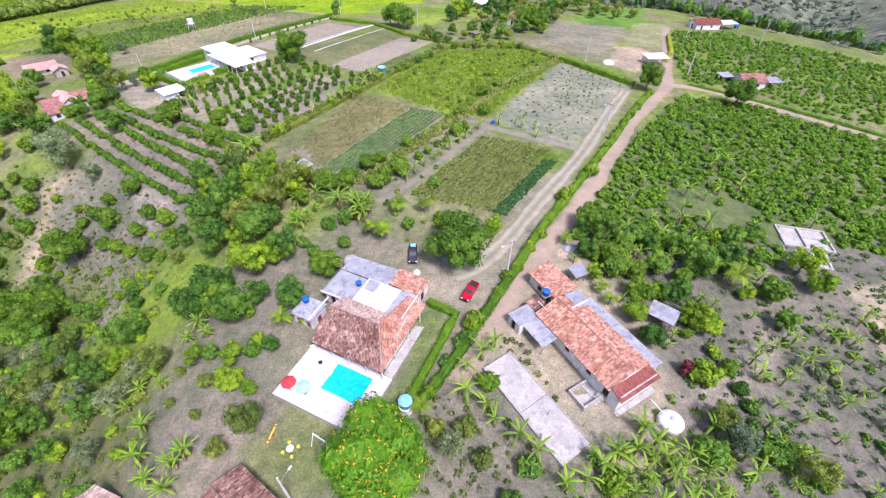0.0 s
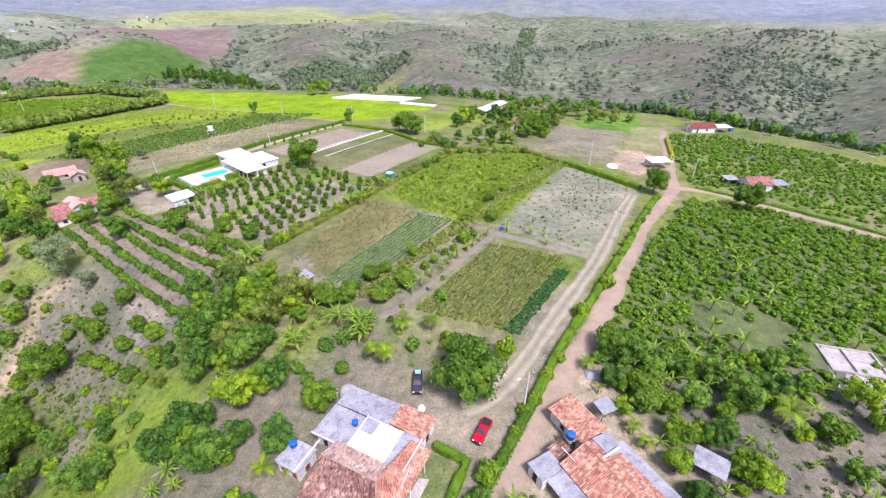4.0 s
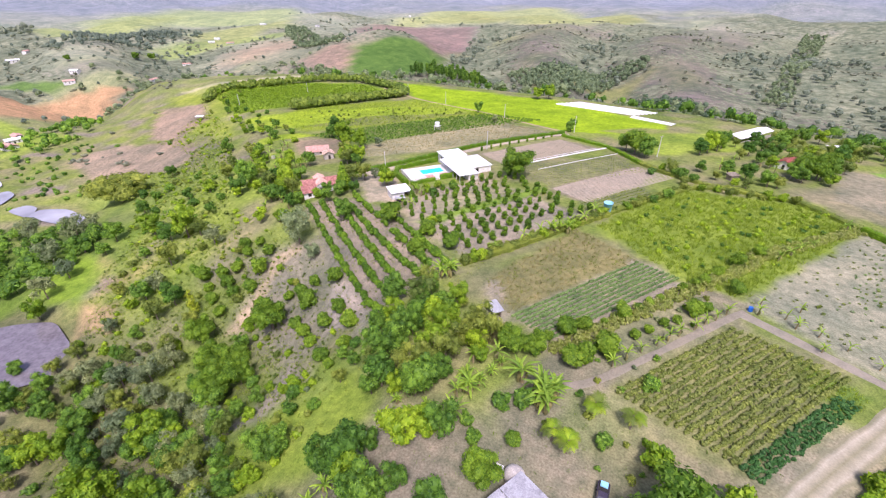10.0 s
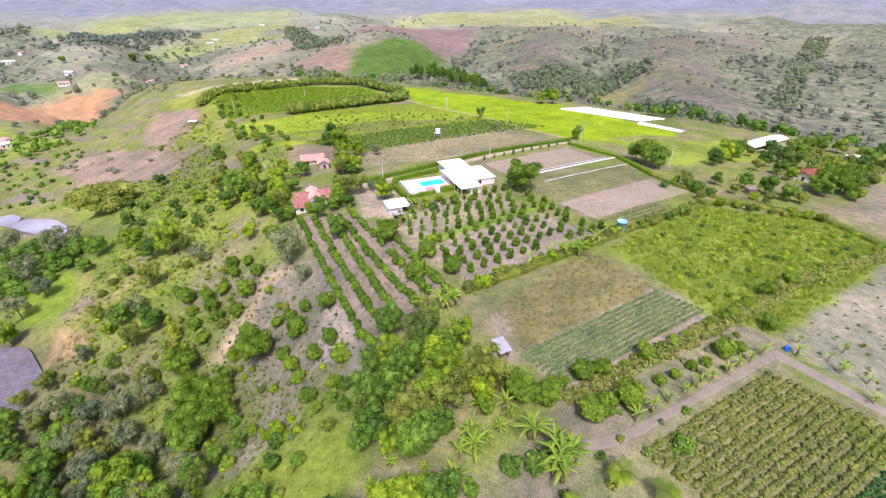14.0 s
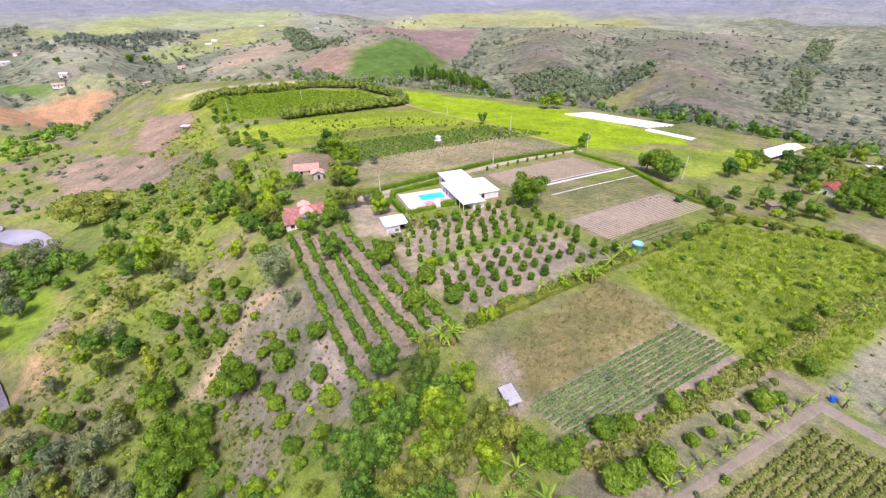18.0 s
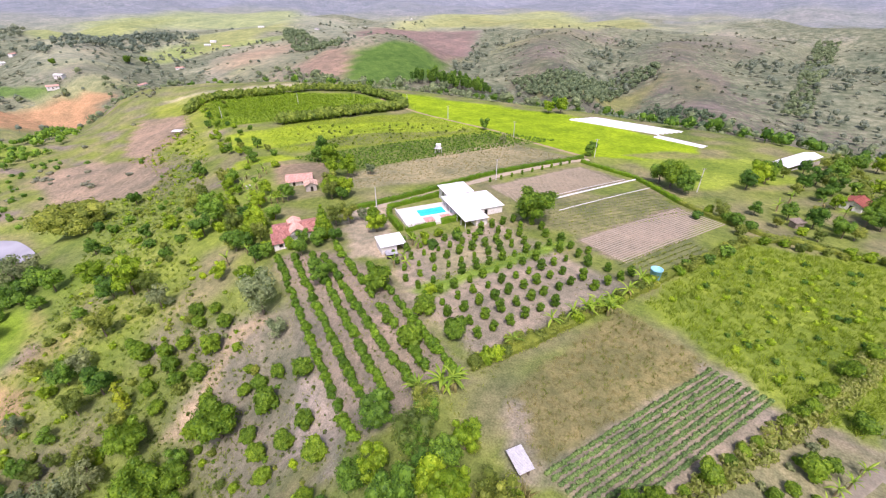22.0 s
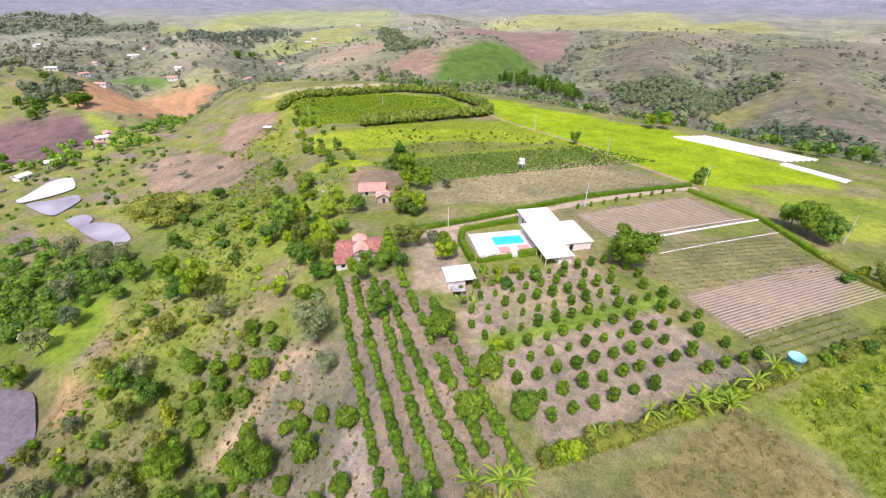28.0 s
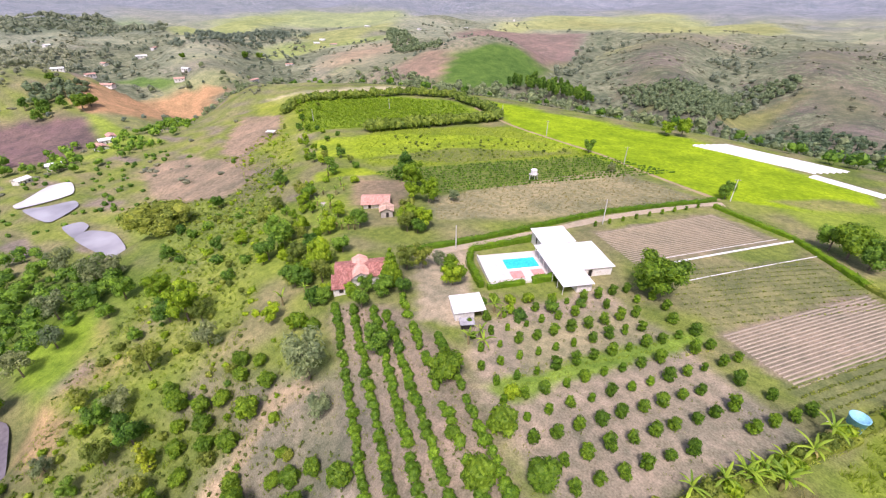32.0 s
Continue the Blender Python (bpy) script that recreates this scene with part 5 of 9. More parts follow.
def open_shed(m, w, d, h, label, roof=None, posts=WOOD, group="", walls=()):
    t = thing("shed", m, label, "shed", group)
    for sx in (-w / 2 + 0.15, w / 2 - 0.15):
        for sy in (-d / 2 + 0.15, d / 2 - 0.15):
            part("post", tube([(sx, sy, -0.6), (sx, sy, h)], [0.08, 0.07], 6), posts, t)
    for sy in (-d / 2 + 0.15, d / 2 - 0.15):
        part("beam", boxes((-w / 2, sy - 0.06, h - 0.08, w / 2, sy + 0.06, h + 0.06)), posts, t)
    sheet_roof("sheet_roof", (-w / 2 - 0.3, -d / 2 - 0.3, h + 0.08), (w / 2 + 0.3, -d / 2 - 0.3, h + 0.08), (w / 2 + 0.3, d / 2 + 0.3, h + 0.4), (-w / 2 - 0.3, d / 2 + 0.3, h + 0.4), roof or FIBRE, t)
    for x0, y0, x1, y1, z1 in walls:
        part("side_wall", boxes((x0, y0, -0.6, x1, y1, z1)), WHITE_WALL if roof is WHITE_ROOF else WOOD, t)
    return t


open_shed(pose(37.2, 45.6, ground_z(37.2, 45.6), 0, 0, -38), 3.8, 2.8, 2.3, "open timber shed with a grey sheet roof among trees", walls=((-1.8, 1.2, 1.8, 1.3, 1.8),))
open_shed(pose(25.2, 54.6, ground_z(25.2, 54.6), 0, 0, 25), 2.4, 1.9, 2.1, "small shed with a pale sheet roof beside the bushes", METAL)
tarp = thing("tarpaulin", pose(25.9, 62.6, ground_z(25.9, 62.6) + 0.05), "pale grey tarpaulin heaped over stores under the trees", "tarpaulin")
bm = bmesh.new()
bmesh.ops.create_grid(bm, x_segments=12, y_segments=9, size=1.0)
for v in bm.verts:
    v.co.z = max(0, 0.9 * (1 - v.co.x ** 2) * (1 - v.co.y ** 2)) + 0.08 * math.sin(v.co.x * 9) * math.cos(v.co.y * 7)
    v.co.x, v.co.y = v.co.x * 1.5, v.co.y * 1.1
bmesh.ops.solidify(bm, geom=bm.faces[:], thickness=0.03)
smooth(part("sheet", bm, FIBRE, tarp))
footing = thing("foundation", pose(73.5, 63.0, ground_z(73.5, 63), 0, 0, -20), "unfinished concrete house foundation among low plants", "foundation")
for bx in ((-4, -3, -0.6, 4, -2.6, 0.35), (-4, 2.6, -0.6, 4, 3, 0.35), (-4, -2.6, -0.6, -3.6, 2.6, 0.35), (3.6, -2.6, -0.6, 4, 2.6, 0.35), (-0.2, -2.6, -0.6, 0.2, 2.6, 0.35)):
    part("footing", boxes(bx), CONCRETE, footing)
part("floor_slab", boxes((-3.6, -2.6, -0.6, -0.2, 2.6, 0.12), (0.2, -2.6, -0.6, 3.6, 2.6, 0.1)), CONCRETE, footing)


ruin = thing("house_foundation", pose(76.0, 68.0, ground_z(76, 68) + 0.25, 0, 0, -14), "low concrete foundation of an unfinished house", "foundation")
part("floor_slab", boxes((-4.6, -3.4, -1.4, 4.6, 3.4, 0.04)), CONCRETE, ruin, "cracked grey floor slab")
for x0, y0, x1, y1 in ((-4.7, -3.5, 4.7, -3.2), (-4.7, 3.2, 4.7, 3.5), (-4.7, -3.2, -4.4, 3.2), (4.4, -3.2, 4.7, 3.2), (-0.6, -3.2, -0.3, 3.2), (-0.3, 0.2, 4.4, 0.5)):
    part("footing", boxes((x0, y0, 0.044, x1, y1, 0.42), bevel=0.02), CONCRETE, ruin)
part("yard", boxes((-9.0, -3.6, -1.6, -4.72, 3.0, -0.1)), CONCRETE, ruin, "pale levelled sand beside the slab")

# ---- vehicles ----
def pickup(m, body, label):
    """A small crew-cab pickup, 4.4 m long, facing +x."""
    t = thing("pickup_truck", m @ Matrix.Diagonal((0.88, 0.88, 0.88, 1)), label, "pickup truck", "parked pickups")
    bm = bmesh.new()
    side = [(-2.5, 0.5), (-2.5, 1.08), (-0.72, 1.1), (-0.55, 1.1), (1.05, 1.08), (2.25, 0.98), (2.48, 0.82), (2.5, 0.45)]
    rings = []
    for y, pull in ((-0.9, 0.0), (-0.82, 0.02), (0.82, 0.02), (0.9, 0.0)):
        rings.append([bm.verts.new((x * (1 - pull * 0.2), y, z + (0.03 if abs(y) < 0.85 and z > 0.9 else 0))) for x, z in side])
    for a, b in zip(rings, rings[1:]):
        for k in range(len(side)):
            n = (k + 1) % len(side)
            bm.faces.new((a[k], b[k], b[n], a[n]))
    bm.faces.new(rings[0])
    bm.faces.new(rings[-1][::-1])
    bmesh.ops.bevel(bm, geom=bm.edges[:], offset=0.03, segments=1, affect="EDGES")
    part("body", bm, body, t)
    cab = [(-0.75, 1.1), (-0.62, 1.68), (0.32, 1.7), (1.0, 1.1)]
    bm = bmesh.new()
    low = [[bm.verts.new((x, sy * (0.85 if z < 1.2 else 0.68), z)) for x, z in cab] for sy in (-1, 1)]
    for k in range(4):
        n = (k + 1) % 4
        bm.faces.new((low[0][k], low[0][n], low[1][n], low[1][k]))
    bm.faces.new(low[0][::-1])
    bm.faces.new(low[1])
    bmesh.ops.bevel(bm, geom=bm.edges[:], offset=0.035, segments=1, affect="EDGES")
    cabin = part("cab", bm, body, t)
    part("windscreen", ([(0.97, -0.7, 1.16), (0.97, 0.7, 1.16), (0.38, 0.6, 1.67), (0.38, -0.6, 1.67)], [], [(0, 1, 2, 3)]), glass_m, cabin)
    part("rear_window", ([(-0.765, -0.66, 1.2), (-0.765, 0.66, 1.2), (-0.65, 0.58, 1.62), (-0.65, -0.58, 1.62)], [], [(3, 2, 1, 0)]), glass_m, cabin)
    for sy in (-1, 1):
        for x0, x1, x2, x3 in ((-0.62, 0.08, 0.08, -0.5), (0.14, 0.8, 0.3, 0.14)):
            part("side_window", ([(x0, sy * 0.835, 1.2), (x1, sy * 0.835, 1.2), (x2, sy * 0.715, 1.62), (x3, sy * 0.715, 1.62)], [], [(0, 1, 2, 3)]), glass_m, cabin)
        part("mirror", boxes((0.72, sy * 0.98 - 0.1, 1.14, 0.84, sy * 0.98 + 0.1, 1.3), bevel=0.02), body, t)
        part("headlight", boxes((2.36, sy * 0.7 - 0.18, 0.72, 2.51, sy * 0.7 + 0.18, 0.88), bevel=0.02), WHITE_PLASTIC, t)
        part("tail_light", boxes((-2.53, sy * 0.8 - 0.07, 0.75, -2.48, sy * 0.8 + 0.07, 1.02)), CLOTH_RED, t)
        for x in (-1.55, 1.55):
            w = part("wheel", tube([(0, -0.11, 0), (0, 0.11, 0)], [0.37, 0.37], 18), DARK, t)
            w.matrix_basis = pose(x, sy * 0.82, 0.37)
            part("rim", tube([(0, -0.125, 0), (0, 0.125, 0)], [0.22, 0.22], 12), METAL, w)
    part("bed_liner", boxes((-2.4, -0.74, 1.115, -0.85, 0.74, 1.14)), DARK, t)
    part("bed_rail", boxes((-2.46, -0.86, 1.1, -0.8, -0.76, 1.3), bevel=0.015), body, t)
    part("bed_rail", boxes((-2.46, 0.76, 1.1, -0.8, 0.86, 1.3), bevel=0.015), body, t)
    part("tailgate", boxes((-2.5, -0.76, 1.1, -2.42, 0.76, 1.3), bevel=0.015), body, t)
    part("bumper", boxes((2.44, -0.84, 0.42, 2.62, 0.84, 0.62), bevel=0.03), DARK, t)
    part("bumper", boxes((-2.64, -0.84, 0.45, -2.5, 0.84, 0.62), bevel=0.03), METAL, t)
    part("grille", boxes((2.47, -0.45, 0.66, 2.53, 0.45, 0.86)), DARK, t)
    return t


pickup(pose(5.7, 50.9, ground_z(5.7, 50.9), 0, 0, -117.7), paint("red_car_paint", (0.52, 0.012, 0.03)), "glossy red crew-cab pickup parked on the drive")
pickup(pose(-4.7, 59.8, ground_z(-4.7, 59.8), 0, 0, -88), paint("dark_car_paint", (0.06, 0.05, 0.075)), "dark grey pickup parked behind the house")
load = thing("crate", pose(-4.75, 61.4, ground_z(-4.7, 61.4) + 1.15, 0, 0, -88), "teal plastic crate lying in the truck bed", "crate")
part("box", boxes((-0.5, -0.5, 0, 0.35, 0.5, 0.22), bevel=0.03), AQUA_PLASTIC, load)


# ---- poles ----
def utility_pole(x, y, tall=8.5, arm=True, lamp=False, turn=0.0):
    t = thing("utility_pole", pose(x, y, ground_z(x, y), 0, 0, turn), "tapered grey concrete utility pole" + (" with a street lamp" if lamp else " with a short crossarm"), "pole", "utility poles")
    part("shaft", tube([(0, 0, -0.5), (0, 0, tall)], [0.19, 0.11], 8), POLE_GREY, t)
    if arm:
        part("crossarm", boxes((-0.9, -0.06, tall - 0.45, 0.9, 0.06, tall - 0.33)), WOOD, t)
        for k in (-0.8, 0.0, 0.8):
            part("insulator", lathe([(0.05, tall - 0.33), (0.08, tall - 0.25), (0.04, tall - 0.15)], 8), WHITE_PLASTIC, t).location = (k, 0, 0)
    if lamp:
        part("lamp_arm", tube([(0, 0, tall - 1.6), (0.8, 0, tall - 1.0), (1.5, 0, tall - 0.9)], [0.04, 0.04, 0.04], 6), METAL, t)
        part("lamp_head", boxes((1.4, -0.13, tall - 0.98, 1.95, 0.13, tall - 0.82), bevel=0.03), WHITE_PLASTIC, t)
    return t


for x, y, tall, arm, lamp, turn in ((12.6, 55.2, 8.5, True, True, 200), (45.3, 109.7, 8.5, True, True, 140), (55.8, 172, 9.0, True, False, 60), (-11, 221, 9.0, True, False, 40), (90, 159, 9.0, True, True, 30), (118, 222, 9.0, True, False, 20), (-106, 157, 7.5, False, False, 0), (-80, 199.5, 8.5, True, False, 40), (-99, 272, 8.5, True, False, 30), (-153, 299, 8.5, True, False, 30), (-52.8, 251.5, 8.5, True, False, 30), (-197, 320, 8.5, False, False, 0), (-272, 289, 8.0, False, False, 0), (-288, 236, 8.0, False, False, 0), (-17.6, 18.6, 7.0, False, True, 60), (150, 215, 9, True, True, 0)):
    utility_pole(x, y, tall, arm, lamp, turn)

# ---- sheds and tanks among the fields ----
open_shed(pose(-31.6, 88.6, ground_z(-31.6, 88.6), 0, 0, -42), 3.4, 1.8, 1.7, "small shed with a pale sheet roof at the field's corner", METAL, walls=((-1.5, 0.6, 1.5, 0.7, 1.5),))
big_tank = thing("water_tank", pose(-19.4, 146.8, ground_z(-19.4, 146.8), 0, 0, 0), "large pale blue open water tank at the orchard's corner", "water tank")
smooth(part("tank_body", lathe([(1.0, -0.1), (1.02, 0.05), (1.3, 3.5), (1.38, 3.52), (1.38, 3.7), (1.28, 3.7), (1.25, 3.3), (0.1, 3.25)], 28), AQUA_PLASTIC, big_tank))
part("outlet_pipe", tube([(-1.6, 0, 0.3), (-2.6, 0.3, 0.25), (-2.8, 0.4, 0.0)], [0.06, 0.06, 0.06], 6), WHITE_PLASTIC, big_tank)
barrel = thing("barrel", pose(14.9, 112.8, ground_z(14.9, 112.8)), "dark blue plastic barrel standing by the field path", "barrel")
part("drum", lathe([(0.42, -0.05), (0.45, 0.1), (0.47, 0.5), (0.45, 0.9), (0.4, 1.0)], 16), BLUE_PLASTIC, barrel)
tower = thing("water_tower", pose(-120, 226, ground_z(-120, 226)), "white water tank raised on a timber stand", "water tower")
for sx in (-1, 1):
    for sy in (-1, 1):
        part("leg", tube([(sx * 1.2, sy * 1.2, -0.4), (sx, sy, 2.4)], [0.14, 0.12], 6), POLE_GREY, tower)
part("platform", boxes((-1.5, -1.5, 2.4, 1.5, 1.5, 2.6)), POLE_GREY, tower)
part("tank", lathe([(1.2, 2.6), (1.35, 4.2), (1.4, 4.3), (1.2, 4.5), (0.2, 4.7)], 18), WHITE_PLASTIC, tower, "white tank")
for a, b, w in (((-57, 183.6), (-32.3, 224), 0.28), ((-50, 179), (-26.3, 217), 0.12), ((-59, 186), (-36, 223), 0.08)):
    n = 12
    pts_ = [(a[0] + (b[0] - a[0]) * i / n, a[1] + (b[1] - a[1]) * i / n) for i in range(n + 1)]
    pipe = thing("irrigation_pipe", pose(0, 0, 0), "white irrigation pipe laid across the plot", "pipe", "irrigation pipes")
    part("run", tube([(px, py, ground_z(px, py) + w) for px, py in pts_], [w] * (n + 1), 6), WHITE_PLASTIC, pipe)

# ---- the white house with the far pool ----
FAR_POOL = pose(-97.4, 155.2, -1.35, 0, 0, 50)
villa = thing("pool_house", FAR_POOL, "white flat-roofed house beside a second swimming pool", "house")
part("canopy_roof", boxes((15.3, -21.5, 2.75, 23.2, -2.0, 2.95), bevel=0.03), WHITE_ROOF, villa, "wide white canopy roof")
part("flat_roof", boxes((23.25, -15.0, 2.5, 32.0, -2.0, 2.68), bevel=0.03), WHITE_ROOF, villa)
part("flat_roof", boxes((17.6, -1.95, 2.85, 27.5, 7.2, 3.05), bevel=0.03), WHITE_ROOF, villa, "raised white roof block")
room(villa, 19.2, -20.8, 23.0, -2.4, -1.2, 2.7, (), (), (), [(2, 3, 0, 2.1), (6, 8, 0.9, 2.0), (11, 12, 0, 2.1), (14.5, 16, 0.9, 2)])
room(villa, 23.2, -14.6, 31.5, -2.4, -1.2, 2.45, [(2, 3, 0, 2)], [(2, 3.2, 0.9, 1.9), (6, 7, 0, 2)], [(3, 4.2, 0.9, 1.9)])
room(villa, 18.2, -1.8, 27.1, 6.8, -1.4, 2.8, [], [(2, 3, 0.9, 1.9)], [(2, 3.2, 0.9, 1.9)], [(3, 3.9, 0, 2)])
for k in range(7):
    part("post", tube([(15.6, -21.0 + 3.05 * k, -0.8), (15.6, -21.0 + 3.05 * k, 2.75)], [0.09, 0.09], 8), WHITE_WALL, villa)
far_terrace = thing("pool_terrace", FAR_POOL, "pale paved terrace round a rectangular pool inside a hedge", "terrace")
part("paving", boxes((0.3, -14, -1.2, 6.2, -0.2, 0), (15.0, -14, -1.2, 19.15, -0.2, 0), (6.2, -3.2, -1.2, 15.0, -0.2, 0), (6.2, -14, -1.2, 15.0, -8.0, 0)), PAVING, far_terrace)
part("pool_floor", boxes((6.2, -8.0, -1.7, 15.0, -3.2, -1.5)), POOL_TILE, far_terrace)
part("pool_water", ([(6.2, -8.0, -0.12), (15.0, -8.0, -0.12), (15.0, -3.2, -0.12), (6.2, -3.2, -0.12)], [], [(0, 1, 2, 3)]), water_m, far_terrace, "clear turquoise water")
part("coping", boxes((6.0, -8.2, 0.004, 6.22, -3.0, 0.07), (14.98, -8.2, 0.004, 15.2, -3.0, 0.07), (6.22, -8.2, 0.004, 14.98, -7.98, 0.07), (6.22, -3.22, 0.004, 14.98, -3.0, 0.07)), WHITE_WALL, far_terrace)
part("tiled_floor", boxes((6.4, -12.4, 0.005, 9.6, -9.2, 0.05)), PINK_TILE, far_terrace, "square of pink floor tiles")
part("tiled_floor", boxes((12.0, -13.0, 0.005, 15.2, -9.2, 0.05)), PINK_TILE, far_terrace, "square of pink floor tiles")
part("low_wall", boxes((0.1, -14.3, -1.2, 14.9, -14.05, 0.5), (0.05, -14.0, -1.2, 0.28, -0.2, 0.4)), WHITE_WALL, far_terrace)
carport = open_shed(pose(-84.8, 134.4, ground_z(-84.8, 134.4) - 0.1, 0, 0, 51), 6.6, 5.6, 2.5, "white-walled garage with a white sheet roof beside the yard", WHITE_ROOF, WHITE_WALL, "", ((-3.2, 2.5, 3.2, 2.65, 2.5), (-3.25, -2.5, -3.1, 2.5, 2.5), (-3.2, -2.65, 1.0, -2.5, 2.5), (3.1, -2.5, 3.25, 2.5, 2.5)))
junk = thing("lean_to", pose(-81.6, 130.2, ground_z(-81.6, 130.2), 0, 0, 45), "dark lean-to stacked with farm gear beside the garage", "lean-to")
part("roof", boxes((-1.6, -1.2, 1.5, 1.6, 1.2, 1.6)), FIBRE, junk)
for sx in (-1.5, 1.5):
    for sy in (-1.1, 1.1):
        part("post", tube([(sx, sy, -0.4), (sx, sy, 1.5)], [0.06, 0.06], 5), WOOD, junk)
part("feed_bin", boxes((-1.2, -0.8, -0.3, 0.8, 0.7, 1.0), bevel=0.05), DARK, junk)
# ---- the red-roofed house and its outbuildings ----
TILE_PINK = surface("pinkish_red_tiles", (0.4, 0.17, 0.14), (0.52, 0.26, 0.22), 0.6, 6.0, 0.9, 0.0, 0.2, (0.3, 0.14, 0.11), 0.0, 0.3)
TILE_LIGHT = surface("light_orange_tiles", (0.6, 0.34, 0.27), (0.68, 0.42, 0.35), 0.6, 6.0, 0.9, 0.0, 0.2, None, 0.0, 0.2)
RED_HOUSE = pose(-115.6, 130.0, ground_z(-115.6, 130) + 0.2, 0, 0, 52)
cottage(RED_HOUSE, 12.0, 7.6, 2.7, 1.3, TILE_PINK, "white house with a worn pinkish-red tiled roof")
wing = thing("house_wing", RED_HOUSE, "raised middle wing with a light orange tiled roof", "house wing")
room(wing, -2.0, -4.6, 1.8, 3.6, 2.5, 3.5)
tiles("tiled_roof", (1.9, -5.0, 3.4), (1.9, 4.2, 3.4), (-0.1, 4.2, 4.5), (-0.1, -5.0, 4.5), TILE_LIGHT, wing, seed=21)
tiles("tiled_roof", (-2.1, 4.2, 3.4), (-2.1, -5.0, 3.4), (-0.1, -5.0, 4.5), (-0.1, 4.2, 4.5), TILE_LIGHT, wing, seed=22)
gable(wing, -2.0, 1.8, -4.5, 3.3, 4.35, WHITE_WALL)
front = thing("house_wing", RED_HOUSE @ pose(-5.2, -4.8, -0.2), "low front wing with white walls and red tiles", "house wing")
room(front, -1.8, -2.2, 2.2, 2.6, -1.0, 2.3, [(1.4, 2.4, 0.8, 1.8)], (), (), [(1.2, 2.0, 0, 2)])
tiles("tiled_roof", (-2.2, -2.6, 2.25), (2.6, -2.6, 2.25), (2.6, 2.8, 3.0), (-2.2, 2.8, 3.0), TILE_PINK, front, seed=23)
cottage(pose(-151, 167, ground_z(-151, 167), 0, 0, 44), 8.6, 7.4, 2.1, 1.3, TILE_LIGHT, "simple house with a light orange tiled roof on the hill", over=0.9)
cottage(pose(-140.6, 162.4, ground_z(-140.6, 162.4), 0, 0, 138), 4.6, 4.0, 2.6, 1.1, TILE_PALE, "small stone hut with a faded tiled roof", wall=STONE)
trough = thing("cistern", pose(-168, 156, ground_z(-168, 156)), "small round concrete cistern on the hill", "cistern")
part("ring", lathe([(1.2, -0.3), (1.2, 0.9), (1.0, 0.9), (0.95, 0.6), (0.1, 0.6)], 16), CONCRETE, trough)
# ---- buildings at the eastern edge ----
poultry = thing("long_shed", pose(27.5, 288, ground_z(27.5, 288) + 0.2, 0, 0, 57.5), "long open livestock shed with a white sheet roof", "shed")
for sy in (-1, 1):
    sheet_roof("sheet_roof", (-15, sy * 4.0, 2.6), (15, sy * 4.0, 2.6), (15, 0, 3.7), (-15, 0, 3.7), WHITE_ROOF, poultry, pitch=0.6)
    part("side_wall", boxes((-14.8, sy * 3.6 - 0.1, -1.0, 14.8, sy * 3.6 + 0.1, 0.9)), CONCRETE, poultry)
    for k in range(7):
        part("post", tube([(-14.5 + 4.83 * k, sy * 3.6, 0.9), (-14.5 + 4.83 * k, sy * 3.6, 2.7)], [0.09, 0.09], 6), WOOD, poultry)
cottage(pose(36.5, 234, ground_z(36.5, 234), 0, 0, 60), 7.5, 6.0, 2.6, 1.3, TILE_MAROON, "white farmhouse with a dark red tiled roof among trees")
open_shed(pose(62, 281, ground_z(62, 281), 0, 0, 20), 7, 4, 2.4, "white-roofed open shed among far trees", WHITE_ROOF)
open_shed(pose(15.5, 202, ground_z(15.5, 202), 0, 0, 40), 3.4, 2.4, 1.9, "weathered timber shed beside the hedge", WOOD, walls=((-1.6, -1.1, 1.6, -1.0, 1.8), (-1.6, 1.0, 1.6, 1.1, 1.8), (-1.6, -1.0, -1.5, 1.0, 1.8)))
open_shed(pose(84, 175, ground_z(84, 175), 0, 0, 8), 8.4, 5.4, 2.8, "white-roofed open shelter beside the farm road", WHITE_ROOF, WHITE_WALL, "", ((-4.0, 2.4, 4.0, 2.55, 2.6),))
heap = thing("tarpaulin", pose(64.5, 171, ground_z(64.5, 171)), "white tarpaulin over a heap beside the hedge", "tarpaulin")
smooth(part("sheet", lathe([(2.4, -0.1), (2.2, 0.5), (1.5, 1.0), (0.6, 1.2), (0.1, 1.22)], 12), WHITE_ROOF, heap))
cottage(pose(112, 157, ground_z(112, 157), 0, 0, 5), 8.5, 7.0, 2.7, 1.6, TILE_PINK, "white farmhouse with a worn red tiled roof beside the road")
open_shed(pose(121, 158, ground_z(121, 158), 0, 0, 5), 6, 4.5, 2.3, "grey sheet lean-to beside the roadside farmhouse", FIBRE, WHITE_WALL, "", ((-2.8, -2.0, -2.7, 2.0, 2.2),))
open_shed(pose(104.5, 160, ground_z(104.5, 160), 0, 0, 5), 4, 3.5, 2.2, "small grey store beside the roadside farmhouse", FIBRE)
cottage(pose(140, 250, ground_z(140, 250) + 0.2, 0, 0, 10), 14, 7.0, 2.8, 1.6, TILE_MAROON, "long white farmhouse with a dark red roof at the hill's brow")
open_shed(pose(153, 252, ground_z(153, 252) + 0.2, 0, 0, 10), 9, 6, 2.7, "white-roofed shelter beside the long farmhouse", WHITE_ROOF, WHITE_WALL)
water_tank(pose(160, 254, ground_z(160, 254)), 1.2, 1.8, "blue plastic water tank beside the far shelter", BLUE_PLASTIC)
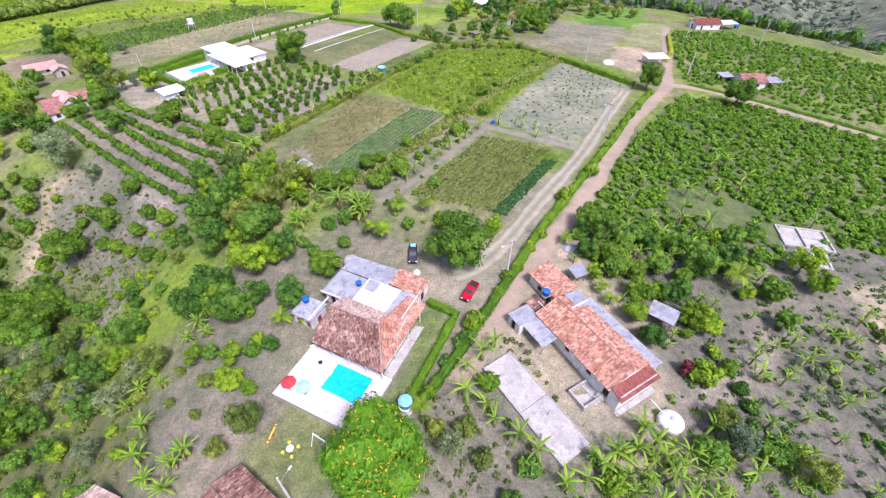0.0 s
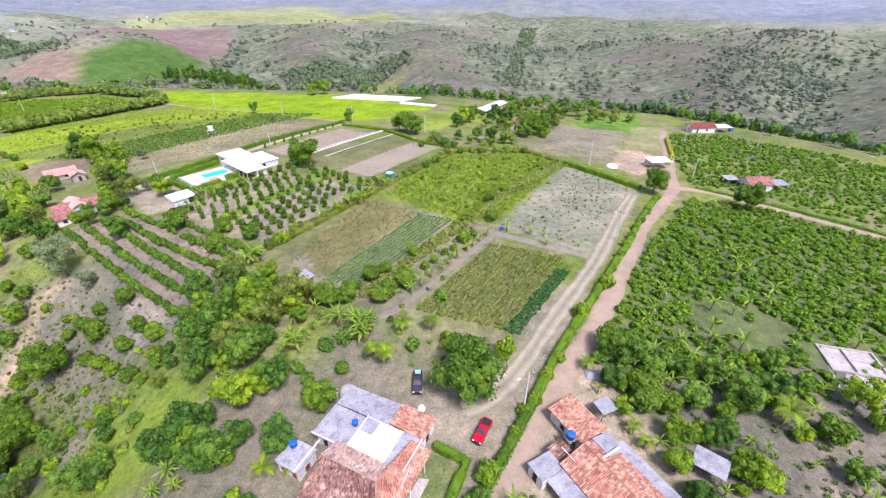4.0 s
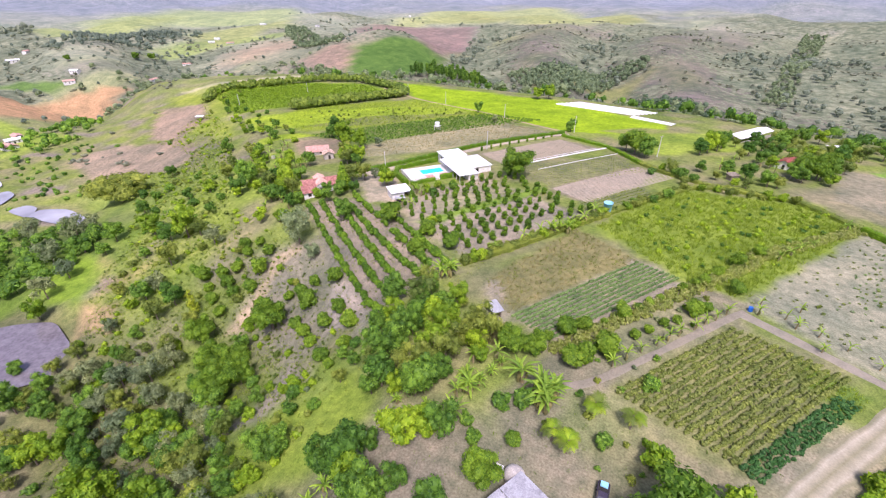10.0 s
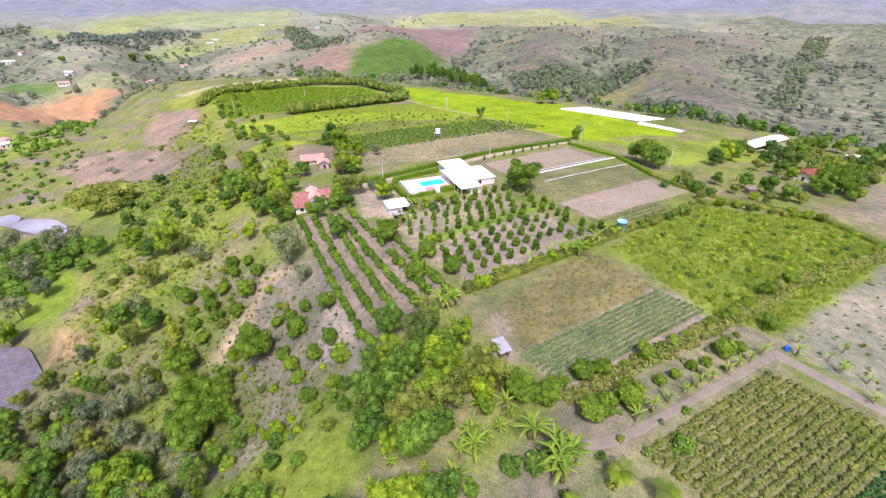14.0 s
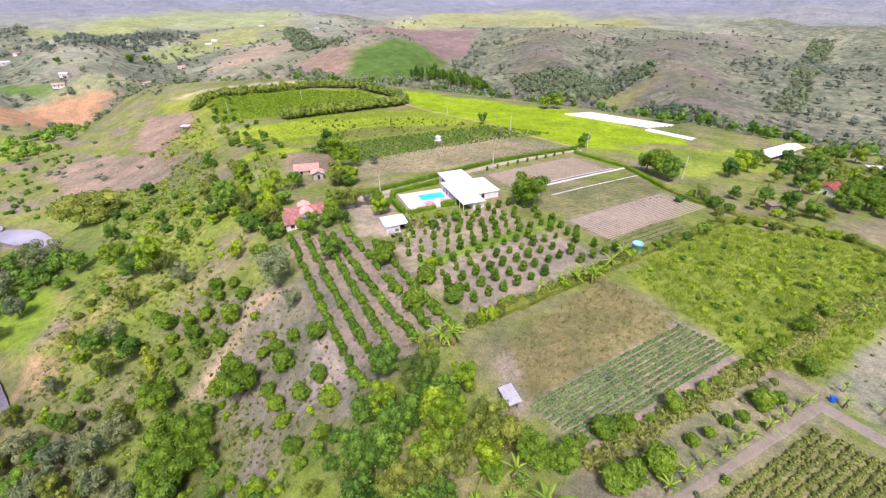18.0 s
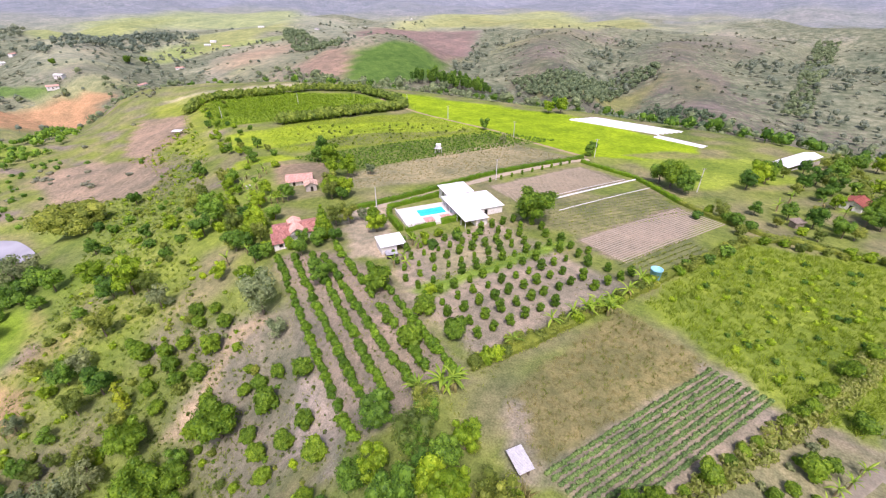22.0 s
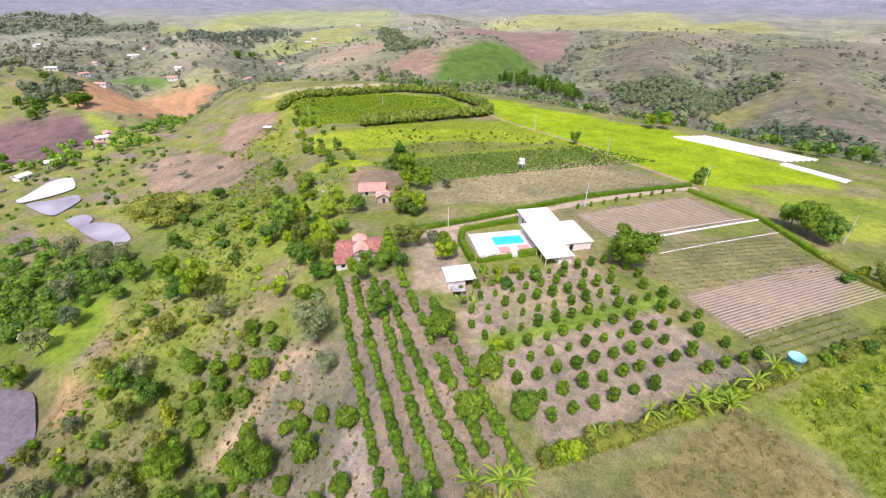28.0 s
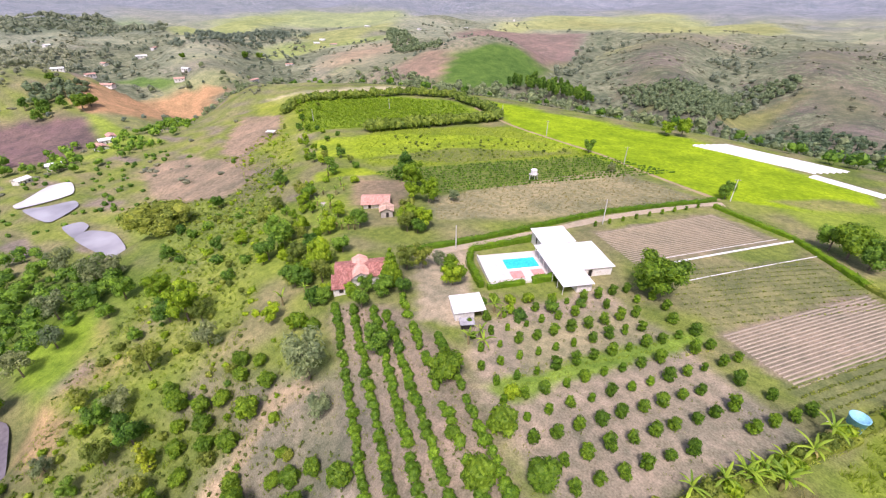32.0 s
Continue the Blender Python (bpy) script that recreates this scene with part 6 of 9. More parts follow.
# white crop covers on the far field
for k in range(6):
    a, b = Vector((-83.5 + 2.4 * k, 334.5 + 2.5 * k)), Vector((-30.0 + 2.2 * k, 320.5 + 2.6 * k))
    cover = strip("crop_cover", [tuple(a), tuple(a.lerp(b, 0.5)), tuple(b)], 3.2, lambda u: (0.8, 0.8, 0.8), "strip of white plastic sheet laid over a crop bed", "crop cover", 0.5, 7)
    cover.data.materials[0] = WHITE_PLASTIC
for k in range(2):
    cover = strip("crop_cover", [(-32 + k, 312 + 3 * k), (-8 + k, 300 + 3 * k)], 2.6, lambda u: (0.8, 0.8, 0.8), "strip of white plastic sheet laid over a crop bed", "crop cover", 0.5, 7)
    cover.data.materials[0] = WHITE_PLASTIC


# ---- scattered houses down the valley ----
def far_house(x, y, w, d, turn, roof, label):
    t = thing("farmhouse", pose(x, y, ground_z(x, y), 0, 0, turn), label, "house", "valley houses")
    part("wall", boxes((-w / 2, -d / 2, -2, w / 2, d / 2, 2.7)), WHITE_WALL, t)
    for sy in (-1, 1):
        part("roof_slope", boxes((-w / 2 - 0.5, -0.06, -0.1, w / 2 + 0.5, d / 2 + 0.7, 0.1)), roof, t).matrix_basis = pose(0, 0, 4.2, -20 if sy > 0 else 20, 0, 0) @ (Matrix() if sy > 0 else pose(0, 0, 0, 0, 0, 180))
    part("door", boxes((-0.5, -d / 2 - 0.04, -0.2, 0.5, -d / 2 + 0.02, 2.0)), DARK, t)
    for sx in (-0.3, 0.3):
        part("window", boxes((sx * w - 0.6, -d / 2 - 0.04, 0.9, sx * w + 0.6, -d / 2 + 0.02, 2.0)), DARK, t)
    return t


house_rng = random.Random(4)
for x, y in ((-729, 195), (-727, 223), (-692, 228), (-732, 336), (-678, 403), (-824, 556), (-1139, 266), (-952, 297), (-989, 389), (-929, 740), (-970, 724), (-904, 1001), (-1002, 1624), (-1024, 1582), (-878, 1170), (-1040, 942), (-1340, 283), (-467, 160), (-475, 166), (-457, 153), (-420, 98), (-438, 119), (-995, 759), (-714, 317), (-953, 354), (-850, 941)):
    far = math.hypot(x, y) / 420
    far_house(x, y, house_rng.uniform(7, 11) * max(1, min(far, 1.5)), house_rng.uniform(5.5, 8), house_rng.uniform(0, 180), house_rng.choice((WHITE_ROOF, WHITE_ROOF, TILE_LIGHT, FIBRE)), "small white farmhouse on the far valley side")

for x, y, turn in ((-303, 213, 30), (-352, 262, 55)):
    open_shed(pose(x, y, ground_z(x, y), 0, 0, turn), 5.0, 3.0, 2.2, "small white-roofed shed beside the bare plot", WHITE_ROOF)


# ---- plant kinds: meshes made once and shared ----
def plain_mesh(name, data, material):
    me = bpy.data.meshes.new(name)
    if isinstance(data, tuple):
        me.from_pydata(*data)
    else:
        data.to_mesh(me)
        data.free()
    me.materials.append(material)
    return me


def trunk_mesh(seed, h, r, limbs, spread):
    rng = random.Random(seed)
    lean = rng.uniform(-0.2, 0.2)
    bm = tube([(0, 0, -0.4), (lean * 0.3, 0, h * 0.5), (lean, lean * 0.5, h)], [r * 1.3, r, r * 0.6], 6)
    me_v = [tuple(v.co) for v in bm.verts]
    me_f = [tuple(v.index for v in f.verts) for f in (bm.verts.index_update() or bm.faces)]
    bm.free()
    for i in range(limbs):
        a = 6.2832 * i / limbs + rng.uniform(-0.4, 0.4)
        p = Vector((lean * 0.7, lean * 0.3, h * rng.uniform(0.55, 0.85)))
        q = p + Vector((spread * math.cos(a), spread * math.sin(a), h * rng.uniform(0.3, 0.6)))
        b2 = tube([p, (p + q) / 2 + Vector((0, 0, 0.15)), q], [r * 0.5, r * 0.35, r * 0.15], 5)
        b2.verts.index_update()
        k = len(me_v)
        me_v += [tuple(v.co) for v in b2.verts]
        me_f += [tuple(v.index + k for v in f.verts) for f in b2.faces]
        b2.free()
    return me_v, [], me_f


KINDS = {}


def hash_of(text):
    return sum(ord(c) * (i + 1) for i, c in enumerate(text)) % 1000


def tree_kind(kind, name, radius, tall, count, leaves, leaf, material, label, category="tree", clear=0.25, variants=3, core=0.78, squash=0.85, long=1.5, droop=0.1, group="", limbs=4, heart=0.84):
    """A tree of about that radius and height: trunk with limbs, and a crown of leaf clumps from clear * tall upward."""
    rows = []
    for s in range(variants):
        base = tall * clear
        lobes = lobes_round(hash_of(kind) + s * 7, radius, tall - base, count, base, heart)
        rows.append((plain_mesh("trunk", trunk_mesh(s + 3, tall * 0.62, max(0.05, radius * 0.06), limbs, radius * 0.55), BARK), plain_mesh("crown", foliage(hash_of(kind) + s, lobes, leaves, leaf, core, squash, long, droop), material)))
    KINDS[kind] = (name, rows, label, category, group)


plant_rng = random.Random(12)


def grow(kind, x, y, size=1.0, label="", sink=0.05, stretch=1.0):
    name, rows, text, category, group = KINDS[kind]
    parts = plant_rng.choice(rows)
    m = pose(x, y, ground_z(x, y) - sink, 0, 0, plant_rng.uniform(0, 360)) @ Matrix.Diagonal((size, size, size * stretch * plant_rng.uniform(0.92, 1.22), 1))
    if len(parts) == 1:
        ob = new(name, parts[0])
        ob.matrix_basis = m
        return tagged(ob, label or text, category, group)
    ob = thing(name, m, label or text, category, group)
    for me in parts:
        child = new(me.name.split(".")[0], me)
        child.parent = ob
    return ob


tree_kind("citrus", "citrus_tree", 1.1, 2.75, 6, 520, 0.28, LEAF_CITRUS, "small rounded dark green citrus tree in the orchard grid", clear=0.12, core=0.72, group="citrus grid")
tree_kind("sapling", "citrus_tree", 0.7, 2.0, 4, 360, 0.22, LEAF_HEDGE, "young light green citrus tree in the orchard grid", clear=0.1, core=0.8, group="citrus grid", variants=2)
tree_kind("orange", "orange_tree", 2.1, 4.1, 9, 1300, 0.34, LEAF_ORANGE, "rounded green orange tree on the dry slope", clear=0.04, core=0.84, group="orange trees on the slope")
tree_kind("mango", "mango_tree", 4.4, 7.4, 17, 3600, 0.38, LEAF_MANGO, "broad dense dark green mango tree", clear=0.2, core=0.72, limbs=6, heart=0.66)
tree_kind("wood", "broadleaf_tree", 3.4, 7.2, 17, 1800, 0.36, LEAF_WOOD, "leafy mid-green broadleaf tree", clear=0.22, core=0.72, heart=0.62)
tree_kind("bright", "broadleaf_tree", 3.0, 6.4, 16, 1500, 0.35, LEAF_BRIGHT, "light yellowish-green broadleaf tree", clear=0.22, core=0.74, heart=0.62)
tree_kind("grey", "thin_tree", 3.0, 6.8, 11, 1200, 0.38, LEAF_GREY, "airy tree with grey-green leaves", clear=0.2, core=0.42, limbs=6, heart=0.62)
tree_kind("pale", "thin_tree", 3.0, 6.8, 16, 1700, 0.3, LEAF_PALE, "airy tree with pale silvery-green leaves", clear=0.15, core=0.45, limbs=6, heart=0.62, variants=2)
tree_kind("olive", "broadleaf_tree", 2.9, 6.2, 16, 1500, 0.26, LEAF_OLIVE, "olive-green tree with a loose crown", clear=0.18, core=0.6, limbs=6, heart=0.62)
tree_kind("shrub", "shrub", 1.5, 2.4, 7, 460, 0.34, LEAF_WOOD, "low spreading green shrub", "shrub", clear=0.0, core=0.75)
tree_kind("pale_shrub", "shrub", 1.4, 2.2, 7, 420, 0.3, LEAF_OLIVE, "low olive-green shrub on the slope", "shrub", clear=0.0, core=0.65)
tree_kind("lit_shrub", "shrub", 1.5, 2.7, 7, 460, 0.34, LEAF_BRIGHT, "light green leafy shrub", "shrub", clear=0.05, core=0.75)
tree_kind("acacia", "umbrella_tree", 8.5, 7.5, 26, 3600, 0.5, LEAF_OLIVE, "wide flat-topped olive-green tree on the valley side", clear=0.45, core=0.7, squash=0.5, limbs=7, variants=1, heart=0.5)
tree_kind("eucalypt", "eucalyptus_tree", 2.6, 15.0, 10, 420, 0.9, LEAF_WOOD, "tall slender eucalyptus tree in a far stand", clear=0.4, core=0.6, variants=2, group="eucalyptus stand")
KINDS["coffee"] = ("coffee_bush", [(plain_mesh("coffee_bush", foliage(40 + s, [(0, 0, 1.15, 0.85), (0.3, 0.3, 0.75, 0.75), (-0.35, -0.2, 0.8, 0.75)], 260, 0.3, 0.8, fine=False), LEAF_COFFEE),) for s in range(4)], "rounded coffee bush in a planted row", "coffee bush", "coffee rows")
KINDS["weed"] = ("bush", [(plain_mesh("bush", foliage(60 + s, [(0, 0, 0.45, 0.55), (0.4, 0.2, 0.35, 0.4), (-0.3, 0.35, 0.3, 0.4)], 110, 0.26, 0.6, fine=False), mt),) for s, mt in enumerate((LEAF_OLIVE, LEAF_WOOD, LEAF_HEDGE, LEAF_GREY))], "small wild bush in the dry grass", "bush", "")
# a flame tree in yellow bloom
flame_lobes = lobes_round(5, 6.0, 6.2, 15, 2.2)
KINDS["flame"] = ("flowering_tree", [(plain_mesh("trunk", trunk_mesh(8, 5.0, 0.35, 7, 3.2), BARK), plain_mesh("crown", foliage(8, flame_lobes, 9000, 0.34, 0.82), leafage("vivid_green_leaves", (0.09, 0.26, 0.01), (0.2, 0.42, 0.02), 0.35, 0.05)), plain_mesh("blossom", foliage(9, [(x, y, z + r * 0.2, r * 1.02) for x, y, z, r in flame_lobes[0:15:2]], 620, 0.24, 0), leafage("orange_yellow_blossom", (0.75, 0.42, 0.02), (0.8, 0.6, 0.05), 0.3, 0.05)))], "large bright green tree dotted with orange-yellow blossom", "tree", "")
# a clipped conifer
KINDS["cypress"] = ("conifer", [(plain_mesh("trunk", trunk_mesh(2, 1.4, 0.16, 0, 0.1), BARK), plain_mesh("crown", foliage(3, [(0, 0, 1.4 + k * 1.0, 2.1 - k * 0.34) for k in range(6)], 1500, 0.34, 0.9, 0.8), LEAF_BRIGHT))], "clipped cone-shaped bright green conifer beside the house", "tree", "")


def blade_leaf(length, width, arch, seed, torn=True):
    """One long arched leaf with its midrib, torn along its edges."""
    rng = random.Random(seed)
    n = 7
    v, f = [], []
    for i in range(n + 1):
        t = i / n
        w = width * (math.sin(math.pi * min(1, t * 0.92 + 0.08)) ** 0.6) * (rng.uniform(0.75, 1.05) if torn else 1)
        x, z = length * t * (1 - 0.15 * arch * t), length * (0.75 * t - (0.55 + 0.5 * arch) * t * t)
        v += [(x, -w / 2, z - 0.08 * w), (x, 0, z + 0.04), (x, w / 2, z - 0.08 * w)]
    for i in range(n):
        k = 3 * i
        f += [(k, k + 3, k + 4, k + 1), (k + 1, k + 4, k + 5, k + 2)]
    return v, [], f


BANANA_LEAVES = [plain_mesh("leaf", blade_leaf(2.2, 0.36, a, i), LEAF_BANANA) for i, a in enumerate((0.1, 0.4, 0.8))]
DRY_LEAVES = [plain_mesh("dead_leaf", blade_leaf(1.5, 0.4, 1.6, 8), LEAF_DRY)]
PALM_LEAVES = []
for s in range(2):
    pv = [(2.4 * t, 0, 2.4 * (0.7 * t - 0.95 * t * t)) for t in (k / 13 for k in range(14))]
    pf = []
    for i in range(13):
        t = (i + 1) / 13
        x, _, z = pv[i + 1]
        w = 0.75 * math.sin(math.pi * (0.15 + 0.8 * t))
        for sd in (-1, 1):
            pf.append((i, i + 1, len(pv)))
            pv.append((x + 0.35 * w, sd * w, z - 0.25 * w))
    PALM_LEAVES.append(plain_mesh("frond", (pv, [], pf), LEAF_OLIVE if s else LEAF_BRIGHT))
STEMS = {"banana": plain_mesh("stem", tube([(0, 0, -0.3), (0.05, 0, 1.0), (0.08, 0.03, 1.9)], [0.2, 0.16, 0.1], 7), BANANA_STEM), "palm": plain_mesh("stem", tube([(0, 0, -0.3), (0.1, 0, 1.4), (0.1, 0.05, 2.8)], [0.2, 0.15, 0.12], 7), BARK), "papaya": plain_mesh("stem", tube([(0, 0, -0.3), (0.03, 0, 1.2), (0.03, 0.05, 2.3)], [0.13, 0.1, 0.07], 7), BARK)}


def leafy(kind, x, y, size=1.0, leaves=8, dead=2, label="", stems=1):
    """A banana plant, palm or papaya: stems with a fan of large leaves, each a part."""
    r = plant_rng
    size *= 1.22 if kind == "banana" else 1
    name, text = {"banana": ("banana_plant", "banana plant with long arching torn leaves"), "palm": ("palm_tree", "short palm with a spray of feathery fronds"), "papaya": ("papaya_tree", "young papaya tree with a spread of light green leaves")}[kind]
    t = thing(name, pose(x, y, ground_z(x, y) - 0.05, 0, 0, r.uniform(0, 360)) @ Matrix.Diagonal((size, size, size, 1)), label or text, name.replace("_", " "), name.replace("_", " ") + "s")
    top = {"banana": 1.75, "palm": 2.75, "papaya": 2.2}[kind]
    for s in range(stems):
        off = Matrix.Translation((r.uniform(-1, 1) * 0.7 * (s > 0), r.uniform(-1, 1) * 0.7 * (s > 0), -0.35 * (s > 0)))
        st = new("stem", STEMS[kind])
        st.parent, st.matrix_basis = t, off
        for k in range(leaves):
            lf = new("frond" if kind == "palm" else "leaf", r.choice(BANANA_LEAVES if kind == "banana" else PALM_LEAVES))
            lf.parent = t
            g = r.uniform(0.75, 1.1) * (0.62 if kind == "papaya" else 1)
            lf.matrix_basis = off @ pose(0.07, 0.03, top, 0, r.uniform(-58, 8) if kind == "banana" else r.uniform(-38, 22), 360 * k / leaves + r.uniform(-18, 18)) @ Matrix.Diagonal((g, g * (1.8 if kind == "papaya" else 1), g, 1))
        for k in range(dead if kind == "banana" else 0):
            lf = new("dead_leaf", DRY_LEAVES[0])
            lf.parent = t
            lf.matrix_basis = off @ pose(0.06, 0, top - 0.2, 0, 38, r.uniform(0, 360))
    return t


def scatter(name, shapes, spots, material, label, category, seed=1, low=0.7, high=1.3, tall=(0.8, 1.2), lift=0.0):
    """Many small plants joined into one mesh of uncounted growth."""
    rng = np.random.RandomState(seed)
    spots = np.asarray(spots, float)
    if not len(spots):
        return None
    z = height(spots[:, 0], spots[:, 1]) + lift
    pick = rng.randint(0, len(shapes), len(spots))
    verts, faces, k = [], [], 0
    for s, (v, _, f) in enumerate(shapes):
        at = np.where(pick == s)[0]
        if not len(at):
            continue
        v = np.array(v)
        ang, g = rng.uniform(0, 6.283, len(at)), rng.uniform(low, high, len(at))
        if spots.shape[1] > 2:
            g = g * spots[at, 2]
        h = g * rng.uniform(tall[0], tall[1], len(at))
        x = spots[at, 0][:, None] + (v[None, :, 0] * np.cos(ang)[:, None] - v[None, :, 1] * np.sin(ang)[:, None]) * g[:, None]
        y = spots[at, 1][:, None] + (v[None, :, 0] * np.sin(ang)[:, None] + v[None, :, 1] * np.cos(ang)[:, None]) * g[:, None]
        w = z[at][:, None] + v[None, :, 2] * h[:, None]
        verts.append(np.stack([x, y, w], 2).reshape(-1, 3))
        for size in (3, 4):
            ff = np.array([q for q in f if len(q) == size])
            if len(ff):
                faces += (ff[None] + (k + np.arange(len(at)) * len(v))[:, None, None]).reshape(-1, size).tolist()
        k += len(at) * len(v)
    ob = part(name, (np.concatenate(verts).tolist(), [], faces), material)
    return tagged(ob, label, category, kind="stuff")


HOUSE_PLOTS = [
    [(-27, 38), (-21, 27), (-12, 25), (-4, 36), (0, 50), (-5, 57), (-17, 58), (-26, 48)],
    [(8, 46), (16, 58), (24, 56), (38, 36), (27, 26), (14, 40)],
    [(6, 37), (11, 40), (22, 25), (16, 20)],
    [(-98, 154), (-87, 172), (-84, 184), (-64, 172), (-68, 150), (-86, 143)],
    [(-124, 129), (-117, 140), (-105, 133), (-111, 118)],
    [(-366, 150), (-368, 168), (-341, 180), (-288, 179), (-244, 164), (-243, 149), (-269, 142), (-306, 138)],
    [(-300, 188), (-316, 214), (-306, 222), (-344, 245), (-392, 242), (-366, 216), (-319, 184)],
]
LANES = [[(3, 34), (17, 57), (27, 71), (38, 88), (56, 118), (78, 148), (96, 190), (118, 245)], [(3, 55), (14, 65), (22, 77), (37, 99), (62, 142)], [(78, 150), (90, 149), (134, 118), (240, 60)], [(-4, 62), (6, 50)]]


def clear_of(x, y):
    """Which spots lie off the buildings, drives and roads."""
    ok = np.ones(len(x), bool)
    for plot in HOUSE_PLOTS:
        ok &= inside(plot, x, y) < 0
    for px, py, pr, _ in PONDS:
        ok &= np.hypot(x - px, y - py) > pr * 1.45
    for lane in LANES:
        ok &= np.abs(side_of(lane, x, y)) > 2.6
    return ok


def spread(poly, step, seed, keep=1.0, jitter=0.5):
    """Spots over an outline on a loose grid."""
    rng = np.random.RandomState(seed)
    px, py = np.array(poly).T
    x, y = np.meshgrid(np.arange(px.min(), px.max(), step), np.arange(py.min(), py.max(), step))
    x, y = x.ravel() + rng.uniform(-jitter, jitter, x.size) * step, y.ravel() + rng.uniform(-jitter, jitter, y.size) * step
    ok = (inside(poly, x, y) > 0) & (rng.uniform(0, 1, x.size) < keep) & clear_of(x, y)
    return np.stack([x[ok], y[ok]], 1)


def in_rows(a, b, c, rows, step, seed, jitter=0.12, keep=1.0):
    """Spots along rows that run from a to b, set side by side from a towards c."""
    rng = np.random.RandomState(seed)
    a, b, c = np.array(a, float), np.array(b, float), np.array(c, float)
    n = int(np.hypot(*(b - a)) / step)
    out = []
    for k in range(rows):
        s = a + (c - a) * (k + 0.5) / rows
        t = (np.arange(n) + rng.uniform(-0.3, 0.3, n)) / n
        p = s[None] + (b - a)[None] * t[:, None] + rng.uniform(-jitter, jitter, (n, 2))
        out.append(p[rng.uniform(0, 1, n) < keep])
    return np.concatenate(out)


def tuft(seed, blades, tall, wide, leafw=0.05, lean=0.5):
    rng = random.Random(seed)
    v, f = [], []
    for _ in range(blades):
        a = rng.uniform(0, 6.283)
        x, y = rng.uniform(-wide, wide), rng.uniform(-wide, wide)
        h = tall * rng.uniform(0.6, 1.2)
        dx, dy = math.cos(a) * leafw, math.sin(a) * leafw
        lx, ly = rng.uniform(-lean, lean) * h, rng.uniform(-lean, lean) * h
        k = len(v)
        v += [(x - dx, y - dy, 0), (x + dx, y + dy, 0), (x + lx, y + ly, h)]
        f.append((k, k + 1, k + 2))
    return v, [], f


def small_bush(seed, r, leaves, leaf, core=0.7):
    v, _, f = foliage(seed, [(0, 0, r * 0.6, r * 0.8), (r * 0.4, r * 0.2, r * 0.5, r * 0.55), (-r * 0.3, r * 0.4, r * 0.5, r * 0.5)], leaves, leaf, 0)
    if core:
        bv, bf = ball((0, 0, r * 0.5), r * core, random.Random(seed), 0.8, 0.25, 3, 5)
        f = f + [tuple(i + len(v) for i in q) for q in bf]
        v = v + bv
    return v, [], f


def coarse_tree(seed, r, h, leaves=26, leaf=0.42):
    """A far tree: lumpy crown of three clumps and loose leaves on a short stem."""
    rng = random.Random(seed)
    lobes = [(0, 0, h * 0.62, r * 0.8), (r * 0.45, r * 0.2, h * 0.5, r * 0.6), (-r * 0.35, r * 0.4, h * 0.55, r * 0.6)]
    v, _, f = foliage(seed, lobes, leaves, r * leaf, 0, fine=False)
    for x, y, z, q in lobes[:2]:
        bv, bf = ball((x, y, z), q * 0.85, rng, 0.85, 0.2, 3, 5)
        f = f + [tuple(i + len(v) for i in g) for g in bf]
        v = v + bv
    k = len(v)
    w = r * 0.06
    v += [(-w, -w, -0.5), (w, -w, -0.5), (0, w, -0.5), (0, 0, h * 0.5)]
    f += [(k, k + 1, k + 3), (k + 1, k + 2, k + 3), (k + 2, k, k + 3)]
    return v, [], f


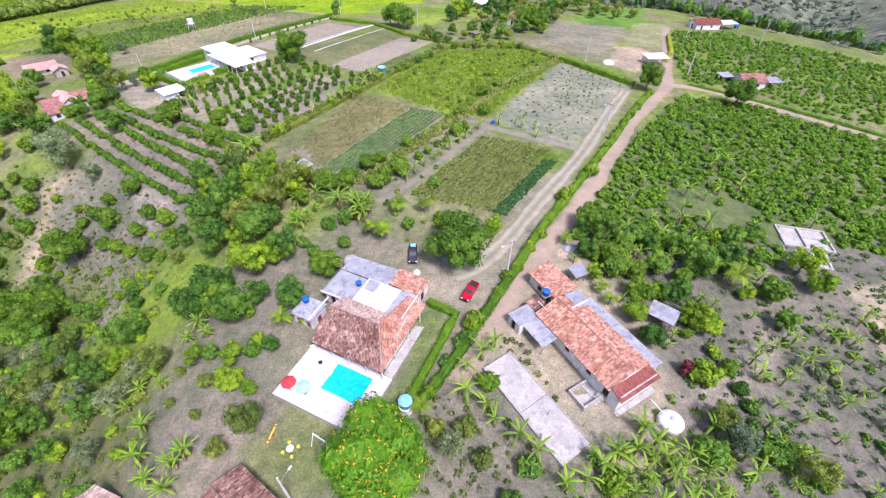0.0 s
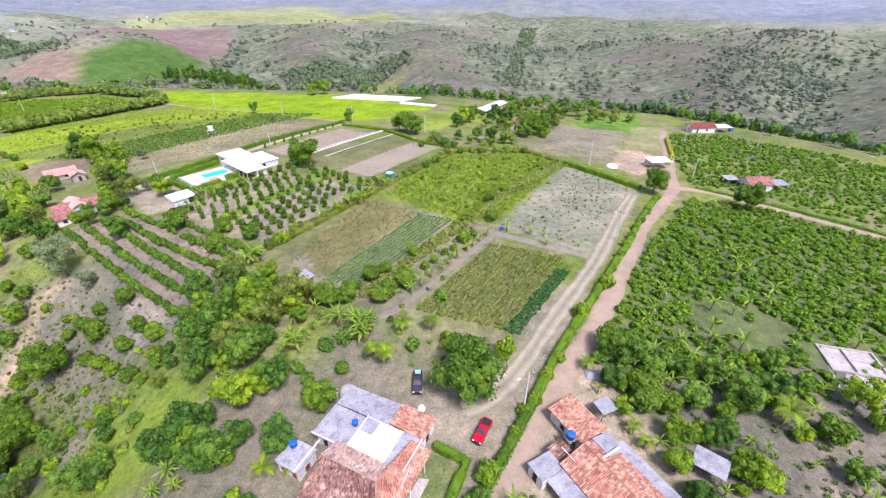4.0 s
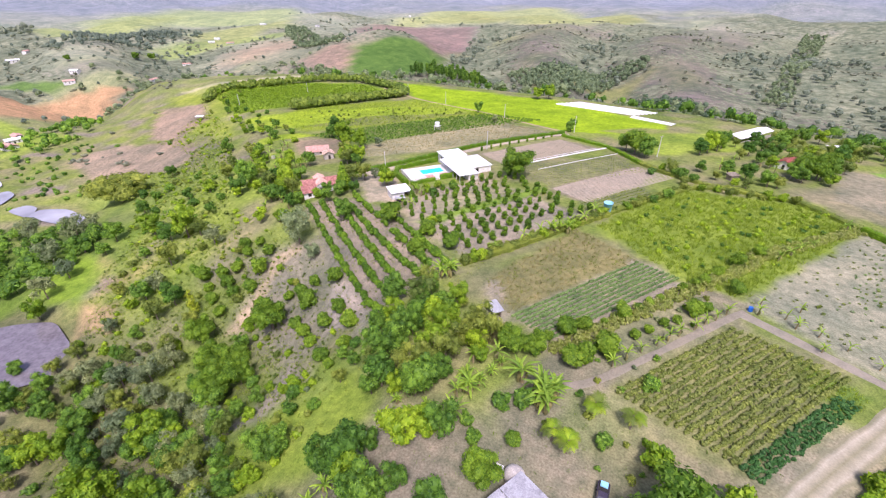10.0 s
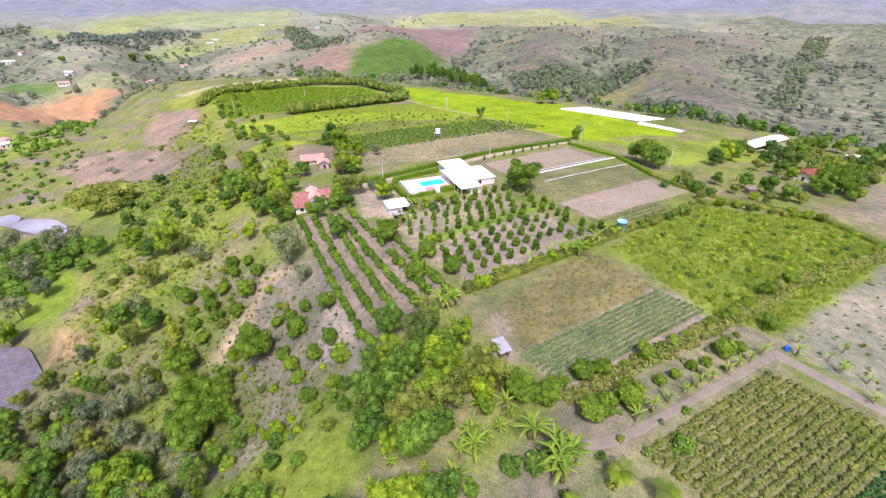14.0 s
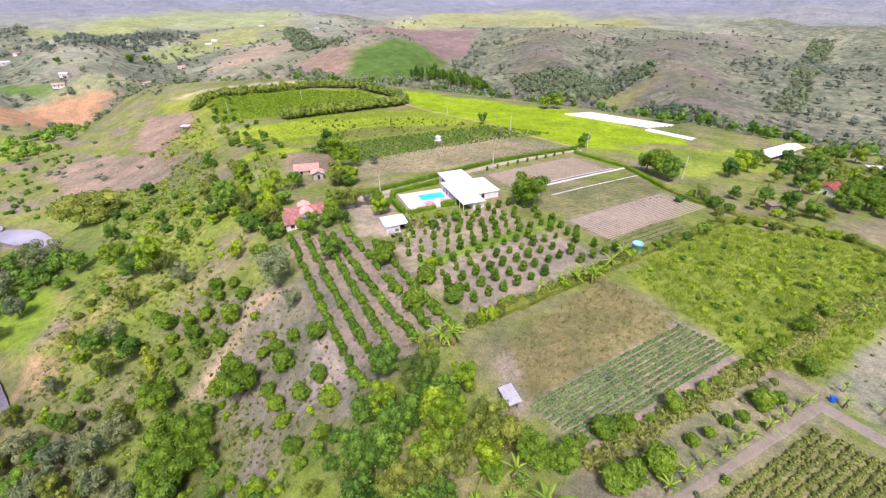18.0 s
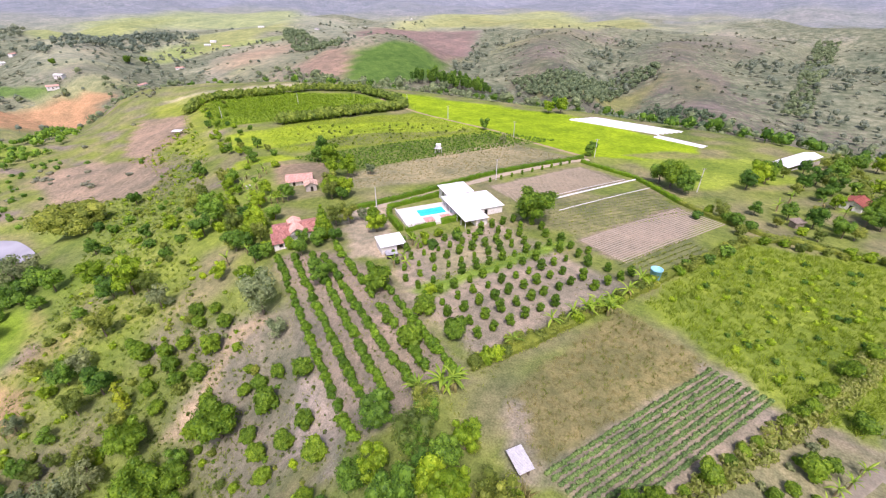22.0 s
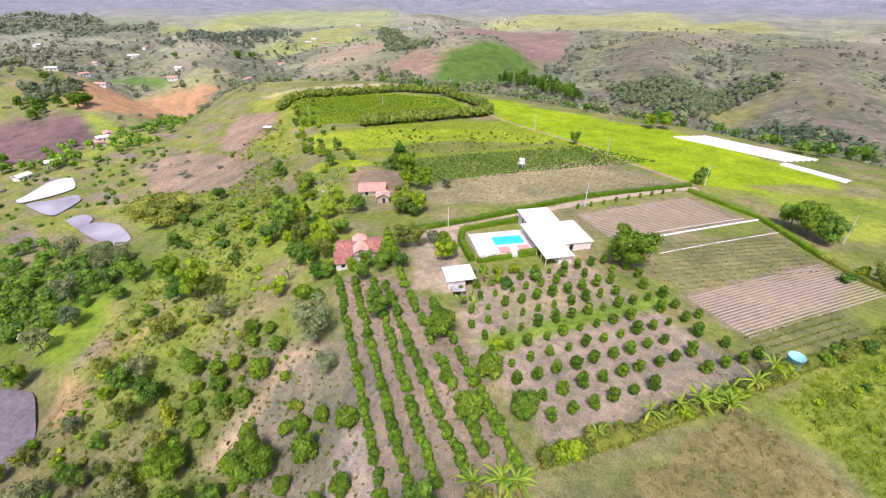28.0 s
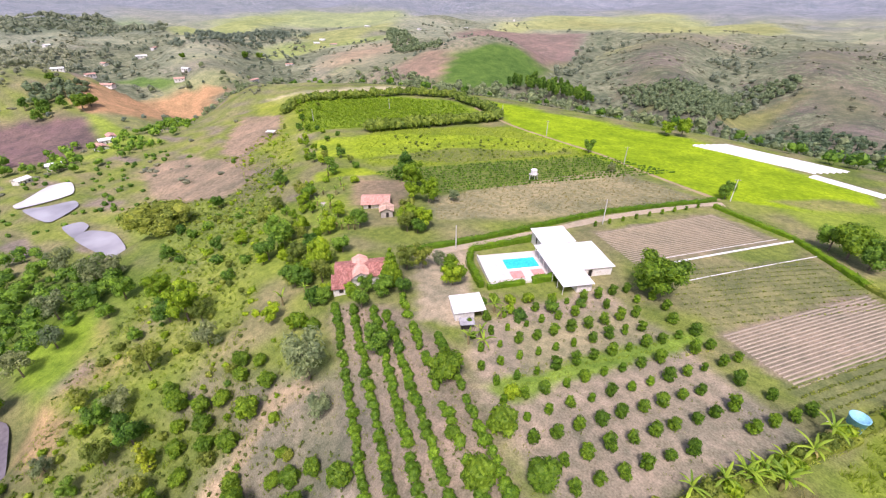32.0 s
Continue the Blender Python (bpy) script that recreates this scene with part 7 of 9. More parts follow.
def hedge(name, points, wide, tall, label, material=None, dense=16, leaf=0.2, seed=1):
    """A clipped hedge along points: a solid heart and a skin of leaves."""
    rng = random.Random(seed)
    v, f, lv = [], [], []
    pts = [Vector((*p, ground_z(*p))) for p in points]
    line = []
    for a, b in zip(pts, pts[1:]):
        n = max(1, int((b - a).length / 1.2))
        line += [a.lerp(b, i / n) for i in range(n)]
    line.append(pts[-1])
    for i, p in enumerate(line):
        p.z = ground_z(p.x, p.y)
        d = (line[min(i + 1, len(line) - 1)] - line[max(i - 1, 0)]).normalized()
        s = Vector((-d.y, d.x, 0)).normalized()
        w, h = wide * rng.uniform(0.32, 0.54), tall * rng.uniform(0.7, 1.08)
        k = len(v)
        v += [tuple(p - s * w - Vector((0, 0, 0.3))), tuple(p - s * w * 0.95 + Vector((0, 0, h * 0.85))), tuple(p - s * w * 0.5 + Vector((0, 0, h))), tuple(p + s * w * 0.5 + Vector((0, 0, h))), tuple(p + s * w * 0.95 + Vector((0, 0, h * 0.85))), tuple(p + s * w - Vector((0, 0, 0.3)))]
        if i:
            f += [(k - 6 + j, k - 5 + j, k + 1 + j, k + j) for j in range(5)]
        else:
            f.append((0, 1, 2, 3, 4, 5))
        if i < len(line) - 1:
            step = (line[i + 1] - p)
            for _ in range(int(dense * 2.2 * step.length * (wide + 2 * tall) / 3)):
                u = rng.uniform(-1, 1)
                face = rng.random() * (wide + 2 * tall)
                q = p + step * rng.random()
                if face < wide:
                    q, n = q + s * u * wide * 0.5 + Vector((0, 0, tall * rng.uniform(0.84, 1.14))), Vector((0, 0, 1))
                else:
                    sd = 1 if face < wide + tall else -1
                    q, n = q + s * sd * wide * rng.uniform(0.4, 0.62) + Vector((0, 0, tall * rng.random())), s * sd + Vector((0, 0, 0.5))
                n = (n + Vector((rng.uniform(-0.6, 0.6), rng.uniform(-0.6, 0.6), rng.uniform(-0.3, 0.6)))).normalized()
                a = n.orthogonal().normalized()
                b = n.cross(a)
                z = leaf * rng.uniform(0.6, 1.3)
                lv += [tuple(q - a * z * 0.7), tuple(q + a * z * 0.6 - b * z * 0.5), tuple(q + a * z * 0.6 + b * z * 0.5)]
    k = len(v)
    f.append((k - 1, k - 2, k - 3, k - 4, k - 5, k - 6))
    f += [(k + i, k + i + 1, k + i + 2) for i in range(0, len(lv), 3)]
    return tagged(part(name, (v + lv, [], f), material or LEAF_HEDGE), label, "hedge")


# ---- planting: near the houses ----
grow("flame", -7, 21.4, 1.05)
grow("mango", 3.6, 58.6, 1.2, "broad dark green mango tree shading the yard")
grow("lit_shrub", 10.8, 66.4, 1.4)
grow("lit_shrub", 1.0, 67.9, 1.3)
for kind, spots in (
    ("orange", [(-124.5, 84.1, 1.14), (-129.4, 84.8, 0.75), (-120.1, 82, 0.72), (-115.9, 79.6, 0.83), (-119.3, 87.1, 0.95), (-115.5, 85.4, 1), (-111.2, 83.7, 0.91), (-110.2, 77.5, 0.87), (-116.7, 90.6, 0.89), (-108.5, 92.4, 1.16), (-107.1, 86.7, 0.98), (-102.3, 94.6, 0.54), (-110.1, 98.2, 0.92), (-117.4, 95.8, 0.78), (-120.5, 97.8, 0.93), (-115.9, 100.1, 0.72), (-99.2, 78.6, 0.79), (-99.9, 83.2, 0.82), (-86.9, 92.9, 0.77), (-84.1, 86.8, 1.22), (-89.8, 90, 0.89), (-83.6, 80.8, 0.82), (-77.9, 78.2, 0.9), (-72.6, 75.2, 0.79), (-73.5, 81.4, 0.89), (-71.7, 85.4, 0.91), (-64.4, 80.6, 1), (-59.8, 73.2, 0.81), (-64.6, 70.6, 0.91), (-59.9, 68.1, 0.59)]),
    ("orange", [(-79.8, 93.9, 1.06), (-75.6, 116.1, 1.46), (-59.3, 103.9, 1.23), (-61.5, 113.3, 1.22), (-52.1, 109.1, 1.1), (-67, 107.3, 0.62), (-56.6, 101.7, 0.49), (-111, 111.6, 0.76), (-95, 91.6, 0.61), (-92.6, 87.9, 0.76), (-97.8, 82.2, 0.89), (33.1, 58.6, 1.34), (36, 55.7, 0.89), (59.4, 51.6, 1.17), (-18, 62.4, 0.63)]),
    ("pale_shrub", [(-108.2, 82.4, 1.25), (-93.5, 92, 0.78), (-90.6, 76.4, 0.7), (-82.6, 72.3, 0.82), (-136.6, 93.2, 1.2), (-163, 82.7, 1.1), (-162, 78.2, 1.07), (-217.9, 135.8, 1.14), (-152.1, 99.4, 1.06), (-33.8, 33.9, 0.87), (-39, 31.7, 0.6), (-33.5, 29.1, 0.57), (-39.4, 36.6, 0.64)]),
    ("lit_shrub", [(-112.9, 89.4, 0.57), (-68, 78.5, 0.56), (-94.6, 75.8, 0.62), (-91.4, 74.4, 0.57), (-78, 72.5, 0.67), (-64.9, 65.8, 0.58), (-68.1, 61.9, 0.88), (-62.1, 62.5, 0.67), (-74.1, 63, 0.8), (-138.7, 69.5, 0.85), (-131.6, 69.4, 1.16), (-132.6, 55.6, 0.91), (-140.6, 53.5, 0.8), (-98.6, 77.2, 1.08), (-115.5, 65.7, 1.02), (-72.4, 55.9, 0.94), (-65.6, 63, 1.11), (-31.2, 46.2, 0.84), (-28.2, 40.8, 0.8), (44.7, 36.8, 0.88), (43.6, 39.3, 0.76), (48.7, 24.6, 0.68), (40.5, 42.8, 0.69), (55.9, 66.3, 0.79), (-44.7, 25.8, 0.65)]),
    ("shrub", [(-63.6, 61, 1.02), (-82.5, 64.4, 1.07), (-218.2, 125.4, 1.61), (-215.3, 131.2, 1.48), (-198.2, 112.8, 1.19), (-175.4, 117.2, 1.41), (-159, 113.7, 1.45), (-161.6, 120.7, 1.26), (-226.9, 124.2, 1.76), (-206.5, 140.5, 1.06), (-60.4, 57.1, 1.02), (-55.1, 58.5, 0.87), (-112.5, 27, 0.98), (-25.7, 62.7, 0.86), (-23.5, 60.2, 0.85), (45.1, 30.7, 0.81), (-48.8, 22.3, 0.75), (-54.2, 24.4, 0.57), (62, 61.1, 0.93), (44.9, 33.4, 0.79)]),
    ("mango", [(-91.6, 79.7, 0.95), (-109, 70.3, 0.85), (-98.3, 65.3, 1.06), (-86.9, 64.1, 0.75), (-90.4, 59.2, 0.97), (-94.7, 69.1, 0.75), (-25.1, 80.2, 0.6), (-21.1, 81.7, 0.55), (-20, 55.5, 0.61)]),
    ("wood", [(-96, 72.7, 0.61), (-74.2, 59.4, 0.48), (-78.3, 56.6, 0.48), (-78.5, 52.4, 0.68), (-55.3, 87.2, 0.84), (-52.7, 77.2, 0.76), (-48.6, 69.9, 0.74), (-44, 71, 0.59), (-46.7, 76.9, 0.56), (-39.3, 65.1, 0.46), (-43.7, 61.9, 0.57), (-39.2, 70.4, 0.44), (-34.3, 67.3, 0.39), (-57.2, 70.1, 0.36), (-52.8, 68.4, 0.4), (-56.2, 73.2, 0.37), (-92, 113.8, 0.79), (-127.2, 119.9, 0.83), (-115.1, 117.5, 0.65), (-157.4, 95, 1.01), (-127, 74.7, 0.91), (-137.6, 72.3, 0.83), (-193.1, 92.8, 0.99), (-161.1, 87, 0.56), (-204, 85.1, 1.02), (-156.1, 131, 1.26), (-153.7, 124.7, 1), (-189.4, 86.1, 0.75), (-118.4, 40.6, 0.98), (-137.5, 35.1, 1)]),
    ("wood", [(-90.7, 47.2, 0.68), (-60.4, 49, 0.64), (-56.7, 51.5, 0.5), (-133.3, 39.8, 0.69), (-151.4, 41.5, 0.55), (-56.1, 47.8, 0.72), (-54.5, 49.5, 0.39), (-34.4, 38.4, 0.36), (-68.5, 29.5, 0.56), (-32.4, 45.5, 0.81), (-30, 49.1, 0.56), (-24.1, 48.4, 0.75), (-25.5, 39.2, 0.39), (-82, 43.5, 0.51), (-37, 52.1, 0.52), (28, 60.7, 0.58), (40.5, 56.9, 0.64), (42, 51, 0.54), (34, 42, 0.47), (48, 56.1, 0.81), (53.9, 58.7, 0.71), (58.6, 65.5, 0.6), (57.7, 44.8, 0.53), (45.2, 24.2, 0.47), (41.9, 25, 0.39), (63.5, 66.9, 0.52), (31.5, 55.8, 0.42)]),
    ("olive", [(-53.2, 64.2, 0.51), (-46.1, 83.9, 1.15), (-34.8, 72.8, 1.02), (-39.4, 78.4, 0.79), (-48, 90.5, 0.83), (-45.1, 78.3, 0.66), (-33.7, 76.7, 0.45), (-38.5, 88, 0.45), (-114.6, 71.5, 0.75), (-72.8, 97.9, 0.21), (-141.5, 84.5, 1.16), (-128.1, 69.2, 0.94), (-136.3, 124.7, 1.12), (-130.5, 119.3, 0.9), (-120.4, 95.2, 0.46), (-76.1, 42.3, 1), (-44.6, 39.1, 0.8), (-62.6, 37.3, 0.88), (-83, 36.3, 0.74), (-73, 44.2, 0.9), (-25, 26.8, 0.86), (-28.1, 23.8, 0.45), (-60.9, 44.5, 0.5), (39.3, 28.3, 0.69), (47.7, 21.3, 0.74)]),
    ("bright", [(-42.8, 65.9, 0.54), (-28.9, 75, 0.55), (-39, 62.8, 0.55), (-30.3, 83.5, 0.39), (-116.1, 109.3, 0.58), (-119, 131.7, 0.24), (-175.6, 99, 1.35), (-151.4, 98, 1.42), (-178.6, 127.7, 0.81), (-171.5, 55.6, 0.97), (-138.6, 68.1, 0.52), (-123.9, 108.3, 0.75), (-93.7, 44.5, 1.31), (-119.8, 30.9, 1.09), (-116.5, 34.7, 1.05), (-107.4, 36.3, 0.89), (-90.6, 30.9, 1.56), (-57, 42.8, 0.45), (-55.4, 43.6, 0.5), (-74.3, 34.6, 1.11), (-86.3, 46.4, 0.76), (-37, 38, 0.51), (-30.9, 37.6, 0.56), (-29.7, 33.2, 0.62), (-33, 55.1, 1.02), (-30.5, 58, 0.73), (-26.8, 32.3, 0.36), (28.3, 54.8, 0.5), (34.7, 50.4, 0.68), (38.4, 50.4, 0.5)]),
    ("bright", [(32.7, 45.7, 0.65), (43.9, 43.4, 0.64), (42.2, 45.5, 0.63), (54.6, 51.2, 0.42), (67.9, 57.6, 0.86), (68.9, 53.4, 0.67), (40.2, 35.7, 0.44), (-59.9, 29.2, 0.48)]),
    ("grey", [(-83.8, 52.4, 0.79), (-220.8, 90.8, 1.75), (-208.6, 75.9, 1.39), (-187.4, 72, 1.08), (-183.4, 62.8, 1.2), (-255.6, 86.6, 1.44), (-220.2, 96.6, 1.28), (-133.5, 96, 1.03), (-136.7, 76.2, 0.92), (-128.4, 49.9, 1.05), (-118.7, 51.9, 1.05), (-112.8, 56.1, 1.07), (-111, 61.4, 0.93), (-106.7, 52.8, 0.95), (-117.4, 46.1, 1), (-131.9, 45.5, 0.82), (-106.7, 44.5, 1.12), (-89.7, 53.3, 0.7), (-72, 46.8, 0.56), (-80.4, 52.8, 0.74), (-60, 37, 0.76), (-50.2, 34.3, 0.82), (-48.2, 39, 0.68)]),
    ("acacia", [(-243.2, 121.4, 1.59)]),
    ("pale", [(-101.9, 103.5, 1.47), (-93.5, 99.9, 0.73)]),
):
    for x, y, size_ in spots:
        grow(kind, x, y, min(size_, 1.5))
for x, y, size_ in [(-51.3, 93.9, 1), (-29.8, 70.7, 0.6), (-27, 70.7, 0.59), (-25.8, 73.3, 0.6), (-28.5, 67.9, 0.57), (-25, 76, 0.55), (-37.7, 60.8, 0.55), (-34.2, 59.8, 0.53), (-38.5, 57.1, 0.53), (-32.9, 62.3, 0.49), (-41.8, 28.4, 0.83), (-40.5, 24.3, 0.85), (-34, 22.7, 0.77), (-32.3, 24.2, 0.84), (-37.1, 21.3, 0.73), (-33.7, 19.7, 0.72), (-46.3, 35.5, 0.63), (-47.2, 32.9, 0.64), (-42.1, 35, 0.56), (-46.4, 37.9, 0.53), (-41.4, 50.2, 0.74), (-39.5, 44.9, 0.7), (-40.6, 42.4, 0.61), (-37.2, 42.6, 0.62), (28.5, 27.3, 0.59), (24.3, 24, 0.65), (28, 23.4, 0.61), (31.5, 25, 0.54), (20.5, 23.3, 0.54), (21.4, 20.7, 0.59)]:
    leafy("banana", x, y, size_ * 1.05, 9, 2, stems=2)
for x, y, size_ in [(31.1, 22.1, 0.54), (34.9, 22, 0.53), (38.3, 23.1, 0.47), (27.1, 20.6, 0.58), (24, 19.6, 0.57), (32.4, 19.6, 0.52), (36.2, 19.8, 0.51), (40.2, 21, 0.45), (16.2, 20, 0.52), (45.7, 20.3, 0.48)]:
    leafy("banana", x, y, size_ * 1.05, 9, 2, stems=2)
yellow = thing("yellow_leaved_tree", pose(-118, 74.8, ground_z(-118, 74.8)), "slender tree with tiers of pale yellow-green leaves on the slope", "tree")
part("trunk", tube([(0, 0, -0.4), (0.1, 0, 4), (0.2, 0, 8)], [0.18, 0.12, 0.05], 6), BARK, yellow)
part("crown", foliage(77, [(0.3 * math.cos(k * 2.1), 0.3 * math.sin(k * 2.1), 2.0 + k * 1.0, 1.5 - k * 0.15) for k in range(7)], 420, 0.5, 0), LEAF_YELLOW, yellow)
# across the road
for kind, spots in (
    ("bright", [(35.1, 49.8, 0.65), (33.4, 46.0, 0.54), (41.5, 45.4, 0.58), (43.5, 44.4, 0.65), (28.8, 60.4, 0.46)]),
    ("wood", [(34.0, 41.2, 0.49), (39.4, 49.9, 0.45), (41.9, 51.3, 0.43), (47.7, 55.7, 0.44), (50.3, 58.1, 0.56), (46.1, 61.9, 0.59), (40.3, 62.3, 0.6), (36.7, 63.8, 0.74), (32.3, 64.9, 0.72), (29.4, 66.6, 0.61)]),
    ("orange", [(32.3, 56.5, 1.29), (54.6, 58.1, 0.94), (44.2, 54.6, 0.84)]),
):
    for x, y, size_ in spots:
        grow(kind, x, y, size_, "leafy fruit tree in the garden behind the long house")
for x, y, size_ in ((33.9, 64.6, 0.98), (44.8, 66.3, 0.78), (46.5, 62, 0.93), (25.5, 58.7, 0.64), (28.4, 51.4, 0.62), (45.9, 50, 0.65), (47.7, 48.9, 0.58), (38, 42.3, 0.55), (25.5, 54.3, 0.64), (31.8, 49.5, 0.57), (58.4, 63.2, 0.66), (41.6, 63.8, 0.69), (53.6, 46.9, 0.46), (36.5, 40.5, 0.51), (37.3, 60.5, 0.75), (56.6, 57.1, 0.62)):
    leafy("banana", x, y, size_ * 1.05, 8, 1)
leafy("palm", 53.5, 54.0, 1.25, 14, 0)
for kind, x, y, s in (("mango", 30.9, 67.6, 0.75), ("lit_shrub", 40, 35, 1.4), ("mango", 69.4, 144, 0.85), ("mango", 95.3, 134.6, 0.95), ("lit_shrub", 30, 60, 1.0), ("shrub", 28, 66, 1.1), ("lit_shrub", 36, 88, 1.3), ("lit_shrub", 27.5, 78, 1.2), ("lit_shrub", 6, 44, 1.2), ("lit_shrub", 7.5, 33.5, 1.2), ("shrub", 5, 41, 1.0), ("shrub", 12, 22, 1.1), ("lit_shrub", 22, 20, 1.2), ("shrub", 36, 24, 1.5), ("grey", 40, 25, 0.7), ("shrub", 44, 24, 1.3), ("grey", 2, 24, 0.6), ("pale_shrub", 4, 27, 1.2), ("pale_shrub", 6, 23, 1.1), ("pale_shrub", 0, 27, 1.0), ("shrub", 9, 18, 1.0)):
    grow(kind, x, y, s)
red_bush = thing("red_leaved_bush", pose(37.6, 36.2, ground_z(37.6, 36.2)), "upright ornamental bush with dark red leaves", "bush")
part("crown", foliage(31, [(0, 0, 1.0, 0.8), (0.3, 0.2, 1.9, 0.7), (-0.2, 0.1, 2.6, 0.5)], 420, 0.3, 0.8), LEAF_RED, red_bush)
part("stem", tube([(0, 0, -0.2), (0, 0, 1.4)], [0.08, 0.05], 6), BARK, red_bush)
for x, y, s, d in ((-16, 71.5, 1.35, 7), (-17.2, 72.8, 1.3, 7), (-14.9, 72.8, 1.2, 6), (-16.5, 70.2, 1.2, 5), (-15.2, 70.6, 1.1, 5), (-20.5, 74, 1.3, 5), (-28, 68, 1.0, 3), (-29, 70, 1.0, 3), (-28, 62, 1.0, 3), (-48, 96, 1.2, 2), (-46.5, 97, 1.2, 2), (-29, 129, 1.1, 2), (-26.5, 129, 1.1, 2), (-31, 127, 1.0, 2)):
    leafy("banana", x, y, s * 1.05, 8, d, stems=2)
for x, y in ((9, 40), (7, 38), (4.5, 36), (4, 32), (7, 30), (8, 28), (11, 26), (13, 24), (16, 20), (21, 22), (23, 23.5), (24, 21), (28, 27), (29, 25), (30, 22), (33, 24), (35, 22), (26, 24), (47, 60), (49, 63), (35, 64), (33, 66), (55, 53), (20, 17), (27, 18), (31, 18)):
    leafy("banana", x, y, plant_rng.uniform(0.85, 1.2), 7, 1, stems=1)
for x, y in ((49, 38), (49, 35), (57, 38), (56, 33), (54, 36), (63, 33), (59, 31), (55, 26), (67, 34), (61, 38), (49, 31), (51, 40), (68, 42), (45, 31), (46, 28), (52, 29), (64, 28), (70, 38), (73, 31), (58, 42), (72, 46), (64, 44), (78, 40)):
    leafy("banana", x, y, plant_rng.uniform(0.6, 0.85), 6, 1)
for x, y in ((-7.5, 84.3), (-5.6, 87), (-3.4, 90), (-1, 93.3), (0.7, 95.5), (2.4, 97.8), (5, 101.3), (6.8, 104), (8.7, 106.1), (10.6, 109.1), (16.2, 112.1), (22.4, 110.6), (25.7, 105.3), (22.4, 138.6), (25.2, 142.6), (41.6, 168.3), (28, 147), (31, 151)):
    leafy("banana", x, y, plant_rng.uniform(0.62, 0.85), 8, 1, "young banana plant in a row beside the bare path")
for x, y in ((17, 116), (21, 113), (26, 110), (30, 108), (34, 105), (24, 117)):
    leafy("banana", x, y, 0.6, 5, 0, "small banana plant at the edge of the weedy field")
for x, y in ((41, 66), (44, 70), (52, 74), (40, 76), (60, 80), (70, 84), (58, 95), (72, 100), (85, 98), (64, 112), (80, 118), (95, 112), (90, 84), (100, 100), (66, 70), (80, 72), (48, 85), (76, 128)):
    leafy("banana", x, y, plant_rng.uniform(0.7, 0.95), 6, 0)
for x, y, s in ((-25, 44, 0.9), (-2, 29.8, 0.8), (29, 52, 0.7), (29.5, 49, 0.7), (25, 64, 0.75), (31, 63, 0.7), (36, 67, 0.8), (52, 58, 0.8), (-21.5, 44.5, 0.5)):
    leafy("palm", x, y, s, 12, 0)
for x, y in ((-8.4, 72.6), (-2.9, 72.7), (-10.5, 64.5), (-13, 65.5)):
    leafy("papaya", x, y, 1.35, 13, 0)
for x, y, s in ((-16.9, 88.8, 1.0), (-14.2, 91.5, 0.85), (-10.9, 95, 0.4), (-8, 98.6, 0.85), (-5.4, 102.6, 0.5), (-3.6, 105.3, 0.5), (-1.8, 107.9, 0.45), (2.1, 113.8, 0.5), (-14, 81.6, 1.1), (-12.3, 83.6, 1.0), (-9.2, 87, 1.15), (-5, 93.6, 0.55), (-2.9, 96.1, 0.5), (-0.4, 99.8, 0.5), (1.8, 101.9, 0.5), (4.5, 106.2, 0.9), (6.9, 107.9, 0.6), (12.6, 118.4, 0.85), (8.9, 123.8, 0.7), (13.1, 130.8, 0.9), (18.1, 138.7, 0.8), (-19.5, 86, 0.5), (4.5, 117, 0.6), (6.3, 119, 0.7)):
    grow("orange", x, y, s * 0.95, "rounded green fruit bush in a row between two fields")
# ---- hedges ----
hedge("hedge", [(-1.5, 48.5), (3.2, 46.2), (-3.6, 31.6), (-7.5, 28.5)], 1.3, 1.3, "clipped bright green hedge round the lawn", seed=1)
hedge("hedge", [(-2.0, 31.0), (3.0, 38.0), (8.5, 47), (13.8, 55.5)], 1.6, 1.5, "overgrown bright green hedge between two drives", dense=13, seed=2)
hedge("hedge", [(13.8, 55.5), (20, 66.5), (28, 78), (38, 93)], 1.7, 1.4, "overgrown bright green hedge between two drives", dense=12, seed=3)
hedge("hedge", [(38, 93), (47, 106), (58, 124), (69, 140)], 1.7, 1.4, "overgrown bright green hedge between two drives", dense=10, seed=4)
hedge("hedge", [(46, 171), (56, 159), (66, 147)], 2.2, 1.8, "dark green clipped hedge beside the weedy field", dense=10, leaf=0.26, seed=5)
hedge("hedge", [(-116, 147), (-108, 158.5), (-99, 175), (-84, 207)], 1.8, 1.6, "long clipped green hedge beside the drive", dense=10, leaf=0.26, seed=6)
hedge("hedge", [(-84, 207), (-70, 228), (-57, 247.5)], 1.8, 1.6, "long clipped green hedge beside the drive", dense=8, leaf=0.28, seed=7)
hedge("hedge", [(-56, 240), (-44, 233), (-32, 226), (-16, 205)], 2.0, 1.4, "low dark green hedge at the end of the plots", dense=8, leaf=0.28, seed=8)
hedge("hedge", [(-16, 205), (-6, 196), (8, 188), (28, 186)], 2.2, 1.2, "low scrubby hedge at the end of the plots", LEAF_OLIVE, dense=8, leaf=0.28, seed=9)
hedge("hedge", [(-90.5, 176), (-101.5, 158.5), (-97.5, 152), (-88, 144.5)], 1.7, 1.9, "thick clipped green hedge round the pool garden", dense=12, leaf=0.26, seed=10)
hedge("hedge", [(-86.5, 144.8), (-80.8, 152.5)], 1.3, 1.5, "thick clipped green hedge round the pool garden", dense=12, leaf=0.26, seed=11)
hedge("hedge", [(-79.5, 154.0), (-75.5, 159.5)], 1.5, 1.9, "thick clipped green hedge round the pool garden", dense=12, leaf=0.26, seed=12)
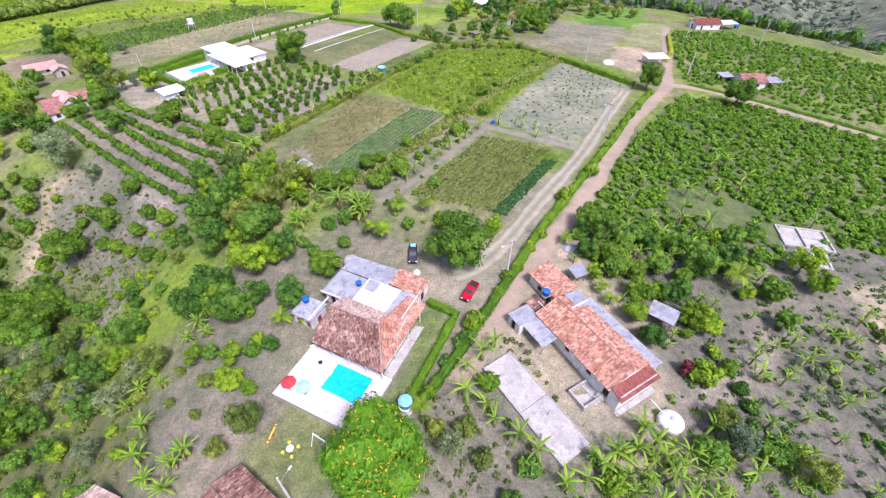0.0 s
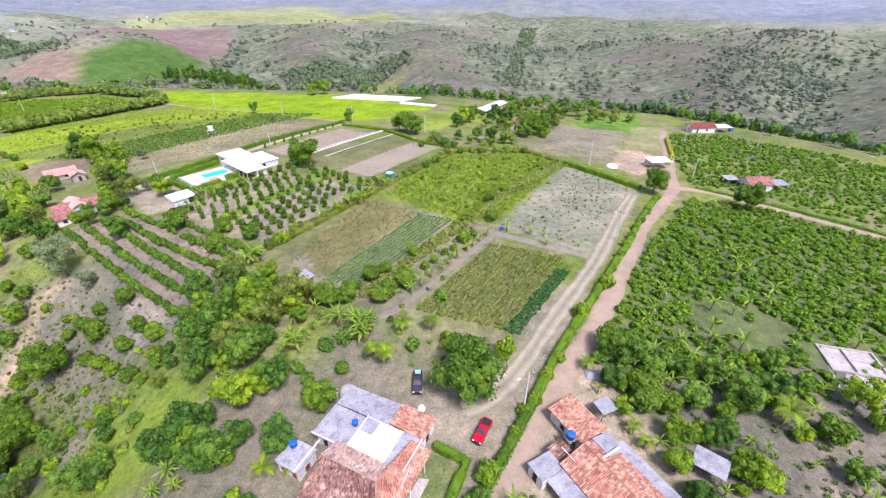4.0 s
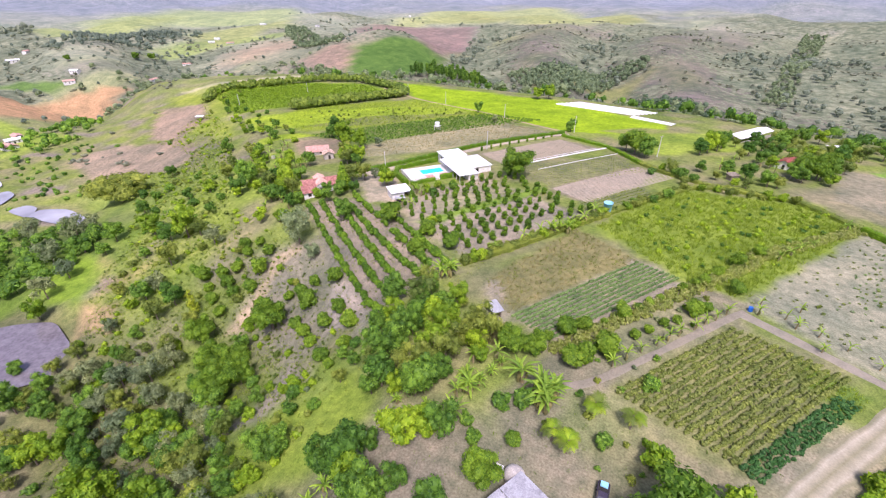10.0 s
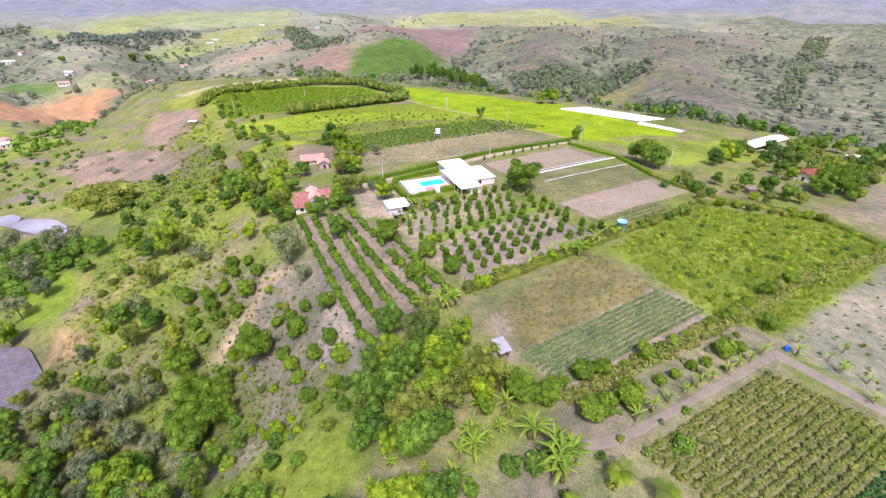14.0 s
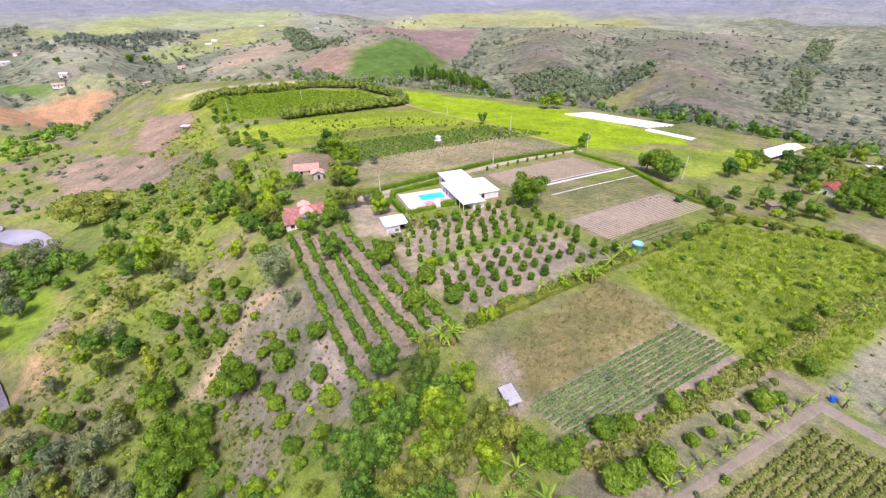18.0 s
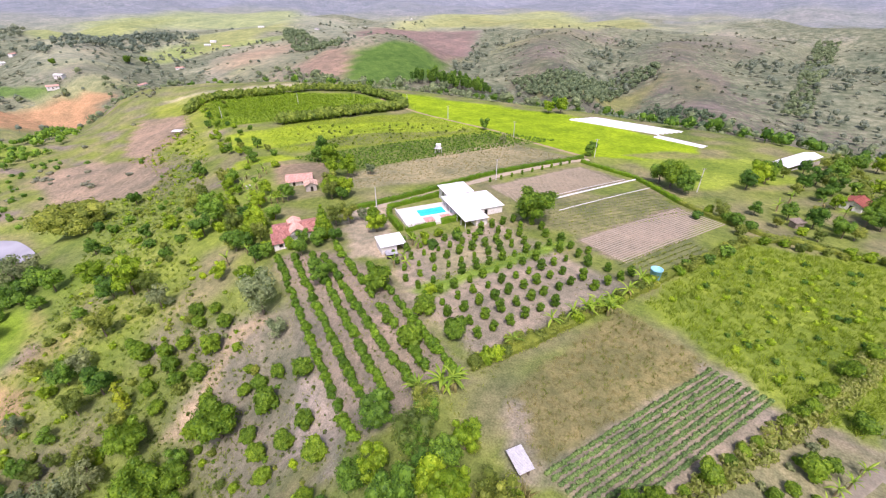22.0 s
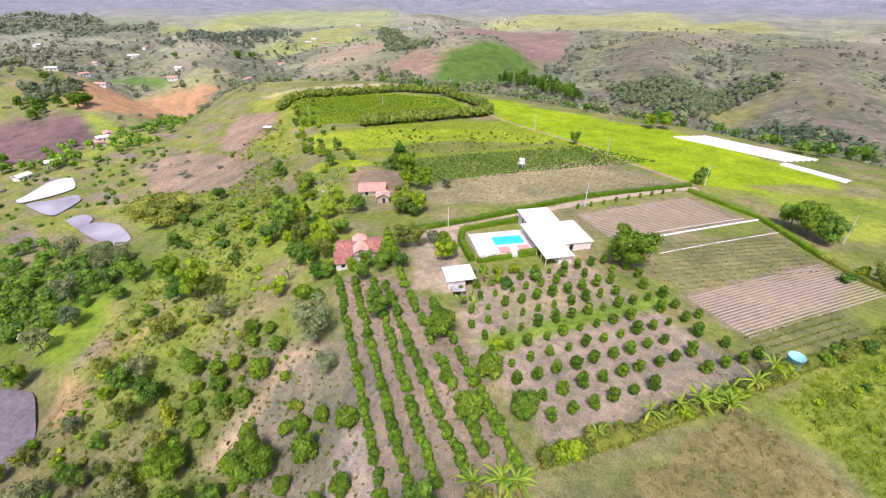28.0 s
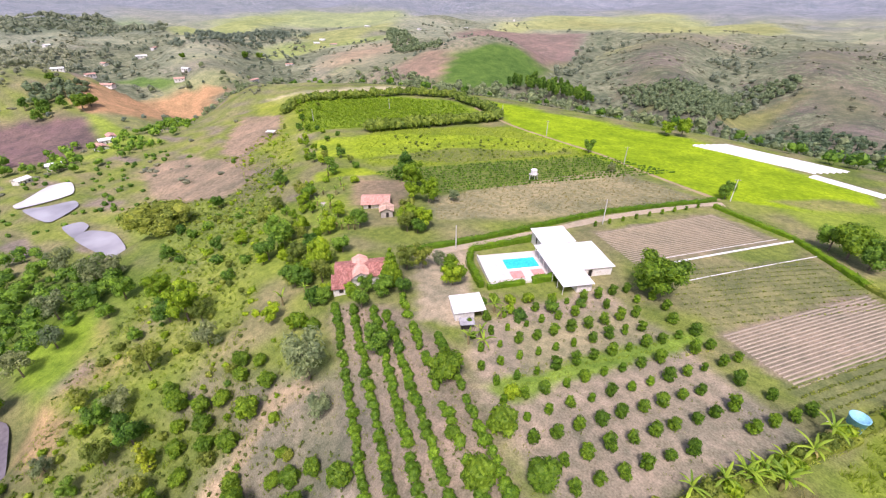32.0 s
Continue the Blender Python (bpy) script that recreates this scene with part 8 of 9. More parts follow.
hedge("hedge", [(90, 178), (98, 192), (110, 224)], 1.6, 1.5, "yellow-green hedge along the farm road", LEAF_YELLOW, dense=8, leaf=0.28, seed=13)
hedge("hedge", [(88, 152), (112, 138), (134, 122), (160, 104)], 1.5, 1.1, "low dark hedge along the farm road", LEAF_WOOD, dense=7, leaf=0.28, seed=14)
hedge("hedge", [(-46, 103), (-38, 114), (-28, 131), (-19, 146)], 2.6, 1.5, "untidy flowering hedge between orchard and field", LEAF_OLIVE, dense=13, leaf=0.24, seed=15)
hedge("hedge", [(-19, 147), (-8, 166), (2, 182), (14, 190)], 2.6, 1.3, "untidy hedge between plot and tall grass", LEAF_OLIVE, dense=9, leaf=0.26, seed=16)
hedge("hedge", [(14, 190), (34, 186), (46, 172)], 2.2, 1.1, "low brownish hedge beyond the tall grass", LEAF_OLIVE, dense=8, leaf=0.26, seed=17)
# ---- orchard grid ----
ORCHARD = [(-84, 131), (-66, 162), (-58, 168), (-50, 163), (-22.5, 147), (-45, 109), (-69, 118)]
for j in range(-2, 12):
    shift = plant_rng.uniform(0, 3.95)
    for i in range(-8, 22):
        along, across = 66.0 + 3.95 * i + shift + plant_rng.uniform(-0.18, 0.18), 105.05 + 4.35 * j + plant_rng.uniform(-0.15, 0.15)
        x, y = 0.545 * along - 0.838 * across, 0.838 * along + 0.545 * across
        if float(inside(ORCHARD, np.array(x), np.array(y))) > 0 and plant_rng.random() > 0.07:
            young = j > 1 and plant_rng.random() < (0.7 if along < 78 else 0.25)
            grow("sapling" if young else "citrus", x, y, plant_rng.uniform(0.85, 1.15) if young else plant_rng.uniform(0.8, 1.08))
for a, b, bare in (((-111, 118), (-57, 83.2), 0.03), ((-106.5, 119.6), (-57, 88), 0.03), ((-102, 121.8), (-55, 91.2), 0.03), ((-98, 122.2), (-52.5, 94.6), 0.03), ((-100, 129), (-52, 98.3), 0.22), ((-84, 123.6), (-45.5, 98.8), 0.05)):
    n = int(math.hypot(b[0] - a[0], b[1] - a[1]) / 1.75)
    for k in range(n):
        if plant_rng.random() > bare:
            t = (k + plant_rng.uniform(-0.15, 0.15)) / n
            grow("coffee", a[0] + (b[0] - a[0]) * t + plant_rng.uniform(-0.25, 0.25), a[1] + (b[1] - a[1]) * t + plant_rng.uniform(-0.25, 0.25), plant_rng.uniform(0.82, 1.18))
for kind, x, y, s in (("wood", -105, 121, 0.6), ("mango", -54.5, 167, 1.25), ("lit_shrub", -64, 120, 1.0),
                      ("cypress", -107, 132.5, 1.35), ("olive", -109, 140, 1.0), ("bright", -95, 142, 1.0), ("grey", -104, 147, 0.55), ("bright", -131, 128, 1.1), ("olive", -123, 123, 0.9), ("wood", -130, 119, 1.0), ("wood", -105, 128, 0.7), ("wood", -101, 131, 0.6), ("wood", -117, 116, 0.6), ("lit_shrub", -115, 110.5, 1.5), ("olive", -126, 160, 1.0), ("olive", -131, 163, 1.0), ("wood", -122, 158, 0.7), ("bright", -137, 180, 1.2), ("bright", -143, 178, 1.0), ("grey", -130, 186, 0.7),
                      ("mango", -20, 221, 1.1), ("wood", -15.5, 217, 1.1), ("wood", -24, 224, 1.1), ("wood", -55, 253, 0.8), ("bright", 10, 250, 1.2), ("wood", 14, 254, 1.0), ("mango", 40, 219, 1.0), ("mango", 44, 222, 0.9), ("wood", 26, 199.5, 0.7), ("olive", 29, 200, 0.7), ("olive", -5, 197, 0.8), ("wood", -1, 192.5, 0.6), ("shrub", 3, 191, 1.1), ("shrub", -4, 169, 1.3), ("wood", 19.6, 203, 0.8), ("bright", -101, 346, 1.3), ("bright", -94, 350, 1.3), ("wood", -120, 281, 0.8), ("grey", -99, 256, 0.6), ("shrub", -8, 163, 1.0), ("shrub", -13, 157, 1.0), ("wood", 5, 206, 0.6)):
    grow(kind, x, y, s)
for k in range(9):
    grow("sapling", -81 + k * 2.6, 196 + k * 4.9, 0.9, "small clipped shrub in a line along the drive")
for x, y in ((-82, 141), (-79, 143), (-84, 139), (-77, 140), (-74, 139), (-72, 150), (-66, 152), (-76, 146), (-70, 146)):
    grow("lit_shrub" if plant_rng.random() < 0.6 else "shrub", x, y, plant_rng.uniform(0.7, 1.1))
for x, y in ((-77, 129), (-75, 127), (-78, 126), (-80, 138), (-77.5, 137)):
    leafy("banana", x, y, 1.0, 7, 1)
# ---- trees round the red-roofed house and along the hill's brow ----
for kind, x, y, sz in (("bright", -131, 128, 1.0), ("bright", -128, 123.4, 0.8), ("lit_shrub", -117, 120.5, 1.2), ("bright", -143, 125, 0.75), ("olive", -158, 135, 0.8), ("wood", -141, 132, 0.75), ("olive", -180, 139, 1.0), ("olive", -189, 149, 0.8), ("bright", -157, 139, 0.8), ("bright", -145, 142, 0.7), ("wood", -131, 136, 0.8), ("bright", -152, 188, 1.3), ("wood", -168, 200, 1.0), ("bright", -160, 194, 1.0), ("wood", -164, 192, 0.9), ("bright", -128, 160, 1.1), ("bright", -123, 161.6, 1.1), ("olive", -125.5, 157, 0.9), ("bright", -94.6, 141.4, 0.95), ("olive", -106, 143, 0.9), ("olive", -187, 159, 1.0), ("wood", -140, 150, 0.8), ("lit_shrub", -111, 123, 1.2), ("wood", -109, 126, 0.55)):
    grow(kind, x, y, sz)
GROVE = [(-190, 150), (-168, 168), (-150, 156), (-136, 140), (-122, 132), (-118, 122), (-150, 118), (-172, 132)]
for x, y in spread(GROVE, 4.6, 31, 0.36):
    kind = plant_rng.choice(("wood", "bright", "lit_shrub", "olive", "bright", "lit_shrub"))
    grow(kind, x, y, plant_rng.uniform(0.45, 0.85) * (1.25 if "shrub" in kind else 1))
for x, y in spread([(-160, 150), (-146, 158), (-138, 146), (-150, 138)], 4, 32, 0.7):
    leafy("banana", x, y, 0.95, 7, 1)
SLOPE = [(-240, 190), (-190, 150), (-150, 116), (-116, 104), (-92, 108), (-60, 66), (-44, 40), (-40, 20), (-90, 20), (-140, 56), (-165, 80), (-210, 110), (-270, 160)]
for x, y in spread(SLOPE, 7.5, 33, 0.2):
    if float(inside([(-150, 66), (-96, 66), (-60, 30), (-44, 40), (-50, 70), (-56, 110), (-124, 112)], np.array(x), np.array(y))) < 0:
        grow(plant_rng.choice(("shrub", "pale_shrub", "pale_shrub", "weed", "lit_shrub", "olive", "wood")), x, y, plant_rng.uniform(0.55, 0.95))
for x, y in spread([(-118, 70), (-62, 58), (-56, 84), (-110, 108)], 4.4, 34, 0.3):
    grow("weed", x, y, plant_rng.uniform(0.5, 1.0))
for x, y in spread([(-30, 20), (-50, 24), (-48, 60), (-26, 64), (-24, 42)], 4.2, 35, 0.2):
    kind = plant_rng.choice(("shrub", "lit_shrub", "pale_shrub"))
    grow(kind, x, y, plant_rng.uniform(0.5, 0.8) * (1.3 if "shrub" in kind else 1))
for x, y in spread([(-50, 62), (-36, 62), (-27, 78), (-38, 86), (-47, 95), (-52, 80)], 3.8, 36, 0.7):
    grow(plant_rng.choice(("wood", "wood", "olive", "wood", "bright")), x, y, plant_rng.uniform(0.6, 1.0), stretch=1.15)
for x, y in spread([(-43, 42), (-29, 44), (-26, 60), (-38, 63), (-44, 54)], 4.0, 43, 0.5):
    grow(plant_rng.choice(("wood", "bright", "wood", "lit_shrub")), x, y, plant_rng.uniform(0.5, 0.85), stretch=1.1)
for x, y in spread([(-150, 64), (-96, 66), (-70, 50), (-60, 30), (-130, 20), (-150, 40)], 5.4, 37, 0.5):
    grow(plant_rng.choice(("wood", "olive", "grey", "grey", "wood", "olive")), x, y, plant_rng.uniform(0.5, 0.85))

for x, y in spread([(30, 58), (38, 66), (62, 66), (74, 58), (60, 50), (44, 56)], 4.2, 39, 0.42):
    leafy("banana", x, y, plant_rng.uniform(0.7, 0.95), 6, 0)
for x, y in spread([(12, 25), (20, 18), (40, 14), (44, 26), (36, 28), (26, 24)], 3.0, 40, 0.45):
    leafy("banana", x, y, plant_rng.uniform(0.8, 1.15), 6, 1)
for x, y in spread([(-34, 60), (-22, 62), (-20, 76), (-34, 80)], 4.0, 42, 0.2):
    leafy("banana", x, y, plant_rng.uniform(0.8, 1.1), 7, 1)

# ---- trees and shrubs about the poultry shed, the farmhouse and the brow beyond ----
for kind, x, y, sz in (("wood", 5, 235, 0.9), ("bright", 8, 241, 1.1), ("bright", 12, 247, 1.0), ("olive", 10, 198, 0.6), ("wood", 14, 207, 0.7), ("olive", 22, 213, 0.7), ("wood", 30, 258, 0.9), ("wood", 38, 268, 1.0), ("mango", 43, 282, 0.8), ("wood", 35, 215, 0.8), ("wood", 38, 213, 0.7), ("mango", 45, 221, 0.95), ("wood", 50, 231, 0.9), ("bright", 47, 215, 0.7), ("wood", 26, 205, 0.55), ("wood", 63, 272, 1.0), ("olive", 68, 266, 0.9), ("bright", 30, 228, 0.7), ("wood", 28, 236, 0.75), ("wood", 24, 246, 0.8), ("olive", 20, 236, 0.7), ("wood", 33, 246, 0.85), ("mango", 52, 246, 0.8), ("wood", 58, 256, 0.9), ("bright", 47, 256, 0.8), ("wood", 40, 250, 0.8), ("olive", 56, 238, 0.8), ("wood", 70, 286, 1.0), ("wood", 78, 276, 1.0), ("wood", 50, 292, 1.0), ("bright", 58, 296, 0.9), ("wood", 28, 272, 0.8), ("olive", 20, 262, 0.7), ("wood", 84, 262, 0.8), ("lit_shrub", -8, 199, 1.0), ("shrub", -3, 195, 1.2), ("shrub", 3, 193, 1.1), ("pale_shrub", 0, 186, 1.2), ("shrub", -11, 193, 1.1), ("lit_shrub", 16, 196, 1.0), ("olive", 19, 192, 0.6)):
    grow(kind, x, y, sz)
for x, y in ((26, 226), (40, 226), (44, 236), (34, 236), (17, 226), (38, 242), (60, 262), (46, 264), (12, 214), (30, 218)):
    leafy("banana", x, y, plant_rng.uniform(0.9, 1.2), 6, 1)
# ---- bananas and bushes along the brow above the valley ----
for x, y in spread([(-150, 122), (-128, 112), (-112, 112), (-120, 124), (-150, 150), (-176, 172), (-196, 184), (-190, 160)], 6.5, 51, 0.5):
    leafy("banana", x, y, plant_rng.uniform(0.85, 1.2), 6, 1)
for x, y in spread([(-170, 150), (-230, 188), (-300, 232), (-352, 262), (-340, 276), (-280, 240), (-210, 206), (-170, 178)], 8.5, 52, 0.6):
    kind = plant_rng.choice(("shrub", "lit_shrub", "wood", "bright", "olive", "lit_shrub"))
    grow(kind, x, y, plant_rng.uniform(0.6, 0.95) * (1.4 if "shrub" in kind else 0.8))
for x, y, sz in ((-578, 175, 1.7), (-591, 185, 1.5), (-673, 176, 1.0), (-879, 501, 1.4), (-889, 534, 1.4), (-786, 356, 1.0)):
    grow("mango", x, y, sz, "tall dark tree standing alone in the far valley")
for x, y in spread([(-560, 140), (-600, 130), (-640, 150), (-600, 176)], 13, 53, 0.8):
    grow("wood", x, y, plant_rng.uniform(1.0, 1.4))
# ---- weeds and shrubs on the bare ground between yard and bean field ----
for x, y in spread([(-20, 66), (0, 62), (0, 76), (-4, 82), (12, 112), (2, 116), (-16, 88)], 3.4, 54, 0.5):
    grow("weed", x, y, plant_rng.uniform(0.6, 1.2))
for x, y, sz in ((-1, 82, 1.1), (2, 70, 0.8), (-6, 68, 0.9), (-19, 70, 1.2), (-22, 68, 1.1)):
    grow("shrub", x, y, sz)
for x, y in spread([(44, 22), (44, 36), (62, 46), (90, 50), (100, 20), (60, 10)], 4.6, 55, 0.6):
    leafy("banana", x, y, plant_rng.uniform(0.6, 0.95), 5, 0)
for x, y in spread([(38, 26), (44, 36), (62, 46), (86, 50), (96, 20), (60, 14)], 4.0, 56, 0.5):
    grow("weed", x, y, plant_rng.uniform(0.8, 1.8))
# untidy growth along the hedge between orchard and field
for a, b, n in (((-46, 103), (-28, 131), 16), ((-28, 131), (-19, 146), 8), ((-19, 147), (2, 182), 15), ((2, 182), (34, 186), 12)):
    for k in range(n):
        t = (k + plant_rng.uniform(0.1, 0.9)) / n
        x, y = a[0] + (b[0] - a[0]) * t + plant_rng.uniform(-1.2, 1.2), a[1] + (b[1] - a[1]) * t + plant_rng.uniform(-1.2, 1.2)
        grow(plant_rng.choice(("pale_shrub", "lit_shrub", "pale_shrub", "pale_shrub")), x, y, plant_rng.uniform(0.7, 1.15), "bushy flowering shrub growing out of the untidy hedge")
for x, y in ((-36, 120), (-33, 124), (-30, 127), (-27, 133), (-24, 137), (-41, 111), (-22, 143)):
    leafy("banana", x, y, plant_rng.uniform(0.9, 1.2), 7, 2)
for x, y in spread([(34, 64), (48, 92), (66, 112), (90, 96), (80, 64), (60, 60)], 8.5, 57, 0.6):
    leafy("banana", x, y, plant_rng.uniform(0.9, 1.25), 6, 0)
# thickets below the house and trees across the road
for x, y in spread([(-113, 76), (-93, 72), (-62, 50), (-46, 24), (-70, 24), (-100, 54)], 4.6, 58, 0.34):
    grow(plant_rng.choice(("wood", "olive", "bright", "wood", "grey")), x, y, plant_rng.uniform(0.55, 0.85))
# loose growth out of the roadside hedge
for a, b, n in (((-1.5, 32), (13.8, 55.5), 7), ((13.8, 55.5), (38, 93), 10), ((38, 93), (69, 140), 9)):
    for k in range(n):
        t = (k + plant_rng.uniform(0.2, 0.8)) / n
        grow("lit_shrub" if plant_rng.random() < 0.6 else "shrub", a[0] + (b[0] - a[0]) * t + plant_rng.uniform(-0.5, 0.5), a[1] + (b[1] - a[1]) * t + plant_rng.uniform(-0.5, 0.5), plant_rng.uniform(0.55, 0.85), "leafy shrub growing up through the roadside hedge")


# ---- crops, grass and woods too many to count ----
LOW_LEAF = [small_bush(s, 0.35, 18, 0.22, 0) for s in range(4)]
LEAFY_ROW = [small_bush(10 + s, 0.42, 22, 0.27, 0.6) for s in range(4)]
CASSAVA = [small_bush(20 + s, 0.85, 48, 0.33, 0.66) for s in range(5)]
GRASS_TUFT = [tuft(s, 9, 0.45, 0.35) for s in range(5)]
TALL_TUFT = [tuft(30 + s, 16, 1.0, 0.5, 0.06, 0.6) for s in range(5)]
CANE = [tuft(50 + s, 26, 1.9, 0.6, 0.16, 1.0) for s in range(4)]
CANE_CLUMP = [small_bush(150 + s, 0.75, 40, 0.34, 0) for s in range(5)]
SCRUB_BUSH = [small_bush(70 + s, 1.9, 14, 1.0, 0.8) for s in range(5)]
VALLEY_TREE = [coarse_tree(95 + s, 3.0, 5.6, 190, 0.19) for s in range(6)]
SCRUB_TREE = [coarse_tree(80 + s, 3.2, 6.0, 24) for s in range(6)]
scatter("bean_crop", LEAFY_ROW, in_rows((-6.3, 79), (11.5, 105.5), (11.6, 73.5), 14, 0.4, 1, 0.16), LEAF_BEAN, "rows of olive-green bean plants on brown soil", "crop", 1, 0.8, 1.4)
scatter("bean_crop", LEAFY_ROW, spread([(-6, 79.5), (11.5, 105), (26, 95), (12, 74)], 0.85, 201, 0.22), LEAF_BEAN, "bean plants spreading between the rows", "crop", 201, 0.55, 1.0)
scatter("bean_crop", LEAFY_ROW, in_rows((11.4, 73.4), (26.5, 95), (14.2, 72), 4, 0.5, 2, 0.25), leafage("blue_green_leaves", (0.035, 0.12, 0.03), (0.08, 0.2, 0.06)), "darker green plants along the field's edge", "crop", 2)
scatter("grass", GRASS_TUFT, spread([(22, 102), (31, 96), (27, 90), (20, 97)], 0.7, 3), GRASS_LIVE, "bright green weeds in the field's corner", "grass", 3)
scatter("vegetable_crop", LEAFY_ROW, in_rows((-28.5, 89.5), (-8, 122), (-18.5, 86.2), 9, 0.38, 4, 0.08), LEAF_ROWS, "rows of grey-green vegetable plants on pale soil", "crop", 4, 0.8, 1.12)
scatter("grass", GRASS_TUFT, spread([(-38, 99), (-25, 133), (-8, 123), (-29, 90)], 1.0, 5, 0.6), LEAF_DRY, "dry brown grass", "grass", 5)
scatter("grass", GRASS_TUFT, spread([(-38, 99), (-25, 133), (-8, 123), (-29, 90)], 1.2, 55, 0.5), LEAF_OLIVE, "short olive grass", "grass", 55)
scatter("tall_grass", TALL_TUFT, spread([(-20, 137), (-4, 178), (40, 185), (45, 170), (14, 117), (2, 118)], 1.15, 6, 0.8), GRASS_LIVE, "tall bright green grass filling a field", "grass", 6)
scatter("tall_grass", CASSAVA, spread([(-16, 140), (0, 172), (38, 182), (43, 168), (14, 122), (4, 121)], 3.4, 66, 0.6), LEAF_BRIGHT, "clumps of yellow-green growth in the tall grass", "grass", 66, 0.6, 1.3)
scatter("weeds", LOW_LEAF, spread([(15, 116), (46, 169), (65, 144), (37, 103)], 1.7, 7, 0.3), LEAF_OLIVE, "scattered low weeds on dry ground", "weeds", 7)
scatter("weeds", LOW_LEAF, spread([(30, 122), (46, 160), (58, 146), (42, 118)], 1.6, 77, 0.35), LEAF_ROWS, "scattered green weeds on dry ground", "weeds", 77)
scatter("cane_row", CANE_CLUMP, in_rows((-19.6, 83.7), (17, 135.5), (-17, 82.3), 3, 0.5, 8, 0.6, 0.85), LEAF_CANE, "row of yellowing sugar cane between fields", "cane", 8, 0.6, 1.2, (1.0, 1.7))
scatter("cane_row", CANE_CLUMP, in_rows((15.5, 136.5), (44, 171), (18, 135), 3, 0.5, 9, 0.6, 0.9), LEAF_CANE, "row of olive-green sugar cane between fields", "cane", 9, 0.6, 1.2, (1.0, 1.7))
scatter("dry_reeds", CANE, spread([(-33, 84), (-29, 86), (-27, 80), (-31, 79)], 1.0, 10), LEAF_DRY, "straw-coloured reeds beside the shed", "reeds", 10)
EAST_FIELD = [(31, 74), (48, 100), (80, 141), (98, 138), (140, 110), (200, 74), (200, 50), (120, 62), (80, 66), (60, 58), (40, 62)]
EAST_GAPS = [[(52, 85), (67, 84), (72, 76), (61, 68), (49, 73)], [(67, 73), (69, 62), (82, 63), (86, 74)], [(74, 50), (86, 58), (92, 50), (80, 40)]]


def off_gaps(spots, share, seed):
    rng = np.random.RandomState(seed)
    ok = np.ones(len(spots), bool)
    for gap in EAST_GAPS:
        ok &= (inside(gap, spots[:, 0], spots[:, 1]) < 0) | (rng.uniform(0, 1, len(spots)) < share)
    return spots[ok]


scatter("cassava_crop", CASSAVA, off_gaps(spread(EAST_FIELD, 1.6, 11, 0.62, 0.8), 0.12, 1), LEAF_CASSAVA, "dense field of bright green cassava plants", "crop", 11, 0.7, 1.6)
scatter("cassava_crop", CASSAVA, off_gaps(spread(EAST_FIELD, 2.3, 211, 0.5, 0.8), 0.1, 2), LEAF_HEDGE, "darker bushes among the cassava plants", "crop", 211, 0.8, 1.6)
scatter("cassava_crop", CASSAVA, spread([(88, 156), (104, 150), (150, 118), (220, 90), (260, 150), (150, 240), (116, 236), (98, 190)], 2.2, 12, 0.75), LEAF_CASSAVA, "field of green shrubs beyond the farm road", "crop", 12, 0.8, 1.5)
scatter("weeds", LOW_LEAF, spread([(40, 66), (110, 64), (120, 20), (60, 14), (36, 30), (36, 40)], 1.6, 13, 0.6), LEAF_WOOD, "low green weeds on grey soil", "weeds", 13, 0.8, 1.8)
scatter("weeds", LOW_LEAF, spread([(-2, 30), (12, 44), (22, 22), (30, 14), (0, 12), (-6, 20)], 1.2, 14, 0.5), LEAF_OLIVE, "low weeds on grey soil", "weeds", 14, 0.8, 1.9)
scatter("weeds", LOW_LEAF, spread([(22, 24), (34, 34), (52, 28), (48, 12), (24, 10)], 1.3, 15, 0.6), LEAF_WOOD, "low green weeds below the long house", "weeds", 15, 0.9, 2.2)
scatter("row_crop", LOW_LEAF, in_rows((-60, 176), (-27, 214), (-41, 162), 12, 0.9, 16, 0.12, 0.85), LEAF_OLIVE, "thin rows of low seedlings on tan soil", "crop", 16, 0.5, 0.9)
scatter("row_crop", LOW_LEAF, in_rows((-28, 152), (-14, 175), (-22, 148), 4, 0.8, 17), LEAF_OLIVE, "rows of low olive plants at the plot's end", "crop", 17, 0.7, 1.1)
scatter("row_crop", LEAFY_ROW, in_rows((-180, 192), (-116, 280), (-140, 188), 12, 1.1, 18, 0.3, 0.85), LEAF_WOOD, "rows of dark green coffee bushes", "crop", 18, 1.0, 1.7)
scatter("row_crop", LEAFY_ROW, in_rows((-268, 218), (-215, 290), (-345, 258), 26, 1.6, 19, 0.2, 0.95), LEAF_FIELD, "rows of bright green coffee bushes on the far field", "crop", 19, 1.2, 1.9)
scatter("crop_cover", CASSAVA, spread([(-278, 244), (-216, 300), (-214, 318), (-254, 338), (-320, 316), (-352, 270)], 3.0, 20, 0.9), LEAF_FIELD, "even bright green crop on the far field", "crop", 20, 0.9, 1.4)
scatter("grass", TALL_TUFT, spread([(-236, 358), (-180, 306), (-60, 254), (-10, 264), (-14, 298), (-90, 345)], 2.6, 21, 0.8), leafage("bright_field_grass", (0.25, 0.4, 0.01), (0.38, 0.52, 0.03), 0.3), "vivid yellow-green grass on the far field", "grass", 21, 0.3, 0.5, (0.5, 0.8))
DRY_FIELD = [(-124, 170), (-139, 182), (-102, 260), (-60, 246), (-84, 208)]
scatter("grass", GRASS_TUFT, spread(DRY_FIELD, 1.4, 22, 0.6), LEAF_DRY, "dry straw grass", "grass", 22, 0.7, 1.4)
